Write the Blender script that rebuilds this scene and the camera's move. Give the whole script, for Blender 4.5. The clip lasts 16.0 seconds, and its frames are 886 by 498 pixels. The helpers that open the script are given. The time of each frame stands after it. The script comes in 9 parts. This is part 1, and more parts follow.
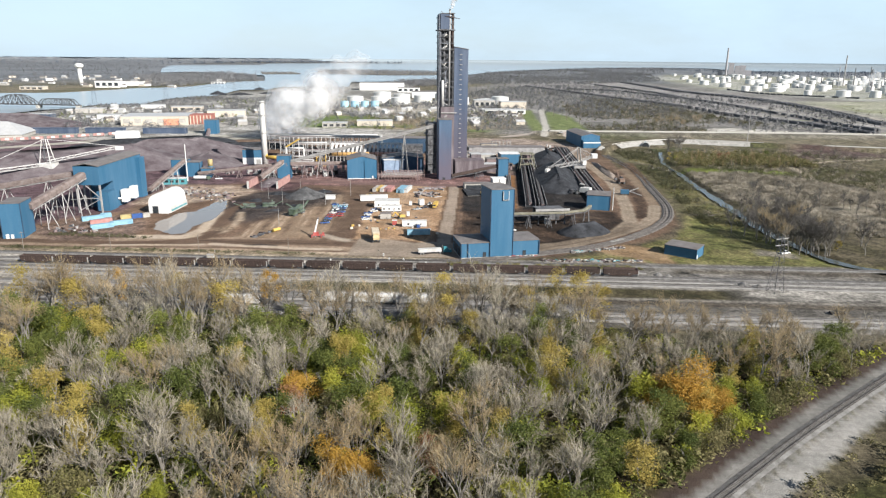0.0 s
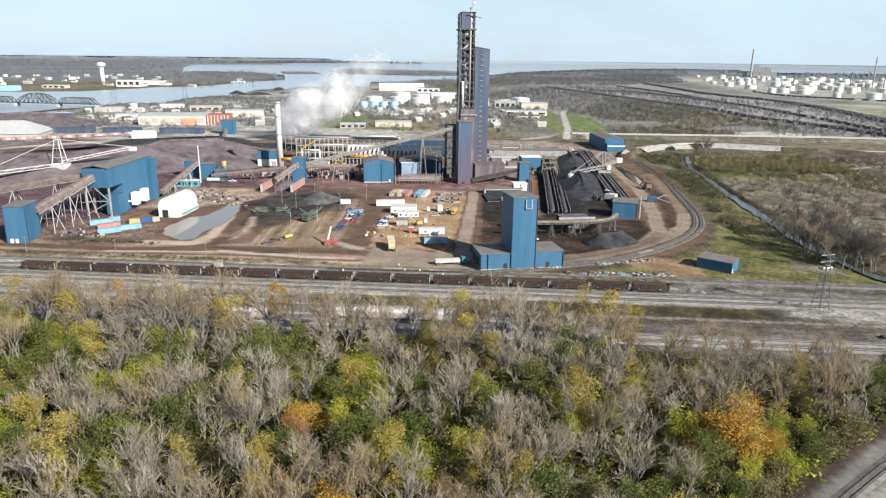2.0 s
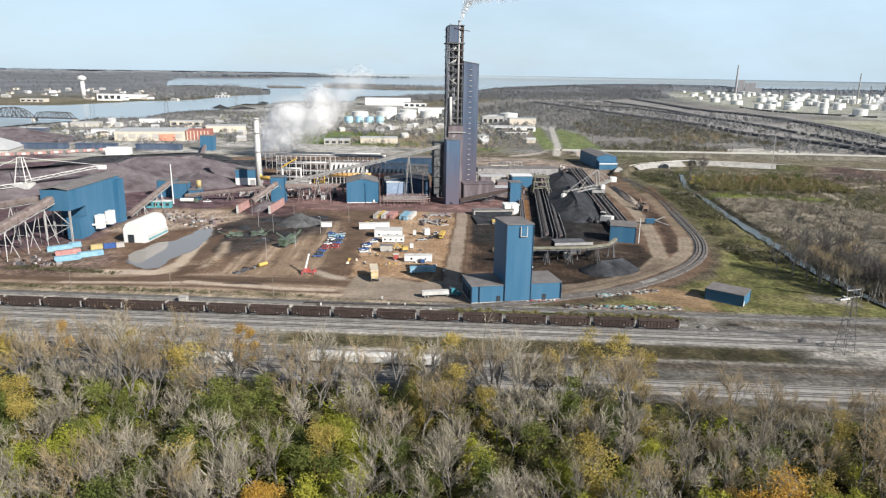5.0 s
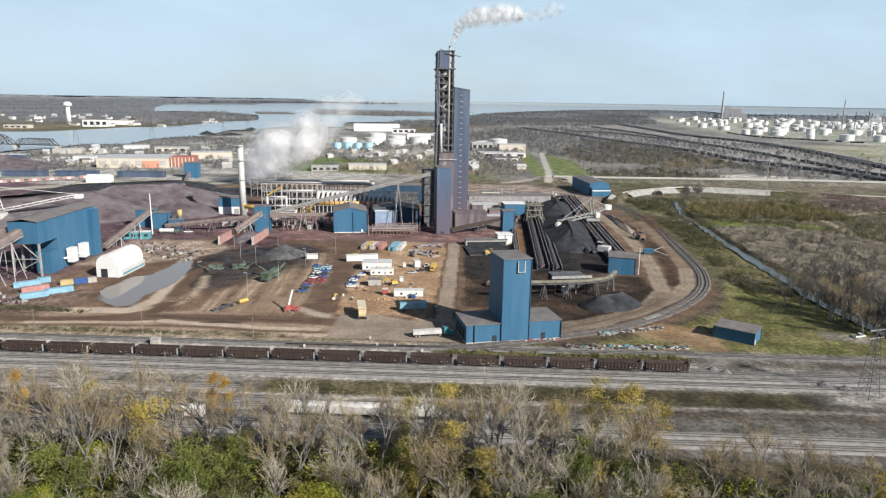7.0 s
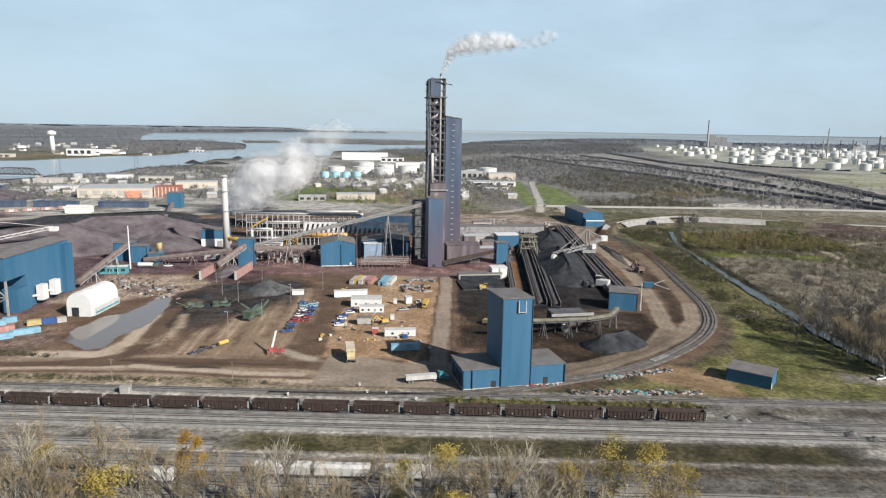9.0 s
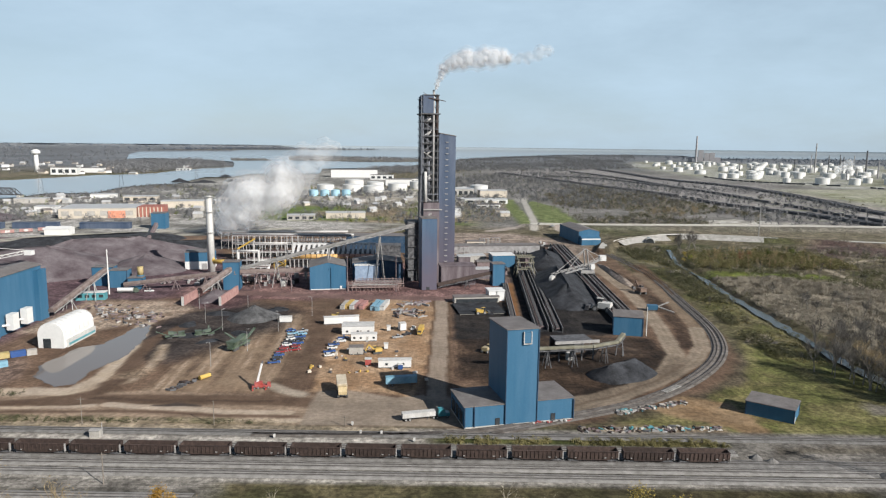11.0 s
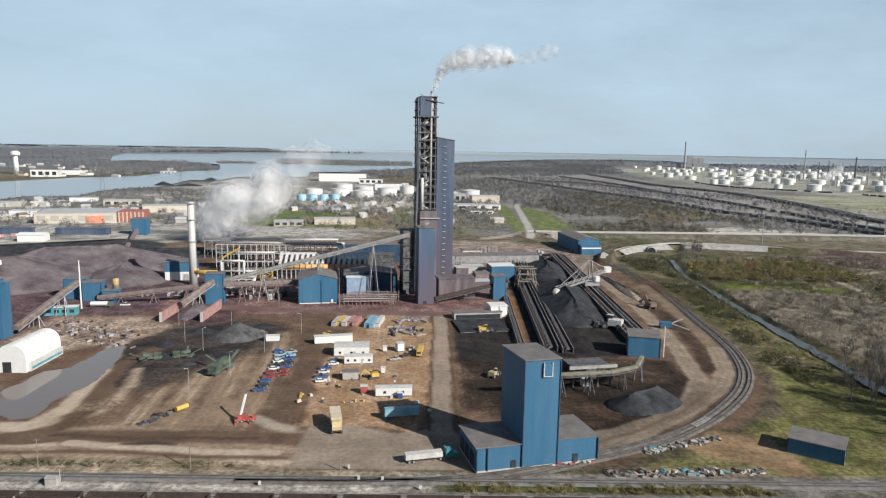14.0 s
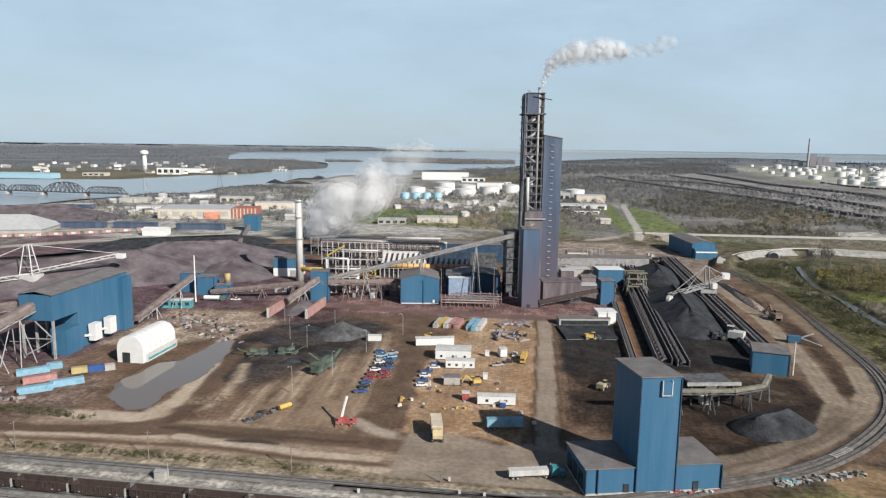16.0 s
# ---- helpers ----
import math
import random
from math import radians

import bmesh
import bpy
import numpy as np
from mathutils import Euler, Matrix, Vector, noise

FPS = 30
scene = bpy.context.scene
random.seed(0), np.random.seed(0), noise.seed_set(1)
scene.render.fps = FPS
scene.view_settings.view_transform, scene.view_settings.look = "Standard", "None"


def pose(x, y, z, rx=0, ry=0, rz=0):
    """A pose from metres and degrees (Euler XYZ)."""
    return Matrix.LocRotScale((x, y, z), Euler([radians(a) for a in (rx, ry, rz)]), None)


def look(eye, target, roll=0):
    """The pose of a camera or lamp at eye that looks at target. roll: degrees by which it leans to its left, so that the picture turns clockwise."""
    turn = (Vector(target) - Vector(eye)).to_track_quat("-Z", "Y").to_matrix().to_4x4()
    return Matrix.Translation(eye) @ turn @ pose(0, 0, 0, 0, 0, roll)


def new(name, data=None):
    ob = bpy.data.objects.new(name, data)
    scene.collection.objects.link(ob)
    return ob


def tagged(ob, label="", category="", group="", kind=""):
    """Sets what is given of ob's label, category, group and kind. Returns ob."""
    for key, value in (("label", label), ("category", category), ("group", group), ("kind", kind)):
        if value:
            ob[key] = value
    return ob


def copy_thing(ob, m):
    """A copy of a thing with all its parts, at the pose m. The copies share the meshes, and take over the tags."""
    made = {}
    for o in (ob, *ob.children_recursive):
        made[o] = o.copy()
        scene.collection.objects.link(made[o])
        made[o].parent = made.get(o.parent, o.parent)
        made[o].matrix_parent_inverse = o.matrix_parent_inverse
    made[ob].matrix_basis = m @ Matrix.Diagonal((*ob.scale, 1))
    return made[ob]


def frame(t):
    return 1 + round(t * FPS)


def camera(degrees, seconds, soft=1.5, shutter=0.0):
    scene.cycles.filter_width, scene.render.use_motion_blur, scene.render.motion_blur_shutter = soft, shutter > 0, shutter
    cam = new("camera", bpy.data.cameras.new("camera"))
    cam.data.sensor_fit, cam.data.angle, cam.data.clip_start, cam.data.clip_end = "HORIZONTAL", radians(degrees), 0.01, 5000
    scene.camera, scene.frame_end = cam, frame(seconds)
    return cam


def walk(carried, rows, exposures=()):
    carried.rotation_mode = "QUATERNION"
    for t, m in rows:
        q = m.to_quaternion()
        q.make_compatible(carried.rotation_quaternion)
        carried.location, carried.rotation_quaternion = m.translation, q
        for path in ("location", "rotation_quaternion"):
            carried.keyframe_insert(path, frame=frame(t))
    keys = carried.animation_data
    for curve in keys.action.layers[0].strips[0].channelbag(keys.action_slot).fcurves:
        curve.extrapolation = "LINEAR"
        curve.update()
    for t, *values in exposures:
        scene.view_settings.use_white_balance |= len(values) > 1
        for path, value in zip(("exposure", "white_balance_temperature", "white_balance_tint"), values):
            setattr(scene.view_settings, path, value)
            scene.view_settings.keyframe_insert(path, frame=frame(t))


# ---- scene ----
cam = camera(66.0, 16.0, soft=1.25)
PATH = [
    (0, (6.822, -5.994, 95.782), (6.793, -4.07, 95.238), 0.5),
    (0.5, (6.636, -1.453, 95.77), (6.591, 0.471, 95.225), 0.6),
    (1, (6.475, 3.074, 95.751), (6.416, 4.998, 95.206), 0.6),
    (1.5, (6.345, 7.569, 95.727), (6.27, 9.491, 95.183), 0.7),
    (2, (6.239, 12.042, 95.703), (6.157, 13.965, 95.159), 0.7),
    (2.5, (6.142, 16.543, 95.684), (6.065, 18.466, 95.14), 0.7),
    (3, (5.998, 21.079, 95.675), (5.928, 23.003, 95.133), 0.7),
    (3.5, (5.759, 25.652, 95.688), (5.695, 27.576, 95.146), 0.7),
    (4, (5.447, 30.249, 95.71), (5.389, 32.176, 95.176), 0.8),
    (6.5, (3.605, 53.398, 95.793), (3.583, 55.347, 95.341), 0.9),
    (7, (3.062, 58.034, 95.802), (3.048, 59.986, 95.368), 0.9),
    (7.5, (2.425, 62.652, 95.817), (2.419, 64.609, 95.4), 0.9),
    (8, (1.724, 67.286, 95.846), (1.727, 69.247, 95.45), 1.0),
    (8.5, (1.008, 71.918, 95.87), (1.02, 73.883, 95.495), 1.0),
    (9, (0.288, 76.531, 95.9), (0.308, 78.499, 95.546), 0.9),
    (11.5, (-3.555, 99.439, 96.361), (-3.498, 101.415, 96.058), 0.7),
    (12, (-4.464, 104.111, 96.438), (-4.401, 106.087, 96.136), 0.8),
    (12.5, (-5.472, 108.835, 96.531), (-5.403, 110.811, 96.231), 0.8),
    (13, (-6.572, 113.582, 96.632), (-6.496, 115.558, 96.333), 0.9),
    (13.5, (-7.708, 118.289, 96.732), (-7.626, 120.265, 96.435), 1.0),
    (14, (-8.859, 122.772, 96.802), (-8.771, 124.748, 96.507), 1.0),
    (14.5, (-9.884, 126.645, 96.841), (-9.826, 128.623, 96.545), 0.9),
    (15, (-10.578, 129.609, 96.828), (-10.606, 131.587, 96.531), 0.9),
    (15.5, (-10.946, 131.802, 96.773), (-11.071, 133.776, 96.472), 0.9),
    (16, (-11.109, 133.591, 96.717), (-11.314, 135.557, 96.413), 0.8),
]
walk(cam, [(t, look(eye, target, roll)) for t, eye, target, roll in PATH],
     exposures=[(0, 0.84), (4, 0.76), (9, 0.48), (16, 0.36)])

# world and sun: clear late-autumn noon, thin high cloud
SUN_DIR = Vector((0.66, -0.55, 0.515)).normalized()
world = bpy.data.worlds.new("sky")
scene.world = world
world.use_nodes = True
wn, wl = world.node_tree.nodes, world.node_tree.links
bg = wn["Background"]
sky = wn.new("ShaderNodeTexSky")
sky.sky_type = 'NISHITA'
sky.sun_disc = False
sky.sun_elevation = math.asin(SUN_DIR.z)
sky.sun_rotation = math.atan2(SUN_DIR.x, SUN_DIR.y)
sky.altitude, sky.air_density, sky.dust_density, sky.ozone_density = 100, 1.0, 0.6, 1.5
# thin veils of cloud
tc = wn.new("ShaderNodeTexCoord")
mp = wn.new("ShaderNodeMapping")
mp.inputs["Scale"].default_value = (1.0, 1.0, 3.2)
wl.new(tc.outputs["Generated"], mp.inputs["Vector"])
cn = wn.new("ShaderNodeTexNoise")
cn.inputs["Scale"].default_value, cn.inputs["Detail"].default_value, cn.inputs["Roughness"].default_value = 2.2, 7, 0.62
wl.new(mp.outputs[0], cn.inputs["Vector"])
cr = wn.new("ShaderNodeMapRange")
cr.inputs[1].default_value, cr.inputs[2].default_value, cr.inputs[3].default_value, cr.inputs[4].default_value = 0.38, 0.7, 0.68, 0.98
wl.new(cn.outputs["Fac"], cr.inputs[0])
cm = wn.new("ShaderNodeMix")
cm.data_type = 'RGBA'
cm.inputs[7].default_value = (8.3, 10.9, 13.2, 1)
# the veil is thick towards the horizon and thin overhead
sx = wn.new("ShaderNodeSeparateXYZ")
wl.new(tc.outputs["Generated"], sx.inputs[0])
el = wn.new("ShaderNodeMapRange")
el.interpolation_type = 'SMOOTHSTEP'
el.inputs[1].default_value, el.inputs[2].default_value, el.inputs[3].default_value, el.inputs[4].default_value = 0.22, 0.38, 1.0, 0.05
wl.new(sx.outputs[2], el.inputs[0])
vf = wn.new("ShaderNodeMath")
vf.operation = 'MULTIPLY'
wl.new(cr.outputs[0], vf.inputs[0])
wl.new(el.outputs[0], vf.inputs[1])
wl.new(vf.outputs[0], cm.inputs[0])
wl.new(sky.outputs[0], cm.inputs[6])
wl.new(cm.outputs[2], bg.inputs["Color"])
bg.inputs["Strength"].default_value = 0.0495

sun_data = bpy.data.lights.new("sun", 'SUN')
sun_data.energy, sun_data.angle, sun_data.color = 5.6, radians(0.6), (1.0, 0.962, 0.9)
sun = new("sun", sun_data)
sun.matrix_world = look(SUN_DIR * 500, (0, 0, 0))
EYE_Z = 96.0
EARTH = 14.8e6
# ---- building tools ----
rnd = random.Random(7)


class Mesh:
    """Collects vertices and faces for one mesh."""

    def __init__(self):
        self.v, self.f = [], []

    def add(self, vs, fs):
        n = len(self.v)
        self.v += [tuple(p) for p in vs]
        self.f += [tuple(i + n for i in face) for face in fs]
        return self

    def box(self, x0, x1, y0, y1, z0, z1, m=None):
        vs = [(x, y, z) for z in (z0, z1) for y in (y0, y1) for x in (x0, x1)]
        if m is not None:
            vs = [m @ Vector(p) for p in vs]
        return self.add(vs, [(0, 2, 3, 1), (4, 5, 7, 6), (0, 1, 5, 4), (1, 3, 7, 5), (3, 2, 6, 7), (2, 0, 4, 6)])

    def beam(self, p, q, w, h=None):
        p, q = Vector(p), Vector(q)
        h = h or w
        d = (q - p).normalized()
        side = d.cross(Vector((0, 0, 1)))
        side = side.normalized() if side.length > 1e-3 else Vector((1, 0, 0))
        up = side.cross(d)
        vs = [e + side * sx * w / 2 + up * sz * h / 2 for e in (p, q) for sx, sz in ((-1, -1), (1, -1), (1, 1), (-1, 1))]
        return self.add(vs, [(3, 2, 1, 0), (4, 5, 6, 7), (0, 1, 5, 4), (1, 2, 6, 5), (2, 3, 7, 6), (3, 0, 4, 7)])

    def cyl(self, p, q, r0, r1=None, n=10, caps=True):
        p, q = Vector(p), Vector(q)
        r1 = r0 if r1 is None else r1
        d = (q - p).normalized()
        side = d.cross(Vector((0, 0, 1)))
        side = side.normalized() if side.length > 1e-3 else Vector((1, 0, 0))
        up = side.cross(d)
        ring = [side * math.cos(a) + up * math.sin(a) for a in (2 * math.pi * i / n for i in range(n))]
        vs = [p + c * r0 for c in ring] + [q + c * r1 for c in ring]
        fs = [(i, (i + 1) % n, n + (i + 1) % n, n + i) for i in range(n)]
        if caps:
            fs += [tuple(range(n - 1, -1, -1)), tuple(range(n, 2 * n))]
        return self.add(vs, fs)

    def prism(self, poly, z0, z1):
        n = len(poly)
        vs = [(x, y, z0) for x, y in poly] + [(x, y, z1) for x, y in poly]
        return self.add(vs, [tuple(range(n - 1, -1, -1)), tuple(range(n, 2 * n))] + [(i, (i + 1) % n, n + (i + 1) % n, n + i) for i in range(n)])

    def profile_y(self, poly, y0, y1):
        """A closed outline in x and z, drawn out along y."""
        n = len(poly)
        vs = [(x, y0, z) for x, z in poly] + [(x, y1, z) for x, z in poly]
        return self.add(vs, [tuple(range(n)), tuple(range(2 * n - 1, n - 1, -1))] + [(i, n + i, n + (i + 1) % n, (i + 1) % n) for i in range(n)])

    def profile_x(self, poly, x0, x1):
        n = len(poly)
        vs = [(x0, y, z) for y, z in poly] + [(x1, y, z) for y, z in poly]
        return self.add(vs, [tuple(range(n - 1, -1, -1)), tuple(range(n, 2 * n))] + [(i, (i + 1) % n, n + (i + 1) % n, n + i) for i in range(n)])

    def mesh(self, name, mat, smooth=False):
        me = bpy.data.meshes.new(name)
        me.from_pydata(self.v, [], self.f)
        me.materials.append(mat)
        if smooth:
            me.polygons.foreach_set("use_smooth", [True] * len(me.polygons))
        me.update()
        return me


def thing(name, m, label, category, group="", kind=""):
    ob = new(name)
    ob.empty_display_size = 0.5
    ob.matrix_world = m
    return tagged(ob, label, category, group, kind)


def part(name, b, mat, parent, label="", kind="", smooth=False):
    ob = new(name, b.mesh(name, mat, smooth))
    ob.parent = parent
    return tagged(ob, label, kind=kind)


def solo(name, b, mat, label, category, group="", kind="", m=None, smooth=False):
    ob = new(name, b.mesh(name, mat, smooth))
    if m is not None:
        ob.matrix_world = m
    return tagged(ob, label, category, group, kind)


def fade(a, b, t):
    return tuple(a[i] + (b[i] - a[i]) * t for i in range(3))


def far(x, y, z=0.0):
    """Draws the distance in: beyond R0 the ground is laid on a rising sheet, with the curve of the earth in it."""
    R0, R1 = 2600.0, 4750.0
    d = math.hypot(x, y - 60)
    if d <= R0:
        return (x, y, z)
    r = R0 + (R1 - R0) * (1 - math.exp(-(d - R0) / (R1 - R0)))
    k = r / d
    return (x * k, 60 + (y - 60) * k, EYE_Z * (1 - k) + (z - d * d / EARTH) * k)


# ---- materials ----
def surface(name, colour, rough=0.7, metal=0.0, vary=0.25, size=3.0, fine=0.4, bump=0.1, second=None, spec=0.4, streak=0.0, per_object=0.0):
    """A weathered surface: base colour, broad stains, fine grain, and a little relief."""
    mat = bpy.data.materials.new(name)
    mat.use_nodes = True
    n, l = mat.node_tree.nodes, mat.node_tree.links
    bsdf = n["Principled BSDF"]
    bsdf.inputs["Roughness"].default_value = rough
    bsdf.inputs["Metallic"].default_value = metal
    bsdf.inputs["Specular IOR Level"].default_value = spec
    geo = n.new("ShaderNodeNewGeometry")
    mapping = n.new("ShaderNodeMapping")
    mapping.inputs["Scale"].default_value = (1, 1, 0.12 if streak else 1)
    l.new(geo.outputs["Position"], mapping.inputs["Vector"])
    broad = n.new("ShaderNodeTexNoise")
    broad.inputs["Scale"].default_value, broad.inputs["Detail"].default_value = 1 / size, 6
    broad.inputs["Roughness"].default_value = 0.65
    l.new(mapping.outputs[0], broad.inputs["Vector"])
    grain = n.new("ShaderNodeTexNoise")
    grain.inputs["Scale"].default_value, grain.inputs["Detail"].default_value = 1 / fine, 3
    l.new(geo.outputs["Position"], grain.inputs["Vector"])
    dark = fade(colour, (0, 0, 0), vary)
    light = second or fade(colour, (1, 1, 1), vary * 0.35)
    ramp = n.new("ShaderNodeMix")
    ramp.data_type = 'RGBA'
    ramp.inputs[6].default_value, ramp.inputs[7].default_value = (*dark, 1), (*light, 1)
    rng = n.new("ShaderNodeMapRange")
    rng.inputs[1].default_value, rng.inputs[2].default_value = 0.3, 0.7
    l.new(broad.outputs["Fac"], rng.inputs[0])
    l.new(rng.outputs[0], ramp.inputs[0])
    mul = n.new("ShaderNodeMix")
    mul.data_type, mul.blend_type = 'RGBA', 'MULTIPLY'
    mul.inputs[0].default_value = 1.0
    g2 = n.new("ShaderNodeMapRange")
    g2.inputs[1].default_value, g2.inputs[2].default_value = 0.25, 0.75
    g2.inputs[3].default_value, g2.inputs[4].default_value = 1 - vary * 0.8, 1 + vary * 0.5
    l.new(grain.outputs["Fac"], g2.inputs[0])
    grey = n.new("ShaderNodeCombineColor")
    for i in range(3):
        l.new(g2.outputs[0], grey.inputs[i])
    l.new(ramp.outputs[2], mul.inputs[6])
    l.new(grey.outputs[0], mul.inputs[7])
    out = mul.outputs[2]
    if per_object:
        info = n.new("ShaderNodeObjectInfo")
        hsv = n.new("ShaderNodeHueSaturation")
        m2 = n.new("ShaderNodeMapRange")
        m2.inputs[3].default_value, m2.inputs[4].default_value = 1 - per_object, 1 + per_object
        l.new(info.outputs["Random"], m2.inputs[0])
        l.new(m2.outputs[0], hsv.inputs["Value"])
        l.new(out, hsv.inputs["Color"])
        out = hsv.outputs[0]
    l.new(out, bsdf.inputs["Base Color"])
    if bump:
        b = n.new("ShaderNodeBump")
        b.inputs["Strength"].default_value, b.inputs["Distance"].default_value = bump, fine
        l.new(grain.outputs["Fac"], b.inputs["Height"])
        l.new(b.outputs[0], bsdf.inputs["Normal"])
    return mat


def foliage(name, colours, rough=0.7, spread=0.18, island=True):
    """Leaves or twigs: the colour goes from one to the other, piece by piece and tree by tree."""
    mat = bpy.data.materials.new(name)
    mat.use_nodes = True
    n, l = mat.node_tree.nodes, mat.node_tree.links
    bsdf = n["Principled BSDF"]
    bsdf.inputs["Roughness"].default_value = rough
    bsdf.inputs["Specular IOR Level"].default_value = 0.2
    geo, info = n.new("ShaderNodeNewGeometry"), n.new("ShaderNodeObjectInfo")
    ramp = n.new("ShaderNodeValToRGB")
    el = ramp.color_ramp.elements
    el[0].position, el[1].position = 0.0, 1.0
    el[0].color, el[1].color = (*colours[0], 1), (*colours[-1], 1)
    for i, c in enumerate(colours[1:-1]):
        e = el.new((i + 1) / (len(colours) - 1))
        e.color = (*c, 1)
    pos = n.new("ShaderNodeTexNoise")
    pos.inputs["Scale"].default_value, pos.inputs["Detail"].default_value = 0.09, 2
    l.new(geo.outputs["Position"], pos.inputs["Vector"])
    add = n.new("ShaderNodeMath")
    add.operation = 'MULTIPLY_ADD'
    add.inputs[1].default_value = 0.5
    l.new(geo.outputs["Random Per Island"], add.inputs[0])
    m2 = n.new("ShaderNodeMapRange")
    m2.inputs[1].default_value, m2.inputs[2].default_value, m2.inputs[3].default_value, m2.inputs[4].default_value = 0.3, 0.7, -0.1, 0.6
    l.new(pos.outputs["Fac"], m2.inputs[0])
    l.new(m2.outputs[0], add.inputs[2])
    l.new(add.outputs[0], ramp.inputs[0])
    hsv = n.new("ShaderNodeHueSaturation")
    mv = n.new("ShaderNodeMapRange")
    mv.inputs[3].default_value, mv.inputs[4].default_value = 1 - spread, 1 + spread
    l.new(info.outputs["Random"], mv.inputs[0])
    l.new(mv.outputs[0], hsv.inputs["Value"])
    l.new(ramp.outputs[0], hsv.inputs["Color"])
    l.new(hsv.outputs[0], bsdf.inputs["Base Color"])
    trans = n.new("ShaderNodeBsdfTranslucent")
    l.new(hsv.outputs[0], trans.inputs["Color"])
    mix = n.new("ShaderNodeMixShader")
    mix.inputs[0].default_value = 0.25
    l.new(bsdf.outputs[0], mix.inputs[1])
    l.new(trans.outputs[0], mix.inputs[2])
    l.new(mix.outputs[0], n["Material Output"].inputs["Surface"])
    return mat


def dusted(mat, dust, z0, z1):
    """Settled ore dust on cladding, thick at z0 and gone at z1, with an uneven edge."""
    n, l = mat.node_tree.nodes, mat.node_tree.links
    inp = n["Principled BSDF"].inputs["Base Color"]
    old = inp.links[0].from_socket
    geo, sep, nz = n.new("ShaderNodeNewGeometry"), n.new("ShaderNodeSeparateXYZ"), n.new("ShaderNodeTexNoise")
    nz.inputs["Scale"].default_value, nz.inputs["Detail"].default_value = 0.12, 5
    l.new(geo.outputs["Position"], sep.inputs[0])
    l.new(geo.outputs["Position"], nz.inputs["Vector"])
    ad = n.new("ShaderNodeMath")
    ad.operation = 'MULTIPLY_ADD'
    ad.inputs[1].default_value = 24.0
    l.new(nz.outputs["Fac"], ad.inputs[0])
    l.new(sep.outputs[2], ad.inputs[2])
    rg = n.new("ShaderNodeMapRange")
    rg.inputs[1].default_value, rg.inputs[2].default_value, rg.inputs[3].default_value, rg.inputs[4].default_value = z0 + 12, z1 + 12, 0.9, 0.0
    l.new(ad.outputs[0], rg.inputs[0])
    mx = n.new("ShaderNodeMix")
    mx.data_type = 'RGBA'
    mx.inputs[7].default_value = (*dust, 1)
    l.new(rg.outputs[0], mx.inputs[0])
    l.new(old, mx.inputs[6])
    l.new(mx.outputs[2], inp)
    return mat


BLUE = surface("blue_cladding", (0.029, 0.108, 0.192), 0.55, vary=0.08, size=6, fine=0.5, bump=0.03, streak=1, spec=0.2)
BLUE_GREY = surface("slate_blue_cladding", (0.042, 0.066, 0.115), 0.6, vary=0.18, size=8, fine=0.6, bump=0.03, streak=1, spec=0.2)
SHAFT_BLUE = dusted(surface("dust_stained_slate_cladding", (0.042, 0.066, 0.115), 0.6, vary=0.18, size=8, fine=0.6, bump=0.03, streak=1, spec=0.2), (0.085, 0.068, 0.085), 8, 62)
HOIST_BLUE = dusted(surface("dust_stained_blue_cladding", (0.026, 0.085, 0.16), 0.55, vary=0.14, size=6, fine=0.5, bump=0.03, streak=1, spec=0.2), (0.1, 0.085, 0.11), 10, 56)
BLUE_TRIM = surface("dark_blue_trim", (0.014, 0.045, 0.09), 0.6, vary=0.1, spec=0.2)
ROOF = surface("weathered_metal_roof", (0.125, 0.11, 0.104), 0.7, vary=0.18, size=5, fine=0.8, bump=0.03)
ROOF_PALE = surface("pale_metal_roof", (0.4, 0.4, 0.4), 0.5, vary=0.15, size=5)
DUSTY = surface("ore_dusted_cladding", (0.088, 0.062, 0.072), 0.8, vary=0.25, size=4, streak=1)
STEEL = surface("galvanised_steel", (0.29, 0.28, 0.27), 0.55, vary=0.25, size=2)
STEEL_DARK = surface("dark_steel", (0.03, 0.03, 0.037), 0.7, vary=0.35, size=2)
# near-black steel; in the tower its colour carries the shade inside the frame
STEEL_BLACK = surface("near_black_steel", (0.012, 0.013, 0.02), 0.75, vary=0.4, size=2)
TOWER_GREY = surface("blue_grey_steel", (0.11, 0.12, 0.15), 0.6, vary=0.3, size=2)
STEEL_PALE = surface("pale_painted_steel", (0.5, 0.49, 0.48), 0.55, vary=0.25, size=2)
STEEL_DUSTY = surface("ore_dusted_steel", (0.15, 0.1, 0.1), 0.85, vary=0.3, size=2)
RUST = surface("rusty_steel", (0.044, 0.029, 0.025), 0.85, vary=0.4, size=1.5, second=(0.068, 0.045, 0.038), per_object=0.25)
WHITE = surface("white_paint", (0.62, 0.615, 0.6), 0.5, vary=0.1, size=3)
CONCRETE = surface("concrete", (0.42, 0.4, 0.36), 0.9, vary=0.2, size=3)
APRON = surface("weathered_apron_concrete", (0.3, 0.285, 0.26), 0.95, vary=0.35, size=4)
ORANGE_PIPE = surface("orange_pipe_lagging", (0.5, 0.24, 0.1), 0.6, vary=0.2)
YELLOW = surface("yellow_paint", (0.5, 0.32, 0.05), 0.5, vary=0.2)
RED = surface("red_paint", (0.33, 0.045, 0.035), 0.5, vary=0.2)
PINK_WALL = surface("reddish_concrete_wall", (0.33, 0.17, 0.15), 0.9, vary=0.25)
GREEN_PAINT = surface("green_machine_paint", (0.03, 0.062, 0.028), 0.6, vary=0.3)
TEAL = surface("teal_paint", (0.05, 0.25, 0.29), 0.5, vary=0.2)
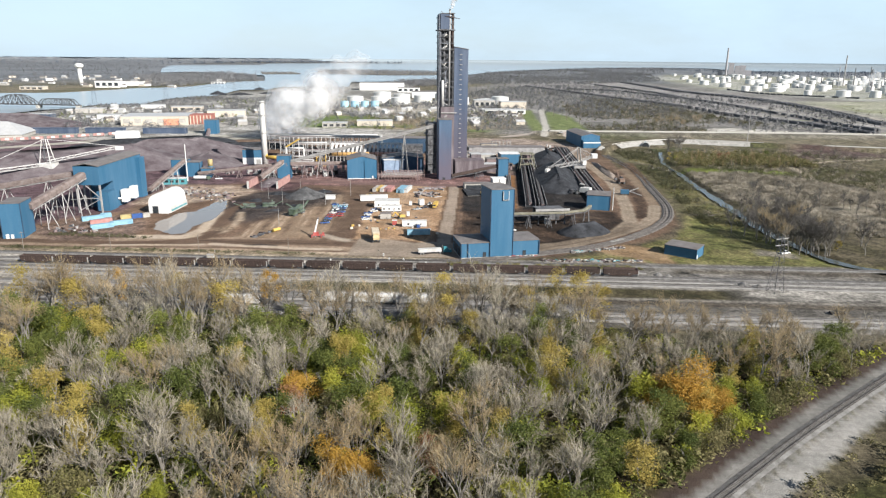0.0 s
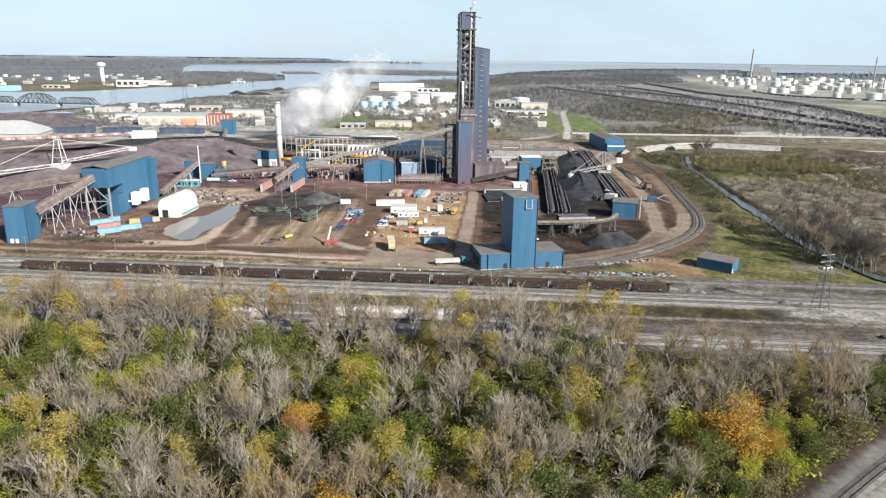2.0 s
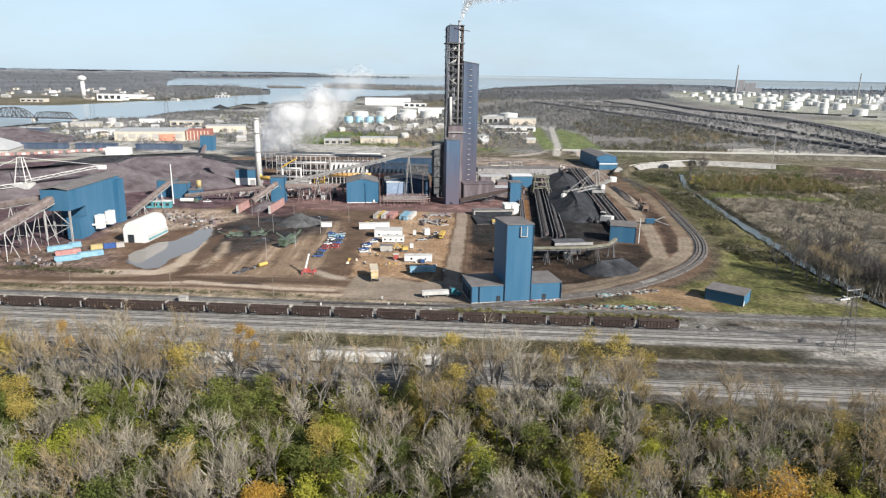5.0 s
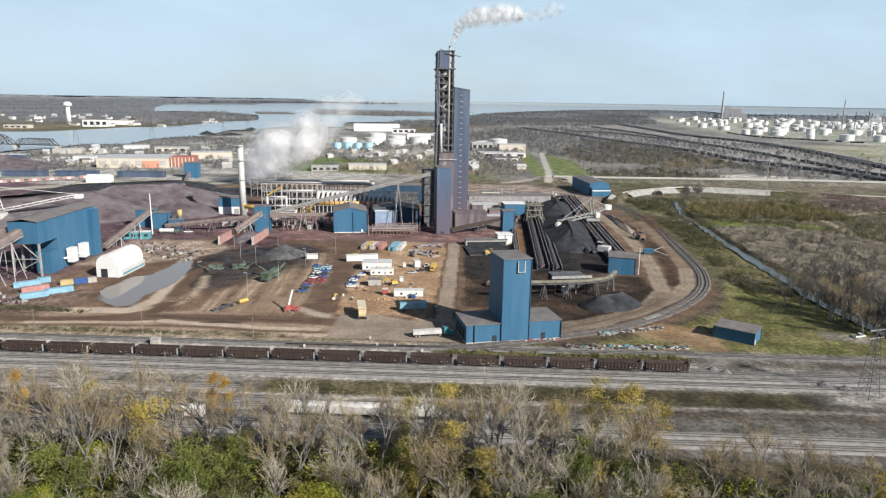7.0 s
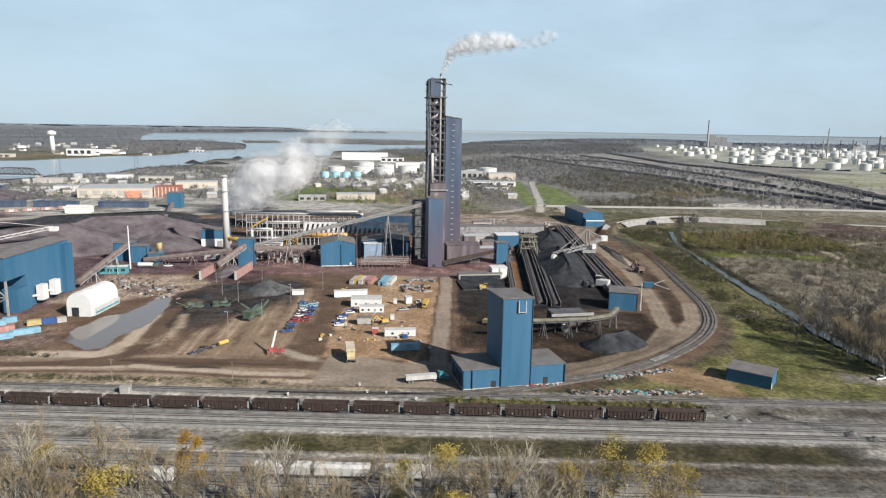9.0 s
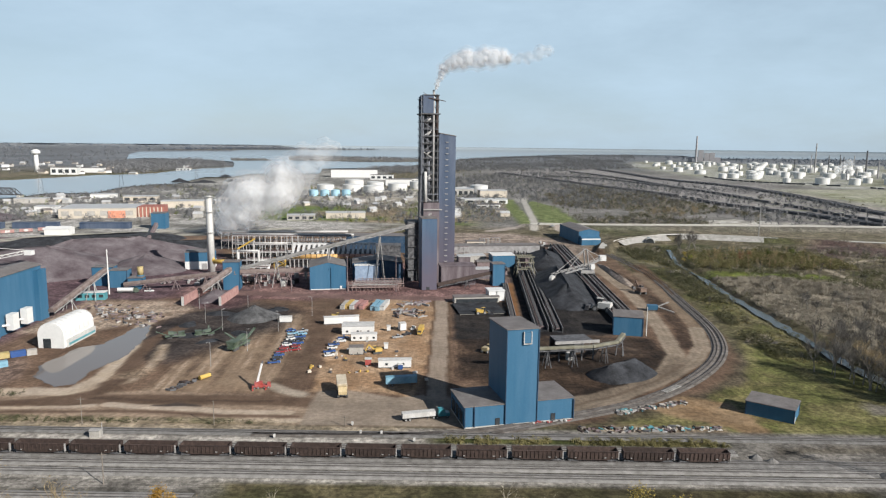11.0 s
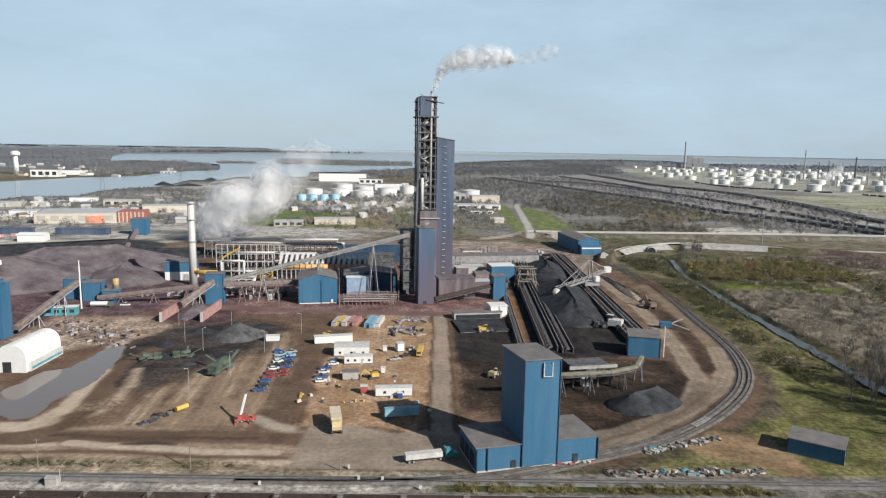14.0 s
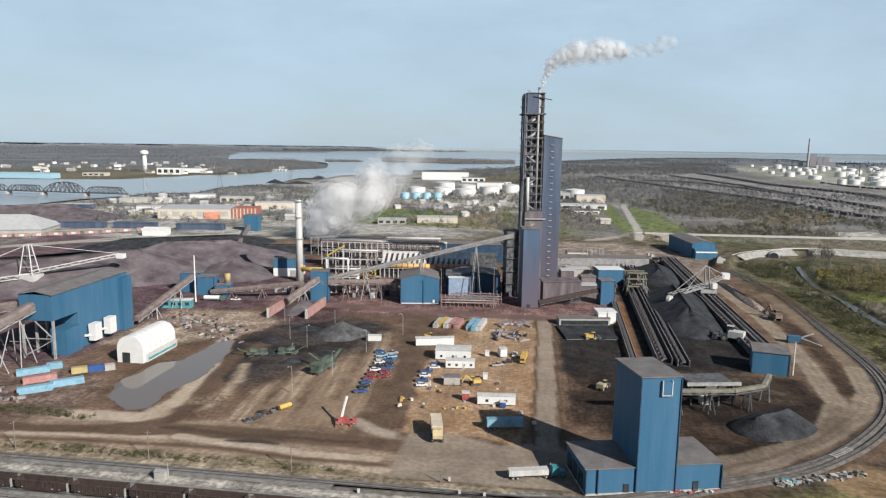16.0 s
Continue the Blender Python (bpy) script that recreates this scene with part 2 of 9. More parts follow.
BLACK = surface("black_rubber", (0.02, 0.02, 0.02), 0.85, vary=0.3, size=1)
# also used for panels whose dark colour stands in for shade inside openings
GLASS_DARK = surface("dark_glass_and_openings", (0.02, 0.025, 0.03), 0.12, vary=0.1, bump=0, spec=0.6)
TAN_WALL = surface("beige_wall", (0.5, 0.44, 0.36), 0.8, vary=0.15)
BRICK_RED = surface("red_brown_wall", (0.3, 0.09, 0.06), 0.85, vary=0.2)
ORE = surface("iron_ore_pellets", (0.064, 0.042, 0.05), 0.95, vary=0.28, size=12, fine=0.7, bump=0.5)
COAL = surface("black_fines", (0.015, 0.016, 0.018), 0.85, vary=0.45, size=6, fine=0.6, bump=0.6, second=(0.055, 0.058, 0.066), spec=0.2)
WHITE_DIRTY = surface("grimy_white_paint", (0.5, 0.49, 0.47), 0.6, vary=0.3, size=2, streak=1)
WOOD_POLE = surface("grey_timber_pole", (0.16, 0.13, 0.1), 0.9, vary=0.3, size=1)
STONE = surface("pale_rubble", (0.42, 0.38, 0.33), 0.9, vary=0.35, size=1.5, per_object=0.3)
# ---- ground: one sheet, fine near the works, coarse towards the horizon ----
def steps(*spans):
    out = [spans[0][0]]
    for a, b, d in spans:
        k = max(1, int(round((b - a) / d)))
        out += [a + (b - a) * (i + 1) / k for i in range(k)]
    return out


def grow(start, first, ratio, end):
    out, d = [], first
    while start < end:
        start += d
        d *= ratio
        out.append(start)
    return out


def hash2(i, j, seed):
    h = np.sin(i * 127.1 + j * 311.7 + seed * 74.7) * 43758.5453
    return h - np.floor(h)


def vnoise(x, y, size, seed=0):
    x, y = x / size, y / size
    i, j = np.floor(x), np.floor(y)
    u, v = x - i, y - j
    u, v = u * u * (3 - 2 * u), v * v * (3 - 2 * v)
    a, b = hash2(i, j, seed), hash2(i + 1, j, seed)
    c, d = hash2(i, j + 1, seed), hash2(i + 1, j + 1, seed)
    return (a * (1 - u) + b * u) * (1 - v) + (c * (1 - u) + d * u) * v


def fbm(x, y, size, seed=0, octaves=4):
    total, amp, norm = 0.0, 1.0, 0.0
    for o in range(octaves):
        total = total + amp * vnoise(x, y, size / 2 ** o, seed + o * 13)
        norm += amp
        amp *= 0.55
    return total / norm


def seg_dist(x, y, pts):
    """Distance to a polyline."""
    best = np.full(x.shape, 1e9)
    for (ax, ay), (bx, by) in zip(pts, pts[1:]):
        dx, dy = bx - ax, by - ay
        t = np.clip(((x - ax) * dx + (y - ay) * dy) / (dx * dx + dy * dy), 0, 1)
        best = np.minimum(best, np.hypot(x - ax - t * dx, y - ay - t * dy))
    return best


def poly_in(x, y, pts):
    """Distance to the edge of a polygon, positive inside."""
    inside = np.zeros(x.shape, bool)
    for (ax, ay), (bx, by) in zip(pts, pts[1:] + pts[:1]):
        if ay == by:
            continue
        cross = ((ay > y) != (by > y)) & (x < (bx - ax) * (y - ay) / (by - ay) + ax)
        inside ^= cross
    d = seg_dist(x, y, pts + pts[:1])
    return np.where(inside, d, -d)


def smooth(a, lo, hi):
    t = np.clip((a - lo) / (hi - lo), 0, 1)
    return t * t * (3 - 2 * t)


xs_in = steps((-470, -230, 3.2), (-230, -160, 1.8), (-160, 150, 1.25), (150, 230, 1.8), (230, 470, 3.2))
xs_out = grow(470, 4, 1.13, 300000)
XS = np.array([-v for v in reversed(xs_out)] + xs_in + xs_out)
ys_in = steps((60, 130, 4), (130, 225, 3.0), (225, 350, 0.95), (350, 520, 1.2), (520, 800, 3.2), (800, 1300, 8))
YS = np.array([-v for v in reversed(grow(-60, 6, 1.35, 300000))] + ys_in + grow(1300, 10, 1.09, 300000))
GX, GY = np.meshgrid(XS, YS)
wx = GX + 7 * (fbm(GX, GY, 22, 3) - 0.5) + 2.5 * (vnoise(GX, GY, 5, 8) - 0.5)
wy = GY + 7 * (fbm(GX, GY, 22, 5) - 0.5) + 2.5 * (vnoise(GX, GY, 5, 9) - 0.5)
mott = fbm(GX, GY, 60, 21)
small = fbm(GX, GY, 9, 31)
TINT = np.zeros(GX.shape + (3,))
GRIT = np.ones(GX.shape)
GZ = np.zeros(GX.shape)


def lay(weight, a, b=None, how=None, grit=1.0):
    """Lays a soil colour, from a to b by the mottle, where weight is 1. grit: how uneven the soil is."""
    m = (smooth(small if how is None else how, 0.3, 0.7))[..., None]
    col = np.array(a) * (1 - m) + np.array(b or a) * m
    w = weight[..., None]
    TINT[:] = TINT * (1 - w) + col * w
    GRIT[:] = GRIT * (1 - weight) + grit * weight


def patch(pts, a, b=None, soft=2.5, rough=True, k=1.0, how=None, grit=1.0):
    d = poly_in(wx if rough else GX, wy if rough else GY, pts)
    lay(k * smooth(d, -soft, soft), a, b, how, grit)


def strip(pts, width, a, b=None, soft=1.2, k=1.0, rough=0.3, grit=0.3):
    d = seg_dist(GX + (wx - GX) * rough, GY + (wy - GY) * rough, pts)
    lay(k * smooth(-d, -width / 2 - soft, -width / 2 + soft), a, b, None, grit)


# country all round: rough grass, bare scrub and leaf litter
lay(np.ones(GX.shape), (0.1, 0.09, 0.056), (0.17, 0.147, 0.105))
lay(smooth(mott, 0.55, 0.7) * 0.8, (0.07, 0.075, 0.034))
lay(smooth(fbm(GX, GY, 140, 77), 0.55, 0.68) * 0.7, (0.15, 0.128, 0.095))
# haze over the far country, put into the ground colour as blue-grey by distance
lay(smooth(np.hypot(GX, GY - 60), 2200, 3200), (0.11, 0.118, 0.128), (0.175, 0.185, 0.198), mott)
# town and works behind, left: pale hardstanding
patch([(-900, 620), (-120, 740), (-60, 860), (60, 1000), (60, 1500), (-900, 1500)], (0.17, 0.162, 0.145), (0.4, 0.385, 0.36), 40, how=fbm(GX, GY, 35, 41))
patch([(-250, 950), (60, 900), (70, 1100), (-250, 1150)], (0.12, 0.16, 0.05), (0.24, 0.19, 0.13), 15, how=fbm(GX, GY, 60, 42))
patch([(-330, 1240), (60, 1220), (120, 1500), (-330, 1700)], (0.42, 0.4, 0.36), (0.3, 0.27, 0.22), 20, how=fbm(GX, GY, 40, 43))
patch([(30, 1180), (170, 1230), (190, 1420), (40, 1420)], (0.5, 0.48, 0.44), (0.3, 0.28, 0.24), 10)
# river wharf: pale hardstanding, dark stains
patch([(-570, 1640), (-575, 1900), (-500, 1930), (-510, 2110), (-330, 2170), (-370, 2560), (-220, 2660), (-120, 2300), (-100, 1700), (-400, 1480)], (0.33, 0.32, 0.295), (0.15, 0.145, 0.13), 12, how=fbm(GX, GY, 60, 44))
# grey-brown scrub beyond the highway
patch([(60, 880), (1600, 840), (2400, 1500), (1200, 2600), (300, 3000), (40, 2200), (60, 1450)], (0.225, 0.216, 0.208), (0.135, 0.132, 0.125), 30, k=0.85, how=fbm(GX, GY, 80, 47))
# works yard
patch([(-470, 330), (-300, 322), (10, 316), (60, 322), (112, 352), (142, 395), (150, 430), (156, 560), (158, 720), (120, 800), (-60, 830), (-250, 790), (-470, 760)],
      (0.15, 0.105, 0.078), (0.215, 0.155, 0.115), 3, grit=0.6)
# ore stained ground
patch([(-480, 400), (-245, 365), (-205, 410), (-200, 480), (-150, 520), (-140, 600), (-200, 720), (-480, 790)], (0.115, 0.08, 0.09), (0.17, 0.122, 0.13), 8)
patch([(-160, 510), (-60, 505), (30, 515), (60, 560), (60, 640), (-60, 640), (-160, 600)], (0.2, 0.132, 0.127), (0.28, 0.19, 0.178), 5)
patch([(40, 560), (130, 640), (160, 760), (90, 830), (-20, 830), (0, 640)], (0.24, 0.2, 0.17), (0.38, 0.32, 0.27), 8)
# roads behind the ore yard
for pts, w in (([(-480, 560), (-400, 640), (-330, 735), (-250, 800), (-160, 860)], 15), ([(-520, 640), (-430, 730), (-330, 800), (-200, 880)], 12),
               ([(-560, 760), (-430, 850), (-300, 860)], 14), ([(-470, 700), (-380, 790), (-260, 830)], 9)):
    strip(pts, w, (0.34, 0.33, 0.28), (0.44, 0.42, 0.36), 2)
# construction yard, tan dirt
patch([(-46, 350), (-48, 400), (-43, 470), (-32, 520), (2, 512), (-1, 365), (-8, 346)], (0.36, 0.25, 0.165), (0.5, 0.375, 0.265), 1.5, grit=0.6)
# lanes in the bare yard
yard = smooth(poly_in(wx, wy, [(-112, 349), (-62, 349), (-60, 400), (-66, 470), (-84, 476), (-98, 425), (-108, 385)]), -3, 4)
lay(yard, (0.27, 0.205, 0.15), (0.32, 0.25, 0.185), grit=0.4)
drift = GX + 0.07 * (GY - 350) + 5.0 * (fbm(GX, GY, 60, 4) - 0.5)
lane = np.abs((drift / 13.0 + 0.2) % 1 - 0.5)
worn = smooth(fbm(GX + 0, GY * 0.3, 12, 17), 0.32, 0.55)
lay(yard * smooth(lane, 0.26, 0.33) * smooth(-lane, -0.46, -0.4) * worn * 0.9, (0.56, 0.46, 0.36), (0.44, 0.35, 0.265), grit=0.5)
lay(yard * smooth(-lane, -0.16, -0.06) * worn * 0.8, (0.12, 0.088, 0.066), (0.17, 0.125, 0.094), grit=0.6)
patch([(-64, 349), (-50, 349), (-50, 400), (-52, 470), (-56, 520), (-74, 520), (-62, 420)], (0.125, 0.09, 0.068), (0.16, 0.118, 0.088), 3, k=0.9, grit=0.4)
# black fines spilt in the middle
patch([(-140, 395), (-112, 385), (-100, 405), (-78, 440), (-74, 480), (-105, 500), (-140, 485), (-150, 440)], (0.03, 0.028, 0.029), (0.075, 0.066, 0.062), 9, k=0.95, how=fbm(GX, GY, 16, 37))
patch([(-150, 480), (-110, 488), (-115, 540), (-150, 540)], (0.09, 0.06, 0.065), (0.13, 0.09, 0.09), 5)
# sandy margins of the front road and the pond, dark perimeter road
SANDY, SANDY2 = (0.62, 0.53, 0.42), (0.78, 0.68, 0.56)
patch([(-330, 316), (-46, 318), (-44, 346), (-70, 348), (-126, 350), (-175, 350), (-330, 352)], (0.3, 0.235, 0.18), (0.38, 0.305, 0.235), 2, grit=0.5)
strip([(-200, 351), (-165, 349), (-139, 351), (-134, 365), (-137, 385), (-139, 404), (-147, 430), (-153, 455)], 7.5, SANDY2, SANDY, 1.6, rough=0.6)
strip([(-134, 352), (-122, 362), (-120, 385), (-126, 410)], 4.5, (0.34, 0.27, 0.2), SANDY, 2, rough=0.6, k=0.8)
strip([(-330, 345), (-200, 338), (-166, 336.5), (-143, 340), (-129, 348), (-126.5, 364), (-132, 392), (-135, 420), (-128, 450)], 7.5, (0.12, 0.086, 0.064), (0.15, 0.108, 0.082), 1.6)
strip([(-143, 340), (-105, 342), (-86, 341.5), (-65, 342), (-46, 339)], 10, (0.13, 0.094, 0.07), (0.17, 0.124, 0.094), 1.6)
strip([(-128, 343), (-100, 340.3), (-60, 340.8)], 2.2, (0.1, 0.073, 0.055), None, 0.9)
strip([(-175, 332.5), (-150, 333), (-124, 336)], 2.2, SANDY, SANDY2, 0.9)
strip([(-120, 337), (-106, 334.6), (-83, 332.2), (-73, 330.4), (-52, 329.5)], 3.6, SANDY2, SANDY, 1.0)
strip([(-330, 331), (-161, 328.8), (-120, 331), (-100, 330), (-80, 327.4), (-48, 326)], 2.4, (0.14, 0.1, 0.076), (0.18, 0.13, 0.1), 0.9)
strip([(-330, 327), (-162, 325), (-142, 323.7), (-106, 322.2), (-80, 323), (-48, 322.4)], 3.0, SANDY, SANDY2, 0.9)
strip([(-64, 357), (-57, 351), (-50, 347.5)], 5, (0.46, 0.41, 0.34), None, 1.5)
patch([(-104, 336.4), (-92, 337), (-84, 335.6), (-84, 334), (-94, 333.6), (-103, 334.6)], (0.075, 0.062, 0.056), None, 0.9, grit=0.3)
patch([(-131, 366), (-117, 366), (-116, 376), (-124, 380)], (0.42, 0.34, 0.26), (0.3, 0.23, 0.17), 2, k=0.8)
# pale trampled ground of the scrap yard
patch([(-208, 432), (-172, 436), (-150, 456), (-132, 480), (-150, 500), (-205, 508)], (0.3, 0.235, 0.185), (0.5, 0.42, 0.34), 4, how=fbm(GX, GY, 7, 71))
patch([(-205, 340), (-170, 345), (-168, 366), (-185, 398), (-215, 396), (-230, 360)], (0.16, 0.12, 0.1), (0.26, 0.2, 0.165), 4)
# gravel lot, yard road, loop road
patch([(-46, 318.5), (-44.5, 351), (-33, 352.5), (-14, 344), (0, 348), (12, 340), (12, 317)], (0.3, 0.258, 0.212), (0.36, 0.31, 0.255), 0.7, rough=False, grit=0.35, how=fbm(GX, GY * 1.6, 18, 76))
strip([(2.5, 345), (2.8, 366), (7.5, 507)], 7.5, (0.33, 0.28, 0.228), (0.37, 0.315, 0.26), 0.6)
strip([(-2.0, 346), (-1.6, 366), (3.0, 507)], 1.2, (0.12, 0.08, 0.055), None, 0.7)
strip([(7.0, 346), (7.4, 366), (12.0, 507)], 1.4, (0.12, 0.085, 0.06), None, 0.8)
strip([(-150, 530), (-80, 520), (8, 512), (45, 520)], 12, (0.17, 0.118, 0.11), (0.23, 0.163, 0.148), 2)
# stock yard of black fines
patch([(14, 440), (18, 490), (46, 500), (46, 436), (30, 425)], (0.026, 0.024, 0.024), (0.046, 0.041, 0.038), 3, grit=0.7)
patch([(12, 366), (14, 436), (48, 430), (52, 346)], (0.05, 0.036, 0.028), (0.1, 0.07, 0.052), 3, grit=1.0)
patch([(50, 425), (58, 600), (78, 745), (128, 750), (122, 600), (115, 455), (104, 432)], (0.02, 0.019, 0.02), (0.042, 0.039, 0.037), 4)
patch([(12, 372), (50, 345), (62, 340), (100, 368), (112, 392), (112, 425), (50, 432), (14, 425)], (0.035, 0.027, 0.022), (0.095, 0.068, 0.05), 4, grit=1.0, how=fbm(GX, GY, 13, 74))
patch([(11, 421), (15, 500), (46, 504), (44, 424)], (0.022, 0.021, 0.021), (0.045, 0.04, 0.037), 2.5, grit=0.8)
patch([(60, 400), (64, 428), (98, 424), (100, 398), (80, 394)], (0.07, 0.054, 0.044), (0.135, 0.104, 0.08), 4, how=fbm(GX, GY, 8, 75))
strip([(45, 436), (50, 500), (55, 560)], 6.5, (0.21, 0.12, 0.065), (0.26, 0.15, 0.085), 1)
LOOP = [(158, 600), (152, 530), (147, 477), (141.5, 444), (132, 412), (120, 391.5), (104, 372.5), (85.5, 355.5), (68, 341.5), (51, 332), (44, 329)]
INNER = [(128, 700), (132, 594), (132.5, 532), (125.5, 464), (119.5, 426), (114.5, 400), (102, 376), (84, 358)]
strip([(168, 640), (158, 530), (151, 470), (143, 430), (132, 402), (118, 384), (98, 363)], 13, (0.12, 0.081, 0.056), (0.16, 0.11, 0.078), 1.6, grit=0.7)
strip([(143, 600), (141, 520), (138, 470), (132, 435), (125, 410)], 9, (0.07, 0.05, 0.038), (0.12, 0.086, 0.064), 1.6, grit=0.9)
strip(LOOP[:4], 7, (0.24, 0.185, 0.138), (0.28, 0.217, 0.163), 1.2, grit=0.4)
strip(INNER, 8.5, (0.32, 0.272, 0.215), (0.37, 0.315, 0.252), 0.8, grit=0.45)
strip(LOOP[3:], 8, (0.32, 0.272, 0.215), (0.37, 0.315, 0.252), 0.8, grit=0.45)
strip([(114, 392), (100, 371), (82, 356), (64, 345), (46, 338)], 8, (0.25, 0.209, 0.164), (0.285, 0.239, 0.189), 0.9, grit=0.45)
strip([(112, 384), (94, 365), (72, 346.5), (50, 334.5)], 1.5, (0.19, 0.15, 0.115), None, 0.8)
for o in (-1.3, 1.3):
    strip([(x + o, y - o * 0.4) for x, y in LOOP], 0.6, (0.19, 0.155, 0.12), None, 0.7, k=0.6)
    strip([(x + o, y - o * 0.4) for x, y in INNER], 0.6, (0.19, 0.155, 0.12), None, 0.7, k=0.5)
# grass by the loop and the small shed
patch([(70, 303), (60, 316), (100, 338), (128, 362), (145, 392), (158, 430), (178, 420), (186, 380), (190, 340), (215, 304)], (0.18, 0.185, 0.08), (0.25, 0.23, 0.12), 3)
patch([(155, 420), (169, 560), (178, 600), (190, 480), (184, 380)], (0.13, 0.13, 0.06), (0.2, 0.18, 0.11), 8)
patch([(206, 590), (300, 580), (300, 602), (216, 612)], (0.17, 0.185, 0.06), (0.13, 0.155, 0.055), 2)
patch([(200, 480), (210, 580), (300, 575), (340, 480), (330, 360), (215, 400)], (0.23, 0.206, 0.165), (0.3, 0.268, 0.215), 6)
patch([(157, 418), (161, 428), (174, 433), (173, 418)], (0.46, 0.41, 0.36), (0.36, 0.31, 0.26), 2)
patch([(162, 326), (178, 322), (180, 333), (164, 338)], (0.36, 0.33, 0.28), None, 2)
strip([(330, 715), (318, 660), (313, 597), (303, 545), (312, 480), (340, 420)], 6, (0.42, 0.37, 0.3), (0.36, 0.31, 0.25), 1.5)
strip([(318, 655), (345, 650), (395, 673), (470, 690)], 5, (0.4, 0.35, 0.28), None, 1.5)
patch([(340, 715), (395, 770), (440, 748), (470, 700), (416, 690), (350, 675)], (0.085, 0.06, 0.055), (0.13, 0.1, 0.085), 10)
patch([(183, 606), (197, 622), (205, 612), (196, 602)], (0.5, 0.47, 0.43), None, 3)
patch([(160, 640), (172, 720), (250, 715), (330, 690), (320, 640), (200, 625)], (0.12, 0.12, 0.07), (0.19, 0.175, 0.12), 8, k=0.8)
# tan track past the end of the train
patch([(98, 346), (80, 334), (104, 315), (108, 300), (114, 284), (122, 284), (116, 303), (114, 322), (112, 340)], (0.34, 0.243, 0.153), (0.42, 0.315, 0.21), 2, grit=0.6)
patch([(52, 308), (62, 318), (98, 318), (106, 303)], (0.34, 0.265, 0.19), (0.44, 0.35, 0.26), 3)
# rail corridor: ballast in long bands, a little askew
V = GY + 0.034 * GX
lay(smooth(V, 230, 233) * smooth(-V, -317, -314) * smooth(-GX, -215, -190), (0.25, 0.233, 0.21), (0.33, 0.308, 0.28))
patch([(110, 302), (400, 294), (420, 288), (110, 296)], (0.15, 0.13, 0.11), (0.2, 0.18, 0.15), 2)


def band(v0, v1, a, b, x0=-900, x1=900, k=1.0, soft=0.7):
    vv = V + 1.2 * (small - 0.5)
    lay(k * smooth(vv, v0 - soft, v0 + soft) * smooth(-vv, -v1 - soft, -v1 + soft) * smooth(wx, x0 - 6, x0 + 6) * smooth(-wx, -x1 - 6, -x1 + 6), a, b)


band(312.5, 316.0, (0.34, 0.29, 0.215), (0.42, 0.36, 0.28), -900, -10)
band(316.5, 322.0, (0.12, 0.115, 0.06), (0.3, 0.25, 0.18), -900, -52, 0.85, 1.5)
band(308.5, 312.0, (0.19, 0.17, 0.15), (0.24, 0.215, 0.19), -900, 400)
band(303.5, 306.5, (0.52, 0.485, 0.435), (0.6, 0.56, 0.51), -900, -2)
band(304.0, 309.5, (0.09, 0.1, 0.04), (0.16, 0.14, 0.07), 2, 95)
band(289.0, 297.0, (0.21, 0.197, 0.18), (0.28, 0.26, 0.238), -900, 94)
band(283.5, 285.0, (0.2, 0.187, 0.17), (0.26, 0.243, 0.22))
band(277.5, 279.0, (0.48, 0.45, 0.405), (0.56, 0.525, 0.475), -900, 150)
band(264.5, 276.5, (0.085, 0.08, 0.04), (0.14, 0.12, 0.07), -62, 125, 0.95, 1.5)
band(270.0, 272.0, (0.15, 0.14, 0.125), (0.2, 0.19, 0.17), -900, -62)
band(262.0, 264.5, (0.46, 0.42, 0.37), (0.54, 0.5, 0.44), -900, 400, 0.8)
band(256.0, 261.5, (0.17, 0.15, 0.125), (0.25, 0.21, 0.165), -40, 400, 0.9, 1.5)
band(243.0, 247.0, (0.48, 0.44, 0.39), (0.56, 0.52, 0.46), -900, 400, 0.9)
band(236.0, 239.0, (0.36, 0.33, 0.295), (0.43, 0.4, 0.36), 40, 400, 0.9)
patch([(128, 268), (150, 262), (320, 258), (320, 284), (160, 282), (140, 276)], (0.62, 0.585, 0.53), (0.72, 0.68, 0.62), 2)
patch([(-420, 300), (-175, 297), (-175, 240), (-420, 240)], (0.44, 0.405, 0.355), (0.3, 0.277, 0.247), 5, k=0.6)
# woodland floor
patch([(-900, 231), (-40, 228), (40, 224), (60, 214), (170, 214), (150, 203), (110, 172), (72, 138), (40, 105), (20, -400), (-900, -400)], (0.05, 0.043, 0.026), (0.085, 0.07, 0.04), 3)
# single line through the wood: pale gravel, dark cess
LINE = [(-60, 0), (-22, 40), (10, 72), (40, 102), (60, 121), (78, 137), (94, 151), (106, 161), (124, 175.5), (150, 196), (190, 224), (230, 246), (290, 268)]
strip([(x - 1.2, y + 1.2) for x, y in LINE], 9, (0.2, 0.195, 0.185), (0.27, 0.26, 0.245), 0.8)
strip([(x - 5.2, y + 5.6) for x, y in LINE], 4.6, (0.06, 0.045, 0.04), (0.085, 0.065, 0.055), 0.8)
strip([(x + 4.6, y - 5) for x, y in LINE], 6.5, (0.33, 0.32, 0.3), (0.4, 0.385, 0.36), 0.8)
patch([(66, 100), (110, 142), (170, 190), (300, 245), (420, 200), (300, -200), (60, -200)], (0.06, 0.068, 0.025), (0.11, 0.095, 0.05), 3)
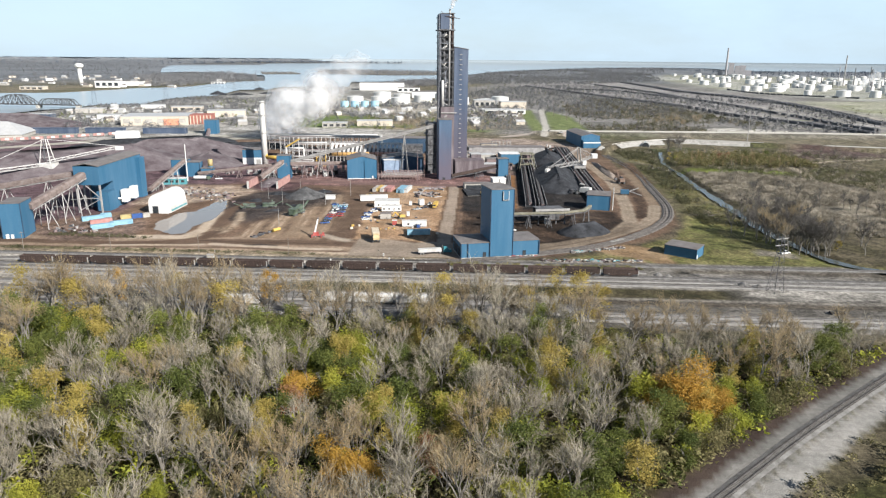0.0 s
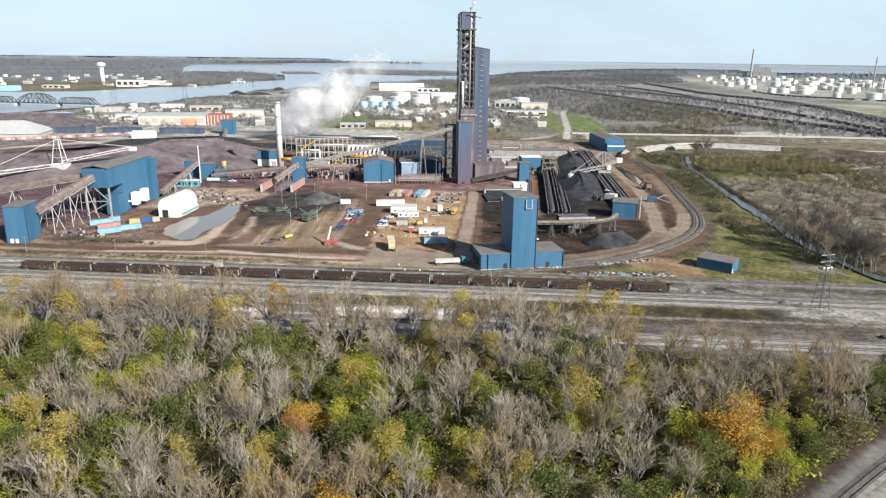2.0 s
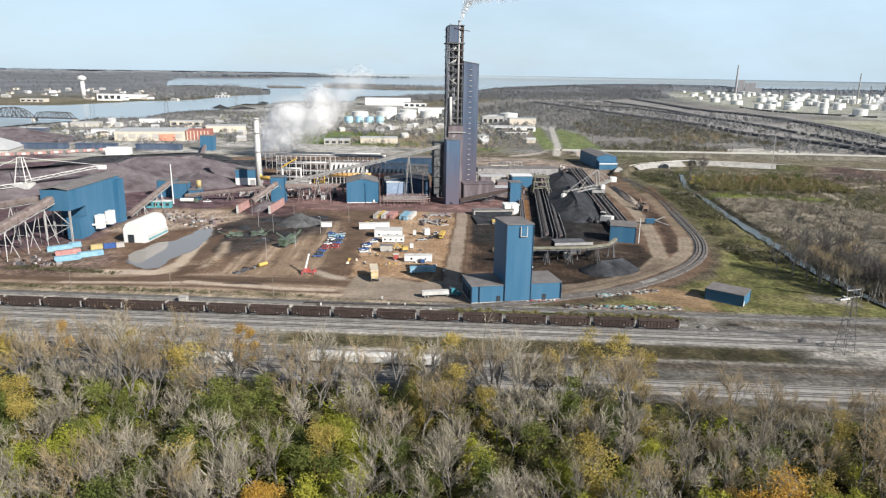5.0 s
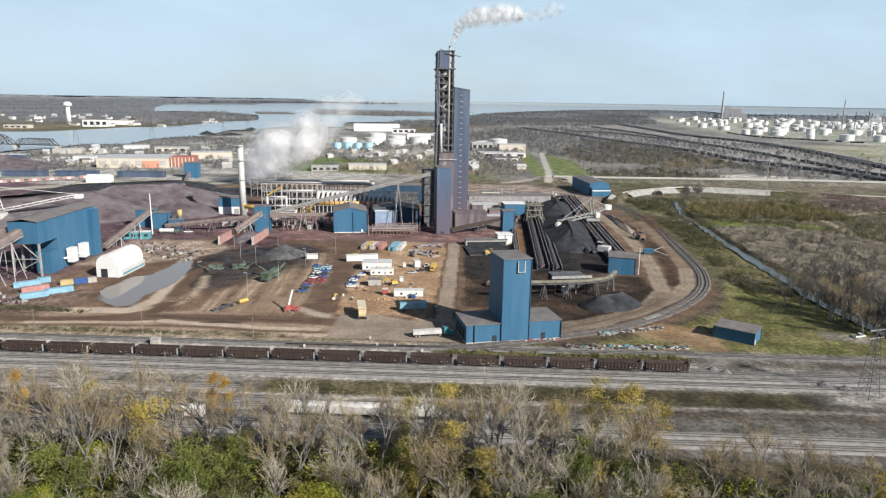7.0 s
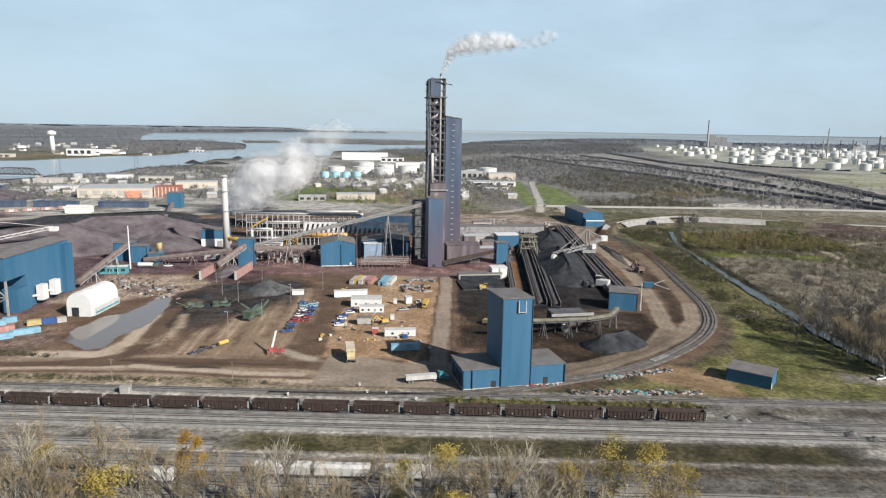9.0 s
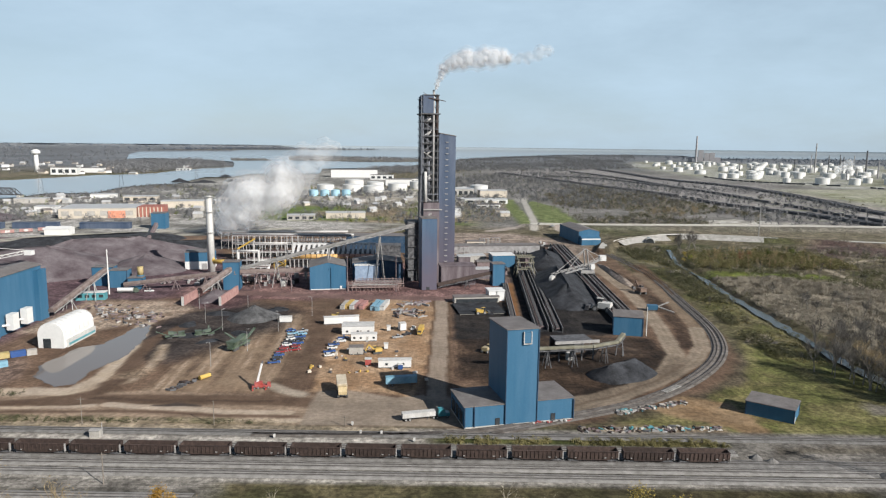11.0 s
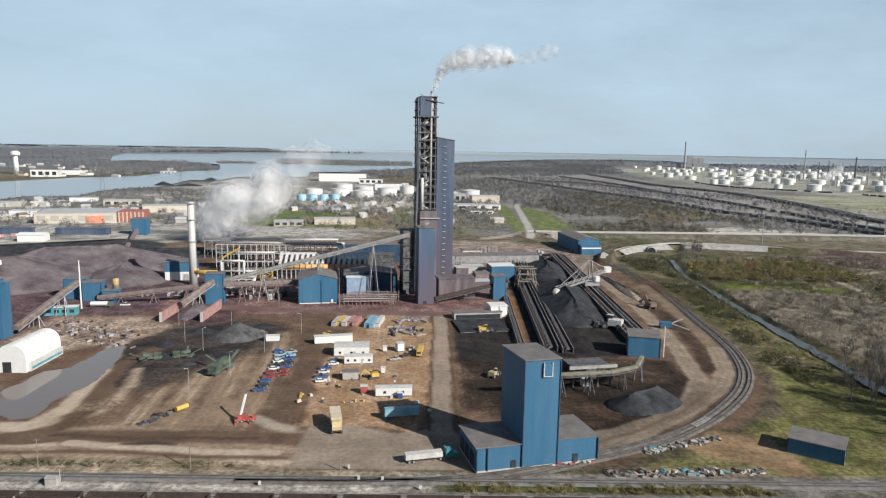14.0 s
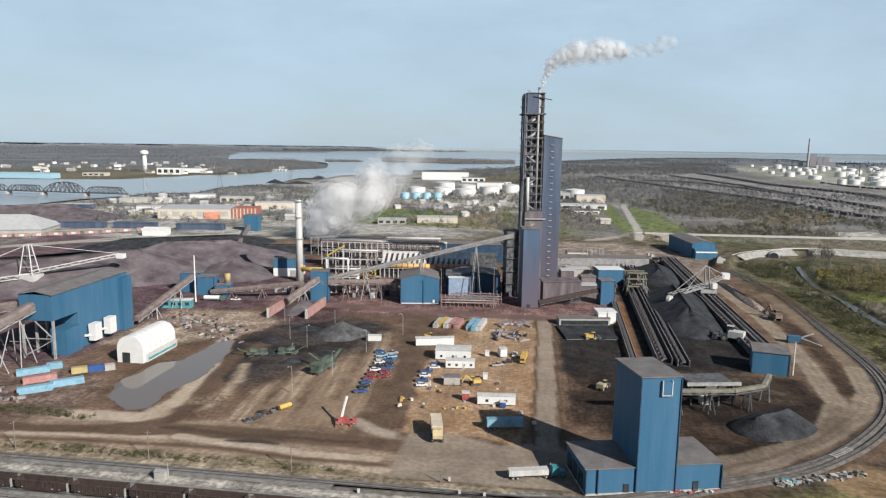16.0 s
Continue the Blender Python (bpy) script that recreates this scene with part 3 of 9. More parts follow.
# far roads and fields to the right
patch([(110, 900), (124, 1290), (150, 1290), (128, 930)], (0.115, 0.14, 0.055), (0.155, 0.18, 0.075), 4)
patch([(137, 940), (172, 1290), (200, 1150), (190, 920)], (0.115, 0.14, 0.055), (0.155, 0.18, 0.075), 6)
strip([(120, 860), (133, 945), (170, 1310)], 9, (0.36, 0.34, 0.31), (0.42, 0.4, 0.36), 2)
strip([(70, 850), (120, 900), (150, 880), (160, 800)], 14, (0.42, 0.37, 0.33), (0.36, 0.31, 0.27), 3)
YARD_LINES = [([(248, 2351), (315, 2076), (358, 1885), (415, 1629), (462, 1482), (479, 1345), (482, 1231), (518, 1113), (544, 1038), (554, 978), (561, 914)], 22),
              ([(506, 2513), (554, 2167), (572, 1853), (566, 1675), (587, 1501), (588, 1310), (591, 1183), (583, 1064)], 14), ([(671, 2767), (683, 2429), (667, 2006), (742, 1770), (737, 1493), (697, 1235), (670, 1072)], 28)]
patch([(200, 2500), (300, 2050), (345, 1850), (400, 1600), (450, 1450), (455, 1250), (500, 1080), (540, 900), (720, 900), (790, 1300), (800, 1800), (720, 2300), (720, 2900), (480, 2900)], (0.2, 0.19, 0.182), (0.29, 0.274, 0.262), 25, k=0.85, how=fbm(GX, GY, 50, 58))
for pts, w in YARD_LINES:
    strip([(x + w * 0.9, y) for x, y in pts], w * 0.7, (0.36, 0.325, 0.295), (0.28, 0.25, 0.22), 5, rough=1, grit=0.8)
    strip(pts, w, (0.07, 0.066, 0.07), (0.14, 0.13, 0.125), 4, rough=1, grit=1.0)
patch([(840, 2150), (1000, 1700), (1400, 1500), (2400, 1700), (2700, 3600), (1300, 4300), (940, 3300)], (0.36, 0.36, 0.33), (0.2, 0.2, 0.14), 40, how=fbm(GX, GY, 70, 55))
patch([(800, 1650), (1010, 1660), (1500, 1350), (1200, 1000), (760, 1180)], (0.2, 0.21, 0.12), (0.34, 0.33, 0.27), 30, how=fbm(GX, GY, 45, 59))
for k in range(7):
    strip([(500 + k * 14, 1000 + k * 75), (640 + k * 60, 905 + k * 62)], 12, (0.3, 0.28, 0.23), (0.17, 0.19, 0.1), 6, rough=2, k=0.8)
patch([(345, 905), (367, 975), (412, 992), (470, 950), (500, 915), (430, 903)], (0.62, 0.6, 0.55), (0.5, 0.47, 0.41), 4)

# relief: loop track, creek banks, road embankments, spoil
CREEK = [(256, 800), (226, 725), (214, 679), (205, 640), (203, 590), (197, 529), (195, 490), (193, 456), (191.5, 427), (188, 392), (190.5, 355), (193, 323), (212, 303), (262, 290), (330, 283)]
dc = seg_dist(GX, GY, CREEK)
GZ += -1.6 * smooth(-dc, -9, -4)
HIGHWAY = [(120, 884), (200, 882), (300, 884), (440, 884), (560, 876), (800, 850)]
CAUSEWAY = [(158, 700), (168, 732), (180, 752), (196, 771), (231, 795), (268, 806), (298, 800), (339, 787), (385, 768), (446, 750), (560, 720)]
GZ += 4.0 * smooth(-seg_dist(GX, GY, HIGHWAY), -22, -8) + 3.9 * smooth(-seg_dist(GX, GY, CAUSEWAY), -8.5, -5.5)
rough_land = smooth(poly_in(GX, GY, [(150, 330), (200, 300), (470, 300), (470, 860), (160, 860)]), -10, 20) * smooth(dc, 8, 25)
GZ += rough_land * 2.2 * (fbm(GX, GY, 45, 61) - 0.4)
GZ += smooth(poly_in(GX, GY, [(-122, 345), (-4, 350), (-4, 505), (-120, 505), (-128, 420)]), 0, 12) * 0.5 * (fbm(GX, GY, 14, 63) - 0.5)
GZ = np.where(GY > 2200, 0, GZ)
TINT *= (1 + GRIT * (0.26 * vnoise(GX, GY, 3.1, 91) - 0.16))[..., None]
# ground toned down towards the right, over the tracks and the front of the yard
TINT *= (1 - 0.3 * smooth(GX, -40, 40) * smooth(GY, 222, 232) * smooth(-GY, -285, -265))[..., None]
TINT *= (1 - 0.22 * smooth(GX, 5, 60) * smooth(GY, 222, 232) * smooth(-GY, -420, -370))[..., None]
# within some 900 m the ground is darker and more saturated than farther out
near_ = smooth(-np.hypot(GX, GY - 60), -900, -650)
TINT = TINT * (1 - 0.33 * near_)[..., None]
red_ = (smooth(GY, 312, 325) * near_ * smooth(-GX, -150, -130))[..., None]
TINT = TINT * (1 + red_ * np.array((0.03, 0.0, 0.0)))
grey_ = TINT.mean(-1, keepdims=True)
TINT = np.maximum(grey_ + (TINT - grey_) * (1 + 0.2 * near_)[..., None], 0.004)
TINT = TINT * (1 - 0.3 * smooth(TINT.max(-1), 0.25, 0.6))[..., None]

d_ref = np.hypot(GX, GY - 60)
NEAR_BANK = [(-2600, 880), (-1500, 960), (-728, 1010), (-711, 1040), (-709, 1097), (-700, 1164), (-671, 1221), (-672, 1314), (-596, 1332), (-615, 1464), (-611, 1517), (-595, 1576), (-553, 1624), (-575, 1800), (-585, 1915), (-517, 1932), (-523, 2130), (-445, 2151),
             (-326, 2184), (-376, 2576), (-204, 2691), (-103, 2849), (-27, 3184), (41, 3577), (187, 4255), (473, 5108), (1035, 6221), (1416, 6824), (2150, 7417), (2576, 7074), (2269, 5616), (2852, 5755), (3906, 5758), (6500, 5900)]
FAR_BANK = [(-2600, 1500), (-1700, 1560), (-1120, 1640), (-960, 1698), (-907, 1880), (-892, 1967), (-843, 2007), (-788, 2099), (-796, 2301), (-773, 2505), (-714, 2640), (-813, 3013), (-905, 3327), (-1138, 3650), (-1474, 3857), (-1544, 3672),
            (-2016, 4812), (-2455, 6065), (-2243, 6335), (-1875, 6806), (-2077, 7752), (-2180, 8379), (-1440, 9687), (-2600, 14000), (-5000, 24000), (-9000, 40000)]
WATERS = NEAR_BANK + [(60000, 9000), (90000, 90000), (-20000, 90000)] + FAR_BANK[::-1]
GZ += -(4.0 + 0.003 * d_ref) * smooth(poly_in(GX, GY, WATERS), 0, 60)
GZ = np.where(d_ref > 37000, -0.006 * d_ref, GZ)
R0, R1 = 2600.0, 4750.0
r_far = np.where(d_ref > R0, R0 + (R1 - R0) * (1 - np.exp(-np.maximum(d_ref - R0, 0) / (R1 - R0))), d_ref)
kk = np.where(d_ref > R0, r_far / np.maximum(d_ref, 1.0), 1.0)
co = np.stack([GX * kk, 60 + (GY - 60) * kk, EYE_Z * (1 - kk) + (GZ - np.where(d_ref > R0, d_ref ** 2 / EARTH, 0)) * kk], -1).reshape(-1, 3)
ny, nx = GX.shape
idx = np.arange(ny * nx).reshape(ny, nx)
quads = np.stack([idx[:-1, :-1], idx[:-1, 1:], idx[1:, 1:], idx[1:, :-1]], -1).reshape(-1, 4)
gm = bpy.data.meshes.new("ground")
gm.vertices.add(len(co))
gm.vertices.foreach_set("co", co.astype(np.float32).ravel())
gm.loops.add(quads.size)
gm.loops.foreach_set("vertex_index", quads.astype(np.int32).ravel())
gm.polygons.add(len(quads))
gm.polygons.foreach_set("loop_start", (np.arange(len(quads)) * 4).astype(np.int32))
gm.update(calc_edges=True)
gm.polygons.foreach_set("use_smooth", np.ones(len(quads), bool))
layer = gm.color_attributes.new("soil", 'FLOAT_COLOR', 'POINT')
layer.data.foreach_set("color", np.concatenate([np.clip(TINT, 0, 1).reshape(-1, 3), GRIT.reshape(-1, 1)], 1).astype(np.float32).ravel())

SOIL = bpy.data.materials.new("soil_and_gravel")
SOIL.use_nodes = True
n_, l_ = SOIL.node_tree.nodes, SOIL.node_tree.links
sb = n_["Principled BSDF"]
sb.inputs["Roughness"].default_value, sb.inputs["Specular IOR Level"].default_value = 0.95, 0.15
at = n_.new("ShaderNodeVertexColor")
at.layer_name = "soil"
gp = n_.new("ShaderNodeNewGeometry")
prev = at.outputs[0]
for sc, lo, hi, det, e0, e1 in ((0.1, 0.72, 1.2, 9, 0.42, 0.58), (0.55, 0.62, 1.3, 6, 0.38, 0.62), (2.6, 0.64, 1.34, 2, 0.3, 0.7)):
    nz = n_.new("ShaderNodeTexNoise")
    nz.inputs["Scale"].default_value, nz.inputs["Detail"].default_value = sc, det
    l_.new(gp.outputs["Position"], nz.inputs["Vector"])
    mr = n_.new("ShaderNodeMapRange")
    mr.inputs[1].default_value, mr.inputs[2].default_value, mr.inputs[3].default_value, mr.inputs[4].default_value = e0, e1, lo, hi
    l_.new(nz.outputs["Fac"], mr.inputs[0])
    mg = n_.new("ShaderNodeMix")
    mg.inputs[2].default_value = 1.0
    l_.new(at.outputs[1], mg.inputs[0])
    l_.new(mr.outputs[0], mg.inputs[3])
    vm = n_.new("ShaderNodeVectorMath")
    vm.operation = 'SCALE'
    l_.new(prev, vm.inputs[0])
    l_.new(mg.outputs[0], vm.inputs["Scale"])
    prev = vm.outputs[0]
# tyre and rail-side streaks: along the lanes in the yard, along the tracks in front of it
px = n_.new("ShaderNodeSeparateXYZ")
l_.new(gp.outputs["Position"], px.inputs[0])
side = n_.new("ShaderNodeMath")
side.operation = 'GREATER_THAN'
side.inputs[1].default_value = 346.0
l_.new(px.outputs[1], side.inputs[0])
streaks = []
for sx_, sy_ in ((0.05, 1.3), (1.1, 0.07)):
    mpn, nzs = n_.new("ShaderNodeMapping"), n_.new("ShaderNodeTexNoise")
    mpn.inputs["Scale"].default_value, mpn.inputs["Rotation"].default_value = (sx_, sy_, 1), (0, 0, 0.04)
    nzs.inputs["Scale"].default_value, nzs.inputs["Detail"].default_value = 1.0, 4
    l_.new(gp.outputs["Position"], mpn.inputs["Vector"])
    l_.new(mpn.outputs[0], nzs.inputs["Vector"])
    streaks.append(nzs)
ms = n_.new("ShaderNodeMix")
l_.new(side.outputs[0], ms.inputs[0])
l_.new(streaks[0].outputs["Fac"], ms.inputs[2])
l_.new(streaks[1].outputs["Fac"], ms.inputs[3])
mrs = n_.new("ShaderNodeMapRange")
mrs.inputs[1].default_value, mrs.inputs[2].default_value, mrs.inputs[3].default_value, mrs.inputs[4].default_value = 0.3, 0.7, 0.8, 1.2
l_.new(ms.outputs[0], mrs.inputs[0])
vms = n_.new("ShaderNodeVectorMath")
vms.operation = 'SCALE'
l_.new(prev, vms.inputs[0])
mgs = n_.new("ShaderNodeMix")
mgs.inputs[2].default_value = 1.0
l_.new(at.outputs[1], mgs.inputs[0])
l_.new(mrs.outputs[0], mgs.inputs[3])
l_.new(mgs.outputs[0], vms.inputs["Scale"])
l_.new(vms.outputs[0], sb.inputs["Base Color"])
bp = n_.new("ShaderNodeBump")
bp.inputs["Strength"].default_value, bp.inputs["Distance"].default_value = 0.5, 0.4
l_.new(nz.outputs["Fac"], bp.inputs["Height"])
l_.new(bp.outputs[0], sb.inputs["Normal"])
gm.materials.append(SOIL)
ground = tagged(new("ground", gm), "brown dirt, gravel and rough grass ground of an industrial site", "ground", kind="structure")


SOIL_PLAIN = surface("wet_grey_soil", (0.13, 0.115, 0.085), 0.95, vary=0.3, size=30)

# ---- water ----
def water_material(name, colour, rough, scale, ripple=0.15):
    mat = bpy.data.materials.new(name)
    mat.use_nodes = True
    n, l = mat.node_tree.nodes, mat.node_tree.links
    b = n["Principled BSDF"]
    b.inputs["Base Color"].default_value, b.inputs["Roughness"].default_value = (*colour, 1), rough
    b.inputs["IOR"].default_value = 1.33
    nz = n.new("ShaderNodeTexNoise")
    nz.inputs["Scale"].default_value, nz.inputs["Detail"].default_value = scale, 3
    g = n.new("ShaderNodeNewGeometry")
    l.new(g.outputs["Position"], nz.inputs["Vector"])
    bu = n.new("ShaderNodeBump")
    bu.inputs["Strength"].default_value, bu.inputs["Distance"].default_value = ripple, 0.3
    l.new(nz.outputs["Fac"], bu.inputs["Height"])
    l.new(bu.outputs[0], b.inputs["Normal"])
    return mat


RIVER = water_material("river_water", (0.25, 0.29, 0.315), 0.22, 0.05)
POND = water_material("murky_water", (0.15, 0.13, 0.118), 0.03, 0.5, 0.01)
CREEK_WATER = water_material("dark_creek_water", (0.05, 0.055, 0.05), 0.2, 0.6)


def sheet(name, pts, z, mat, label, cell, warp=False, parent=None):
    """A flat sheet with the outline pts, cut into cells fine enough to follow the rising distance."""
    bm = bmesh.new()
    bm.faces.new([bm.verts.new((x, y, 0)) for x, y in pts])
    if warp:
        for ax in (0, 1):
            lo, hi = min(p[ax] for p in pts), max(p[ax] for p in pts)
            v = lo + cell
            while v < hi:
                bmesh.ops.bisect_plane(bm, geom=bm.verts[:] + bm.edges[:] + bm.faces[:], plane_co=(v, v, 0), plane_no=(1, 0, 0) if ax == 0 else (0, 1, 0))
                v += cell
                cell_now = max(cell, abs(v) * 0.06)
                v += cell_now - cell
    for v in bm.verts:
        v.co = far(v.co.x, v.co.y, z) if warp else (v.co.x, v.co.y, z)
    me = bpy.data.meshes.new(name)
    bm.to_mesh(me)
    bm.free()
    me.materials.append(mat)
    return tagged(new(name, me), label, "water", kind="structure")


sheet("river", WATERS, 1.6, RIVER, "broad pale grey river opening into a lake at the horizon", 90, True)


def ribbon(pts, w, z, wob=0.0):
    left, right = [], []
    for i, (x, y) in enumerate(pts):
        ax, ay = pts[max(i - 1, 0)]
        bx, by = pts[min(i + 1, len(pts) - 1)]
        d = math.hypot(bx - ax, by - ay)
        nx_, ny_ = -(by - ay) / d, (bx - ax) / d
        ww = w / 2 * (1 + wob * rnd.uniform(-1, 1))
        left.append((x + nx_ * ww, y + ny_ * ww, z))
        right.append((x - nx_ * ww, y - ny_ * ww, z))
    k = len(pts)
    return Mesh().add(left + right, [(i, i + 1, k + i + 1, k + i)[::-1] for i in range(k - 1)])


def finer(pts, step):
    out = []
    for (ax, ay), (bx, by) in zip(pts, pts[1:]):
        k = max(1, int(math.hypot(bx - ax, by - ay) / step))
        out += [(ax + (bx - ax) * i / k, ay + (by - ay) * i / k) for i in range(k)]
    return out + [pts[-1]]


def rounded(pts, rounds=3):
    for _ in range(rounds):
        out = [pts[0]]
        for (ax, ay), (bx, by) in zip(pts, pts[1:]):
            out += [(ax * 0.75 + bx * 0.25, ay * 0.75 + by * 0.25), (ax * 0.25 + bx * 0.75, ay * 0.25 + by * 0.75)]
        pts = out + [pts[-1]]
    return pts


solo("creek", ribbon(finer(rounded(CREEK[4:], 2), 5), 6.0, -0.9, 0.4), CREEK_WATER, "narrow still creek between brushy banks", "water", kind="structure")
solo("culvert_stream", ribbon(finer(rounded(CREEK[1:5], 2), 5), 3.4, -0.9, 0.5), CREEK_WATER, "thin stream below the culvert, mostly under brush", "water", kind="structure")
def ragged(pts, amp, seed):
    return [(x + amp * noise.noise(Vector((x / 9, y / 9, seed))) + amp * 0.5 * noise.noise(Vector((x / 3, y / 3, seed))), y + amp * noise.noise(Vector((x / 9, y / 9, seed + 5)))) for x, y in pts]


POOL = [(-163, 367), (-155, 360), (-147, 355), (-142, 359), (-142, 376), (-137.5, 397), (-137.5, 405), (-142.6, 432), (-147, 446), (-152, 447), (-154, 426), (-156, 412), (-164, 408), (-166.5, 395), (-168, 380), (-163, 367)]
sheet("puddle", ragged(finer(POOL, 2.0)[:-1], 2.2, 2.0), 0.09, POND, "shallow grey pond of standing water in the dirt yard", 50)
# ---- the works: buildings as blocks with their parts ----
def building(name, m, w, d, h, label, wall=BLUE, roof=ROOF, rise=0.0, ridge=None, doors=(), category="industrial building", over=0.35, trim=BLUE_TRIM, group=""):
    """Front left corner at the origin, width along x, depth along y. rise: the back wall is higher by that; ridge: gable along y."""
    ob = thing(name, m, label, category, group)
    b = Mesh()
    if ridge:
        b.profile_y([(0, 0), (w, 0), (w, h), (w / 2, h + ridge), (0, h)], 0, d)
        r = Mesh()
        t = 0.25
        r.profile_y([(-over, h + 0.02), (w / 2, h + ridge + 0.02), (w + over, h + 0.02), (w + over, h + t), (w / 2, h + ridge + t), (-over, h + t)], -over, d + over)
    else:
        b.profile_x([(0, 0), (d, 0), (d, h + rise), (0, h)], 0, w)
        r = Mesh().profile_x([(-over, h + 0.02), (d + over, h + rise + 0.02), (d + over, h + rise + 0.3), (-over, h + 0.3)], -over, w + over)
    part("wall", b, wall, ob)
    part("roof", r, roof, ob, "weathered metal roof")
    if trim:
        for cx, cy in ((0, 0), (w, 0), (0, d), (w, d)):
            part("corner_trim", Mesh().box(cx - 0.18, cx + 0.18, cy - 0.18, cy + 0.18, 0, h - 0.05), trim, ob)
    for face, a, z0, dw, dh, mat, pname in doors:
        q = Mesh()
        if face == "f":
            q.box(a, a + dw, -0.12, 0.02, z0, z0 + dh)
        elif face == "l":
            q.box(-0.12, 0.02, a, a + dw, z0, z0 + dh)
        else:
            q.box(w - 0.02, w + 0.12, a, a + dw, z0, z0 + dh)
        part(pname, q, mat, ob)
    return ob


# load-out building by the railway: a tall tower between two low wings
HOP = pose(10.9, 315.3, 0, 0, 0, 12.4)
lo = thing("loadout_building", HOP, "tall blue clad load-out tower with two low wings beside the tracks", "industrial building")
part("left_wing_wall", Mesh().profile_x([(0, 0), (18.3, 0), (18.3, 7.3), (0, 7.6)], 0, 14.6), BLUE, lo)
part("left_wing_roof", Mesh().profile_x([(-0.3, 7.62), (18.6, 7.32), (18.6, 7.65), (-0.3, 7.95)], -0.4, 14.6), ROOF, lo, "brown-grey low metal roof")
part("tower_wall", Mesh().profile_x([(-0.25, 0), (19.5, 0), (19.5, 33.0), (-0.25, 34.0)], 14.6, 26.0), BLUE, lo)
part("tower_roof", Mesh().profile_x([(-0.6, 34.02), (19.9, 33.0), (19.9, 33.35), (-0.6, 34.4)], 14.2, 26.4), ROOF, lo, "grey sloped metal roof")
part("right_wing_wall", Mesh().profile_x([(0, 0), (18.3, 0), (18.3, 7.4), (0, 7.9)], 26.0, 39.9), BLUE, lo)
part("right_wing_roof", Mesh().profile_x([(-0.3, 7.92), (18.6, 7.42), (18.6, 7.75), (-0.3, 8.25)], 26.0, 40.3), ROOF, lo, "brown-grey low metal roof")
part("plinth", Mesh().box(-0.15, 40.05, -0.42, 18.4, 0, 0.45), CONCRETE, lo, "pale concrete base")
for x in (0.0, 3.4, 14.5, 26.1, 39.9):
    part("downpipe", Mesh().box(x - 0.14, x + 0.14, -0.55, -0.2, 0.4, 7.6 if x not in (14.5, 26.1) else 33.6), BLUE_TRIM, lo)
for x in (11.0, 31.5):
    part("door", Mesh().box(x, x + 1.6, -0.22, 0.05, 0.45, 2.9), GLASS_DARK, lo, "dark panel in place of an open doorway")
dh = part("dormer_hatch", Mesh().box(20.6, 23.0, -0.9, -0.2, 29.2, 32.9), BLUE, lo, "small hatch in a white frame high on the tower")
for b in ((20.3, 20.55, 29.0, 33.2), (23.05, 23.3, 29.0, 33.2), (20.3, 23.3, 28.8, 29.0)):
    part("hatch_frame", Mesh().box(b[0], b[1], -1.0, -0.2, b[2], b[3]), STEEL_PALE, dh)
for i in range(3):
    part("roller_door", Mesh().box(-0.12, 0.03, 2.5 + i * 5.2, 6.6 + i * 5.2, 0.3, 5.2), GLASS_DARK, lo, "tall dark panel in place of a drive-through opening")
# tall furnace tower
TW = pose(-10.5, 566, 0, 0, 0, 10)
ft = thing("furnace_tower", TW, "very tall steel furnace tower, half clad in slate blue sheet", "tower")
sl = part("clad_shaft", Mesh().profile_y([(16.6, 0), (28.2, 0), (28.2, 101.0), (16.6, 103.0)], -1, 17), SHAFT_BLUE, ft, "slate blue clad shaft, stained purple by ore dust below")
part("shaft_roof", Mesh().profile_y([(16.3, 103.05), (28.5, 101.05), (28.5, 101.5), (16.3, 103.5)], -1.3, 17.3), ROOF, ft)
for i in range(24):
    part("vent_hood", Mesh().box(21.0, 23.0, -1.5, -0.95, 6 + i * 3.95, 6.45 + i * 3.95), STEEL, sl)
for cx in (5.4, 8.6, 12.2, 15.8):
    for cy in (0, 16):
        part("column", Mesh().box(cx - 0.4, cx + 0.4, cy - 0.4, cy + 0.4, 0, 128.0), TOWER_GREY if cx < 6 else STEEL_BLACK, ft)
for i in range(15):
    z = 56 + i * 4.95
    fl = part("platform", Mesh().box(4.3, 16.4, -1.2, 16.8, z, z + 0.25), STEEL_BLACK, ft)
    part("handrail", Mesh().box(4.3, 16.4, -1.25, -1.15, z + 0.9, z + 1.15).box(4.2, 4.3, -1.2, 16.8, z + 0.9, z + 1.15), STEEL_DARK if i % 3 else TOWER_GREY, fl)
    part("kick_plate", Mesh().box(4.3, 16.4, -1.27, -1.2, z, z + 0.45), TOWER_GREY if i % 3 == 1 else STEEL_BLACK, fl)
    a, c = ((5.4, -0.3, z + 0.4), (12.2, -0.3, z + 4.9)) if i % 2 else ((12.2, -0.3, z + 0.4), (5.4, -0.3, z + 4.9))
    part("brace", Mesh().beam(a, c, 0.35), TOWER_GREY if i % 3 else STEEL_PALE, ft)
part("top_house", Mesh().box(5.2, 12.4, -1.6, 14, 116.5, 128.3), BLUE_GREY, ft, "blue-grey clad house at the top")
part("top_house_roof", Mesh().box(5.4, 16.6, -2.0, 14.6, 128.32, 128.8), STEEL_DARK, ft)
part("top_gantry", Mesh().box(3.4, 17.2, -1.9, 15, 115.6, 116.3), STEEL_DARK, ft)
# solid core, coloured near-black for the shade between the floors
part("core", Mesh().box(6.0, 15.6, 1.6, 15.8, 0, 116), STEEL_BLACK, ft, "dark vessel casing filling the frame, shade put into its colour")
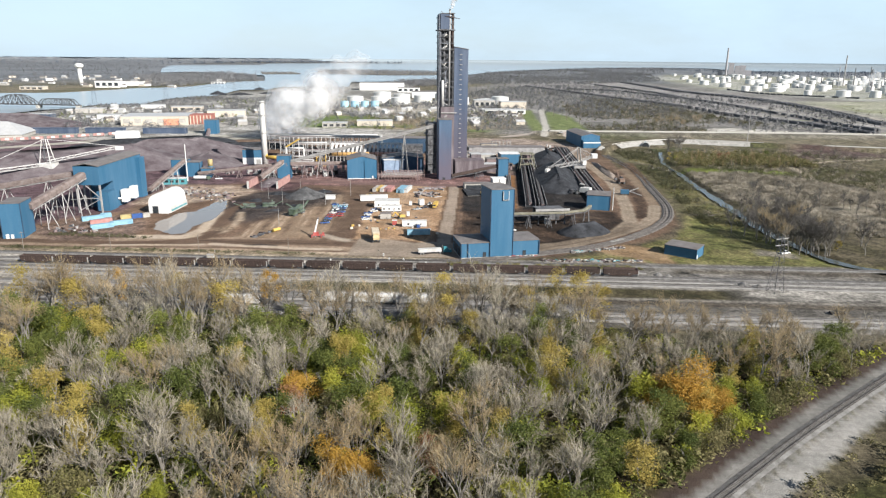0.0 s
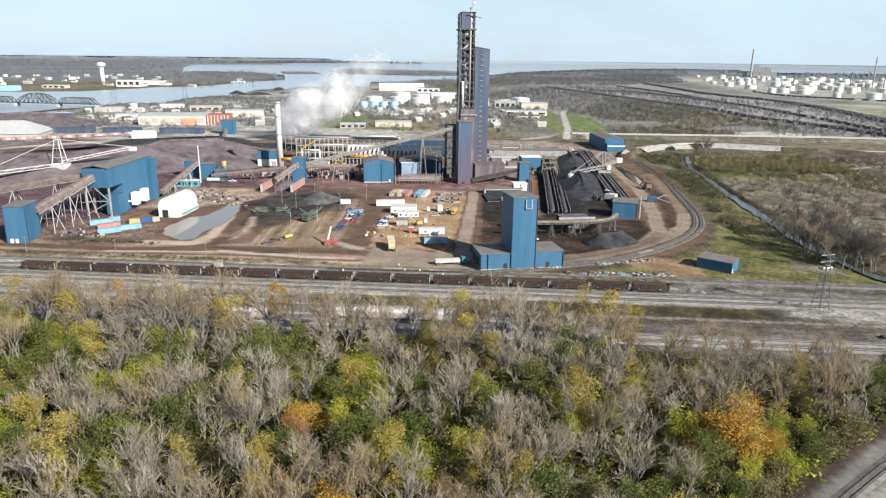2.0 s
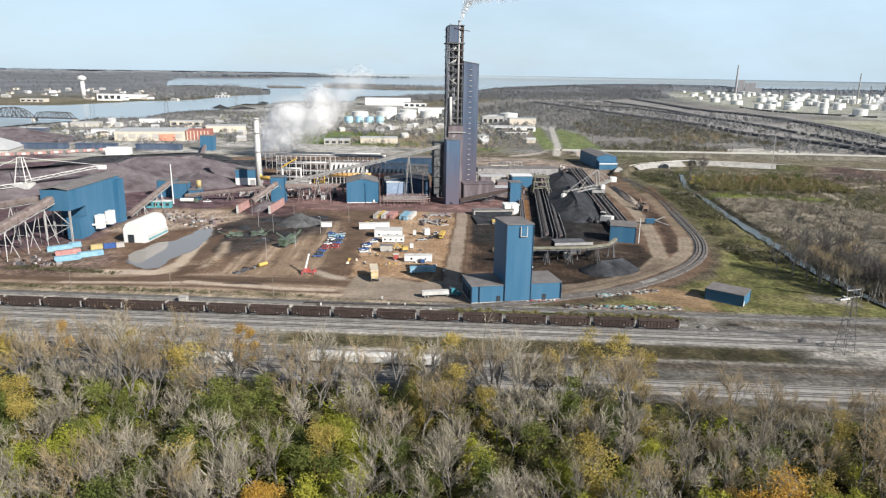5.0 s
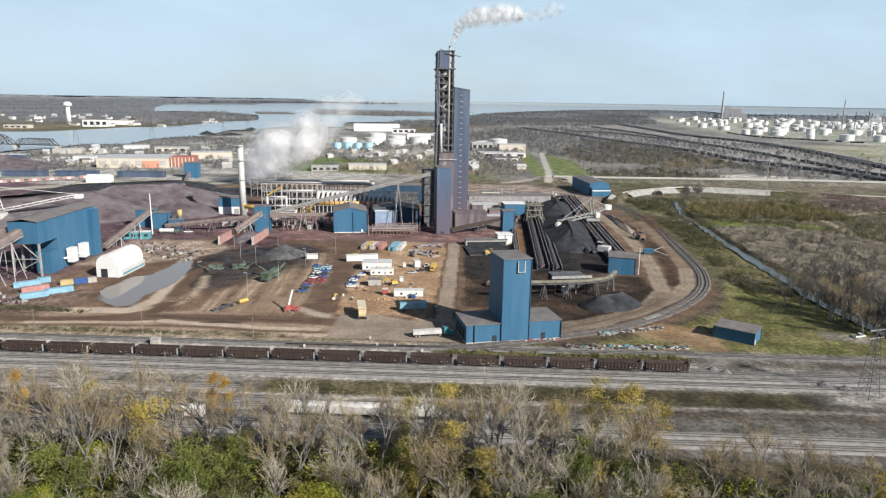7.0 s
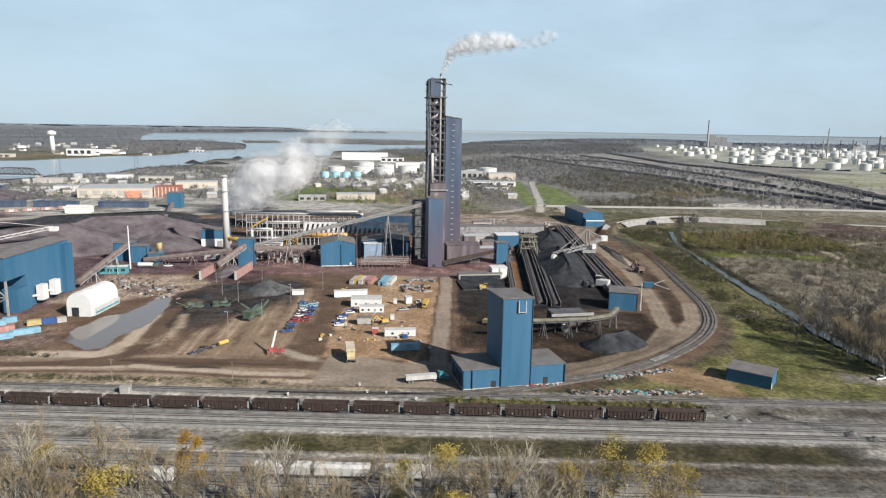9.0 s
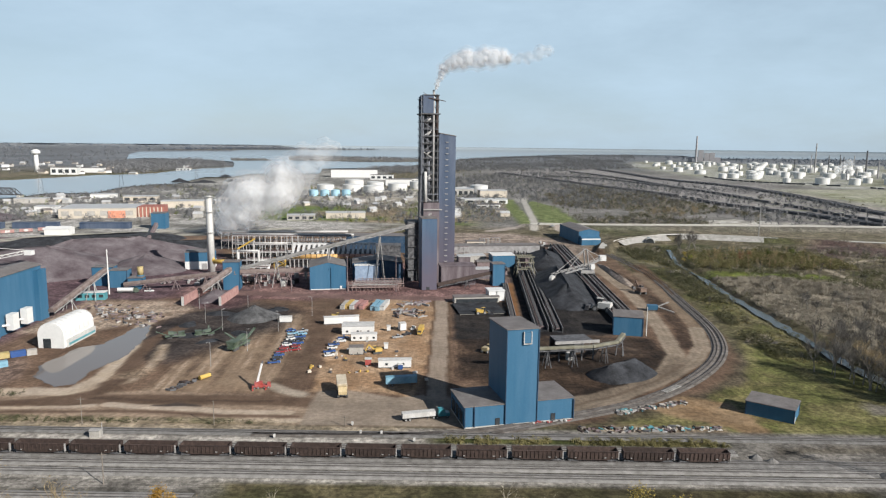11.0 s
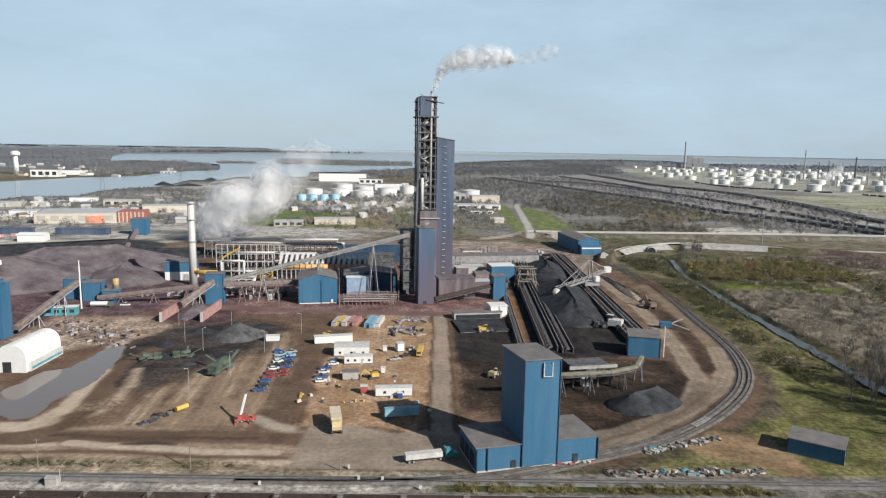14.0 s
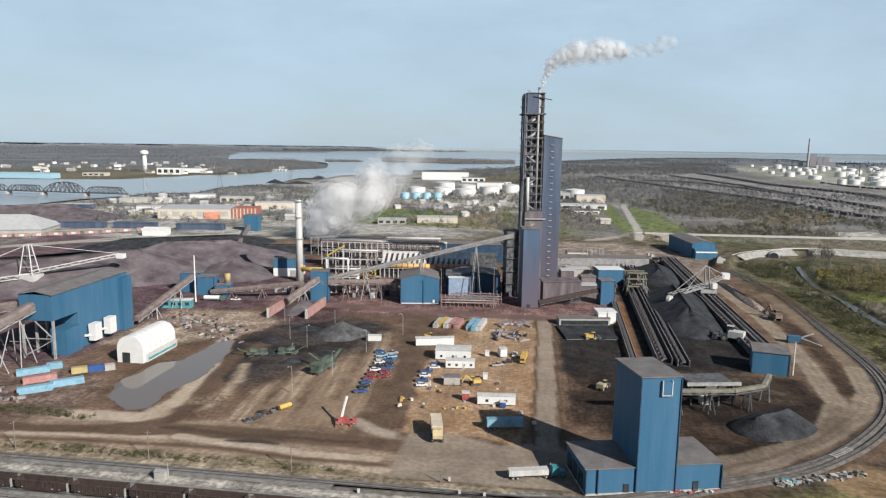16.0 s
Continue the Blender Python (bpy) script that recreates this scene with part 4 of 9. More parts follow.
part("corner_post", Mesh().box(3.9, 4.3, -1.5, -1.1, 56, 128), TOWER_GREY, ft, "pale corner post")
part("lagged_pipe", Mesh().cyl((6.9, -1.9, 56), (6.9, -1.9, 77), 1.0, 1.0, 10), WHITE_DIRTY, ft, "white lagged pipe", smooth=True)
part("reactor", Mesh().cyl((9.6, 0.6, 62), (9.6, 0.6, 84), 0.8, 0.8, 12), TOWER_GREY, ft, "pale lagged vertical duct", smooth=True)
part("riser", Mesh().cyl((12.6, -0.6, 56), (12.6, -0.6, 132), 0.75, 0.75, 10), STEEL, ft, "tall pale vent stack", smooth=True)
part("riser_top", Mesh().cyl((15.0, -0.3, 100), (15.0, -0.3, 129), 0.9, 0.9, 10), RUST, ft, smooth=True)
part("crane_beam", Mesh().beam((9, -1.8, 126.5), (20.5, -1.8, 124.5), 0.5), RUST, ft)
for z in (70, 88, 101, 110):
    part("cross_duct", Mesh().cyl((7.2, -0.2, z), (10.6, -0.2, z + 3), 0.7, 0.7, 8), STEEL, ft, smooth=True)
part("lower_cladding", Mesh().box(5.6, 16.8, -2.5, 16, 0, 55.6), DUSTY, ft, "ore-dusted purple-brown cladding")
part("lower_ledge", Mesh().box(5.4, 18.6, -3.6, -2.3, 50.5, 51.2), STEEL, ft)
# solid box coloured near-black for the shaded recess left of the hoist
part("lower_shade", Mesh().box(-4.4, 5.6, 2, 17, 0, 42), STEEL_BLACK, ft, "near-black box standing in for shaded open steelwork")
for i in range(5):
    part("shade_platform", Mesh().box(-5.2 - (i % 2), 5.6, 1.0, 17, 8 + i * 8.2, 8.4 + i * 8.2), STEEL_DARK, ft)
part("side_pipe", Mesh().cyl((2.6, -0.5, 0), (3.9, -0.5, 74), 0.8, 0.8, 8), STEEL_DARK, ft, smooth=True)
ht = building("hoist_tower", pose(-5.2, 537.5, 0, 0, 0, 10), 10.0, 12, 47.5, "narrow blue clad hoist tower with a flat roof, dusty below", HOIST_BLUE, ROOF, 0.4, trim=None, doors=(("f", 3.0, 0, 2.2, 1.9, GLASS_DARK, "door"),), category="tower")
part("roof_hoist", Mesh().cyl((4.5, 2, 49.5), (6.5, 2, 50.8), 0.6, 0.6, 8), STEEL, ht)
part("annex", Mesh().box(8.4, 11.8, 3, 14, 0, 16), DUSTY, ht)
# storage hall with its conveyor mouth
lh = thing("screening_building", pose(-226.5, 405, 0, 0, 0, 0), "large blue clad hall raised on steel legs at one end", "industrial building")
part("body", Mesh().box(0, 15.5, 17, 58, 0, 29), BLUE, lh)
part("raised_bay", Mesh().box(0, 15.5, 0, 16.98, 17.5, 29), BLUE, lh)
part("roof", Mesh().profile_y([(-0.5, 29.02), (8, 30.6), (16, 29.02), (16, 29.4), (8, 31.0), (-0.5, 29.4)], -0.6, 58.6), ROOF, lh, "brown-grey metal roof")
part("stair_bay", Mesh().box(15.5, 18.2, 50, 58, 0, 27.2), BLUE, lh)
part("side_shed", Mesh().box(9, 17, 6, 16.9, 0, 12), BLUE, lh)
for x, y in ((0.6, 0.6), (15, 0.6), (0.6, 9), (0.6, 16)):
    part("leg", Mesh().box(x - 0.45, x + 0.45, y - 0.45, y + 0.45, 0, 17.5), STEEL, lh)
part("brace", Mesh().beam((0.6, 0.6, 1), (15, 0.6, 9), 0.4), STEEL, lh)
part("brace", Mesh().beam((15, 0.6, 9), (6, 0.6, 17.4), 0.4), STEEL, lh)
part("brace", Mesh().beam((0.6, 0.6, 9), (15, 0.6, 9.2), 0.4), STEEL, lh)
for k, y in enumerate((22, 34)):
    part("dust_collector", Mesh().box(17.0, 20.4, y, y + 5.2, 2.5, 10.5), WHITE, lh, "white dust collector on legs")
    part("collector_duct", Mesh().cyl((15.5, y - 1, 5), (18.2, y + 0.4, 5), 0.6, 0.6, 8), WHITE, lh)
# small towers and huts
building("transfer_tower", pose(-233, 341.5, 0, 0, 0, 12), 10.4, 16, 19, "plain blue clad transfer tower with a grey roof", category="industrial building",
         doors=(("f", 1.5, 0, 1.6, 2.4, WHITE, "door"), ("f", 4.0, 0, 1.4, 2.2, WHITE, "door")))
building("conveyor_tower", pose(-134.4, 534, 0, 0, 0, 6), 10.4, 9, 18.4, "blue clad conveyor transfer tower")
building("yard_hall", pose(-78.5, 535.5, 0, 0, 0, 9.5), 23.6, 26, 15.2, "blue gabled metal hall with a brown-grey roof", ridge=3.0, doors=(("f", 19.5, 0.2, 1.2, 2.2, WHITE, "door"), ("f", 0.4, 0.05, 22.6, 0.5, WHITE, "base_strip")))
building("control_building", pose(-54, 568, 0, 0, 0, 6), 35, 22, 12.3, "dark blue low hall with a grey roof behind pipework", BLUE_TRIM, ROOF, ridge=2.6)
building("pale_annex", pose(-52, 563.5, 0, 0, 0, 6), 17, 4.4, 11.4, "pale blue-grey clad annex with a white eave", surface("pale_blue_sheet", (0.22, 0.3, 0.42), 0.6), WHITE, 0.2)
building("dusty_annex", pose(8, 552, 0, 0, 0, 9.5), 24, 12, 13, "low hall covered in purple-brown ore dust", DUSTY, DUSTY, 0.6, trim=None)
building("reclaim_hut", pose(93.8, 432.5, 0, 0, 0, -14), 14.6, 12, 9.6, "blue clad drive house at the end of the reclaim conveyor", ridge=None, rise=0.8, doors=(("r", 2, 0.3, 3, 4.5, WHITE, "vent_box"),))
building("tall_hut", pose(43.3, 552.5, 0, 0, 0, 8), 8.4, 9, 15, "small blue clad tower with a grey roof", category="industrial building")
building("white_roof_hall", pose(50, 622, 0, 0, 0, 7), 18, 15, 9.5, "blue metal hall with a bright white roof", roof=WHITE)
lb = building("long_hall", pose(146.5, 752, 0, 0, 0, 6), 21, 62, 12.5, "long blue warehouse with a grey roof and a striped end wall", ridge=2.5)
part("end_annex", Mesh().profile_x([(-7, 0), (0, 0), (0, 9), (-7, 7)], 1, 20), BLUE, lb)
part("white_band", Mesh().box(1, 20, -7.2, -6.9, 5.4, 6.6), WHITE, lb)
building("grey_hall", pose(22, 690, 0, 0, 0, 6), 78, 16, 6.5, "long low grey works building", surface("grey_sheet", (0.24, 0.23, 0.23), 0.7), ROOF, trim=None)
building("small_shed", pose(114.2, 328.9, 0, 0, 0, -36.8), 16.0, 10.6, 4.9, "small blue metal shed with a pale grey roof on the grass", roof=ROOF, rise=0.3, category="shed",
         doors=(("r", 0.8, 0.0, 1.1, 2.1, WHITE, "door"),))
# ---- trees ----
BARK = surface("bark", (0.15, 0.132, 0.11), 0.95, vary=0.3, size=1.0)
TWIG_GREY = foliage("bare_grey_twigs", [(0.19, 0.166, 0.122), (0.33, 0.294, 0.228), (0.5, 0.45, 0.362)], 0.9)
TWIG_TAN = foliage("bare_tan_twigs", [(0.17, 0.13, 0.078), (0.28, 0.214, 0.125), (0.37, 0.29, 0.175)], 0.9)
LEAF_GREEN = foliage("green_leaves", [(0.055, 0.075, 0.019), (0.105, 0.125, 0.03), (0.17, 0.18, 0.045)])
LEAF_LIME = foliage("yellow_green_leaves", [(0.14, 0.165, 0.025), (0.25, 0.265, 0.035), (0.34, 0.32, 0.05)])
LEAF_GOLD = foliage("golden_leaves", [(0.2, 0.15, 0.04), (0.3, 0.235, 0.06), (0.39, 0.31, 0.1)])
LEAF_ORANGE = foliage("orange_leaves", [(0.24, 0.13, 0.025), (0.4, 0.235, 0.042), (0.5, 0.325, 0.075)])
LEAF_RUST = foliage("rust_brown_leaves", [(0.12, 0.06, 0.035), (0.22, 0.11, 0.06), (0.28, 0.16, 0.09)])
LEAF_OLIVE = foliage("olive_brush", [(0.095, 0.09, 0.038), (0.165, 0.15, 0.065), (0.245, 0.212, 0.105)])
BRUSH = foliage("brown_olive_brush", [(0.05, 0.053, 0.028), (0.095, 0.094, 0.05), (0.16, 0.147, 0.09)])
# shade on the creek-side trees is put into this darker twig colour
TWIG_DARK = foliage("shade_dark_bare_twigs", [(0.058, 0.053, 0.049), (0.098, 0.091, 0.084), (0.155, 0.145, 0.132)], 0.9)
SCRUB = foliage("dry_scrub", [(0.17, 0.15, 0.117), (0.28, 0.248, 0.197), (0.39, 0.347, 0.28)])


def skeleton_tree(r, h, spread, twigs):
    """Trunk, bent limbs and forked twigs of one tree as two meshes, and the twigs' ends."""
    wood, fine = Mesh(), Mesh()
    tips = []

    def turn(d, amount):
        side = Vector((r.gauss(0, 1), r.gauss(0, 1), r.gauss(0, 0.6)))
        side = (side - d * side.dot(d)).normalized()
        return (d * math.cos(amount) + side * math.sin(amount)).normalized()

    def twig(p, d, length, w):
        q = p + d * length
        side = d.cross(Vector((r.uniform(-1, 1), r.uniform(-1, 1), r.uniform(-1, 1)))).normalized() * w
        fine.add([p - side, p + side, q], [(0, 1, 2)])
        for t in (0.35, 0.6):
            e = (turn(d, r.uniform(0.35, 0.8)) + Vector((0, 0, 0.15))).normalized()
            b = p + d * length * t
            fine.add([b - side * 0.6, b + side * 0.6, b + e * length * r.uniform(0.4, 0.6)], [(0, 1, 2)])
        tips.append(q)

    def grow_limb(p, d, length, rad, level):
        m = p + d * length * 0.5
        bent = (turn(d, 0.22) + Vector((0, 0, 0.1))).normalized()
        q = m + bent * length * 0.5
        sides = 5 if level < 2 else 3
        wood.cyl(p, m, rad, rad * 0.8, sides, False)
        wood.cyl(m, q, rad * 0.8, rad * 0.6, sides, False)
        if level == 3:
            for _ in range(twigs):
                t = r.uniform(0.1, 1.0)
                dd = (turn(bent, r.uniform(0.25, 0.9)) + Vector((0, 0, 0.28))).normalized()
                twig(p + (q - p) * t, dd, length * r.uniform(0.55, 1.1), r.uniform(0.03, 0.052))
            return
        for i in range((4, 4, 3)[level]):
            dd = (turn(bent, r.uniform(0.3, spread)) + Vector((0, 0, 0.2))).normalized()
            grow_limb(p + (q - p) * r.uniform(0.45, 1.0), dd, length * r.uniform(0.55, 0.85), rad * 0.52, level + 1)

    grow_limb(Vector((0, 0, -0.4)), turn(Vector((0, 0, 1)), 0.08), h * 0.4, h * 0.016, 0)
    return wood, fine, tips


def leaves(r, points, size, per, scatter):
    b = Mesh()
    for p in points:
        for _ in range(per):
            c = p + Vector((r.gauss(0, scatter), r.gauss(0, scatter), r.gauss(0, scatter * 0.8)))
            u = Vector((r.uniform(-1, 1), r.uniform(-1, 1), r.uniform(-0.6, 0.6))).normalized()
            v = u.cross(Vector((r.uniform(-1, 1), r.uniform(-1, 1), r.uniform(-1, 1)))).normalized()
            s = size * r.uniform(0.6, 1.3)
            b.add([c - u * s, c + v * s * 0.8, c + u * s], [(0, 1, 2)])
    return b


def crown_points(r, h, rx, low, count):
    """Centres of leaf sprays on the lobes of an uneven, gappy crown."""
    out, lobes = [], []
    for _ in range(11):
        t = r.uniform(0.08, 0.95)
        wide = rx * (0.35 + 0.65 * math.sin(math.pi * min(1, t * 0.85 + 0.12)))
        a = r.uniform(0, 6.28)
        lobes.append((Vector((math.cos(a) * wide * r.uniform(0.2, 0.75), math.sin(a) * wide * r.uniform(0.2, 0.75), h * (low + (1 - low) * t * 0.92))), rx * r.uniform(0.24, 0.46)))
    while len(out) < count:
        c, s = lobes[r.randrange(len(lobes))]
        d = Vector((r.gauss(0, 1), r.gauss(0, 1), r.gauss(0, 0.8))).normalized()
        out.append(c + d * s * (r.random() ** 0.3))
    return out


KINDS = {}


def kind(name, crown_mat, label, make, variants=3):
    KINDS[name] = (crown_mat, label, [make(random.Random(100 + 17 * len(KINDS) + i)) for i in range(variants)])


def bare(r, h=14, spread=0.72, twigs=7):
    wood, fine, _ = skeleton_tree(r, h, spread, twigs)
    return wood, fine


def leafy(r, h=12, rx=4.6, low=0.15, count=620, per=3, size=0.36):
    wood, _, _ = skeleton_tree(r, h * 0.85, 0.6, 0)
    wood.v, wood.f = wood.v[:], wood.f[:150]
    return wood, leaves(r, crown_points(r, h, rx, low, count), size, per, 0.42)


def thin_leafy(r, h=15, spread=0.5, per=1):
    wood, fine, tips = skeleton_tree(r, h, spread, 5)
    clumps = [t for t in tips if noise.noise(t * 0.55 + Vector((h * 3.1, r.random() * 0.01, spread))) > -0.05]
    return wood, leaves(r, clumps, 0.14, per * 3, 0.3).add(fine.v, fine.f)


kind("bare_grey", TWIG_GREY, "bare grey tree with fine spreading twigs", bare, 6)
kind("bare_tan", TWIG_TAN, "tall bare tan tree with a few dry leaves", lambda r: thin_leafy(r, 16, 0.62, 1), 4)
kind("green", LEAF_GREEN, "tree still in dull green leaf", lambda r: leafy(r, 11, 4.6, 0.1, 900, 4, 0.22), 3)
kind("lime", LEAF_LIME, "tree in yellow-green autumn leaf", lambda r: leafy(r, 9.5, 4.4, 0.08, 900, 4, 0.21), 3)
kind("gold", LEAF_GOLD, "tree in golden yellow autumn leaf", lambda r: leafy(r, 13, 3.8, 0.14, 800, 4, 0.19), 3)
kind("orange", LEAF_ORANGE, "broad tree in bright orange autumn leaf", lambda r: leafy(r, 12, 6.4, 0.06, 1700, 5, 0.2), 2)
kind("rust", LEAF_RUST, "tree with dry rust-brown leaves", lambda r: leafy(r, 10, 4.0, 0.15, 700, 3, 0.2), 2)
kind("olive", LEAF_OLIVE, "low olive-brown brush tree", lambda r: leafy(r, 7, 4.0, 0.04, 640, 4, 0.21), 3)
kind("slim_gold", LEAF_ORANGE, "slim upright tree in orange-gold leaf", lambda r: leafy(r, 12, 1.7, 0.1, 700, 3, 0.17), 2)
kind("bare_dark", TWIG_DARK, "tall bare tree beside the creek, shade put into its dark twigs", lambda r: bare(r, 15, 0.62, 7), 3)

TREE_MESH = {}
for kname, (cmat, klabel, made) in KINDS.items():
    for i, (wood, crown) in enumerate(made):
        stem, limbs = Mesh(), Mesh()
        stem.v, stem.f = wood.v[:20], wood.f[:10]
        limbs.v, limbs.f = wood.v[20:], [tuple(q - 20 for q in f) for f in wood.f[10:]]
        TREE_MESH[kname, i] = (stem.mesh("trunk", BARK), limbs.mesh("branchwork", BARK), crown.mesh("crown", cmat))


def plant(kname, x, y, s, r, z=0.0):
    cmat, klabel, made = KINDS[kname]
    i = r.randrange(len(made))
    t = new("tree")
    t.empty_display_size = 0.5
    t.matrix_world = Matrix.LocRotScale((x, y, z), Euler((0, 0, r.uniform(0, 6.28))), (s * r.uniform(0.9, 1.1), s * r.uniform(0.9, 1.1), s))
    tagged(t, klabel, "tree", "trees of the wood")
    for nm, me in zip(("trunk", "branchwork", "crown"), TREE_MESH[kname, i]):
        o = new(nm, me)
        o.parent = t
        if nm == "branchwork":
            tagged(o, kind="stuff")


def as_tris(b):
    tri = []
    for f in b.f:
        tri += [(f[0], f[k], f[k + 1]) for k in range(1, len(f) - 1)]
    return np.array(b.v, np.float32).reshape(-1, 3), np.array(tri, np.int32).reshape(-1, 3)


def joined(name, items, templates, mats, label, category, warp=False):
    """Many trees as one mesh: items are (template, x, y, z, scale, turn)."""
    V_, F_, M_, n = [], [], [], 0
    for key, x, y, z, s, a in items:
        for slot, (v, f) in enumerate(templates[key]):
            c, q = math.cos(a) * s, math.sin(a) * s
            p = np.empty_like(v)
            p[:, 0], p[:, 1], p[:, 2] = v[:, 0] * c - v[:, 1] * q, v[:, 0] * q + v[:, 1] * c, v[:, 2] * s
            if warp:
                d = math.hypot(x, y - 60)
                X, Y, Z = far(x, y, z)
                p *= math.hypot(X, Y - 60) / d
            else:
                X, Y, Z = x, y, z
            V_.append(p + np.array((X, Y, Z), np.float32))
            F_.append(f + n)
            M_.append(np.full(len(f), slot, np.int32))
            n += len(v)
    V_, F_, M_ = np.concatenate(V_), np.concatenate(F_), np.concatenate(M_)
    me = bpy.data.meshes.new(name)
    me.vertices.add(len(V_))
    me.vertices.foreach_set("co", V_.ravel())
    me.loops.add(F_.size)
    me.loops.foreach_set("vertex_index", F_.ravel())
    me.polygons.add(len(F_))
    me.polygons.foreach_set("loop_start", (np.arange(len(F_)) * 3).astype(np.int32))
    for m in mats:
        me.materials.append(m)
    me.polygons.foreach_set("material_index", M_)
    me.update(calc_edges=True)
    return tagged(new(name, me), label, category, kind="stuff")


# the wood in front of the railway
wr = random.Random(11)


def line_x(y):
    for (ax, ay), (bx, by) in zip(LINE, LINE[1:]):
        if ay <= y <= by:
            return ax + (bx - ax) * (y - ay) / (by - ay)
    return 260


def edge_y(x):
    return 228 if x < -60 else 228 - (x + 60) * 0.045 if x < 40 else 223.5 - min(16, (x - 40) * 0.3)


PROMINENT = []


def stand(kname, *spots):
    for x, y, s in spots:
        s *= 1.4
        PROMINENT.append((x, y, s))
        plant(kname, x, y, s, wr)


stand("orange", (72, 163, 1.05), (79, 160, 0.7), (65, 166, 0.7), (-18.5, 127, 0.85), (-11, 126, 0.6), (-34, 163, 0.75))
stand("gold", (53, 229, 1.2), (46, 236, 1.15), (60, 227, 1.0), (-4, 206, 1.0), (12.5, 204, 0.9), (-58, 143, 0.8), (3, 232, 1.1), (-8, 230, 1.0), (75, 158, 0.8), (35, 233, 0.9), (-95, 232, 1.0))
stand("lime", (81, 154, 0.75), (60, 166, 0.95), (-94, 173, 1.0), (-99, 169, 0.8), (-88, 182, 1.0), (-139, 210, 1.2), (-130, 209, 1.0), (-23, 190, 1.05), (-45.8, 184, 0.95), (-17, 187, 0.8), (71, 151, 0.7))
stand("green", (-57, 180, 1.05), (-125, 200, 1.15), (-116, 198, 0.9), (132, 203, 0.9), (126, 199, 0.8), (-8, 180, 0.9), (-2, 174, 0.9), (62, 158, 0.8), (56, 150, 0.8), (-134, 203, 0.9))
stand("bare_tan", (-84, 206, 1.3), (-80, 213, 1.0), (-125, 232, 1.05), (-112, 228, 0.95), (107, 186, 0.95), (100, 183, 0.9), (112, 190, 0.85), (-102, 236, 1.1))
stand("slim_gold", (-123, 245, 1.0), (-66.8, 248, 1.05), (-62.5, 247, 0.9))
stand("rust", (1, 133, 0.95), (-36, 160, 0.8))
spots, tries = [], 0
grid = {}
for x, y, s in PROMINENT:
    grid.setdefault((int(x // 5), int(y // 5)), []).append((x, y, 3.6 * s))
while len(spots) < 520 and tries < 60000:
    tries += 1
    y = wr.uniform(96, 231)
    x = wr.uniform(-205, 150)
    if y > edge_y(x) or x > line_x(y) - 14 - (wr.random() * 3) or abs(x) > 0.78 * (y + 25) + 12:
        continue
    gap = wr.uniform(5.0, 7.4)
    near = [q for i in (-1, 0, 1) for j in (-1, 0, 1) for q in grid.get((int(x // 5) + i, int(y // 5) + j), [])]
    if any((x - a) ** 2 + (y - b) ** 2 < max(gap, g) ** 2 for a, b, g in near):
        continue
    grid.setdefault((int(x // 5), int(y // 5)), []).append((x, y, gap))
    spots.append((x, y))


def pick(x, y, r):
    a = noise.noise(Vector((x / 24, y / 24, 1.5)))
    b = noise.noise(Vector((x / 17, y / 17, 7.5)))
    u = r.random()
    if y > edge_y(x) - 12:
        return "bare_grey" if u < 0.3 else "bare_tan" if u < 0.78 else "gold" if u < 0.88 else "olive"
    if a > -0.03:
        return "green" if u < 0.4 else "lime" if u < 0.52 else "olive" if u < 0.74 else "bare_grey" if u < 0.93 else "gold"
    if b > 0.08:
        return "gold" if u < 0.13 else "bare_tan" if u < 0.5 else "olive" if u < 0.7 else "lime" if u < 0.74 else "bare_grey"
    return "bare_grey" if u < 0.76 else "bare_tan" if u < 0.84 else "olive" if u < 0.95 else "lime"


spots.sort(key=lambda p: -p[1])
rest = []
for k, (x, y) in enumerate(spots):
    kn = pick(x, y, wr)
    s = wr.uniform(1.0, 1.55) * (0.85 if x > 50 else 1.0) * (1.25 if y > edge_y(x) - 12 and kn != "olive" and x < 60 else 1.0)
    if k < 120:
        plant(kn, x, y, s, wr)
    else:
        rest.append((kn, x, y, s))
TEMPL = {key: tuple(as_tris(b) for b in KINDS[key[0]][2][key[1]]) for key in TREE_MESH}
for names, oname, olabel in ((("bare_grey",), "bare_woodland", "dense bare grey woodland of slender trees"), (("bare_tan",), "tan_woodland", "bare tan trees with dry leaves, mixed in the wood"),
                             (("green",), "green_woodland", "green-leaved trees mixed in the wood"), (("lime",), "lime_woodland", "yellow-green trees mixed in the wood"),
                             (("gold",), "golden_woodland", "golden-leaved trees mixed in the wood"), (("olive",), "olive_woodland", "olive-brown brush under the wood"), (("rust",), "rust_woodland", "rust-leaved trees mixed in the wood")):
    items = [((kn, wr.randrange(len(KINDS[kn][2]))), x, y, 0.0, s, wr.uniform(0, 6.28)) for kn, x, y, s in rest if kn in names]
    if items:
        joined(oname, items, TEMPL, [BARK, KINDS[names[0]][0]], olabel, "woodland")
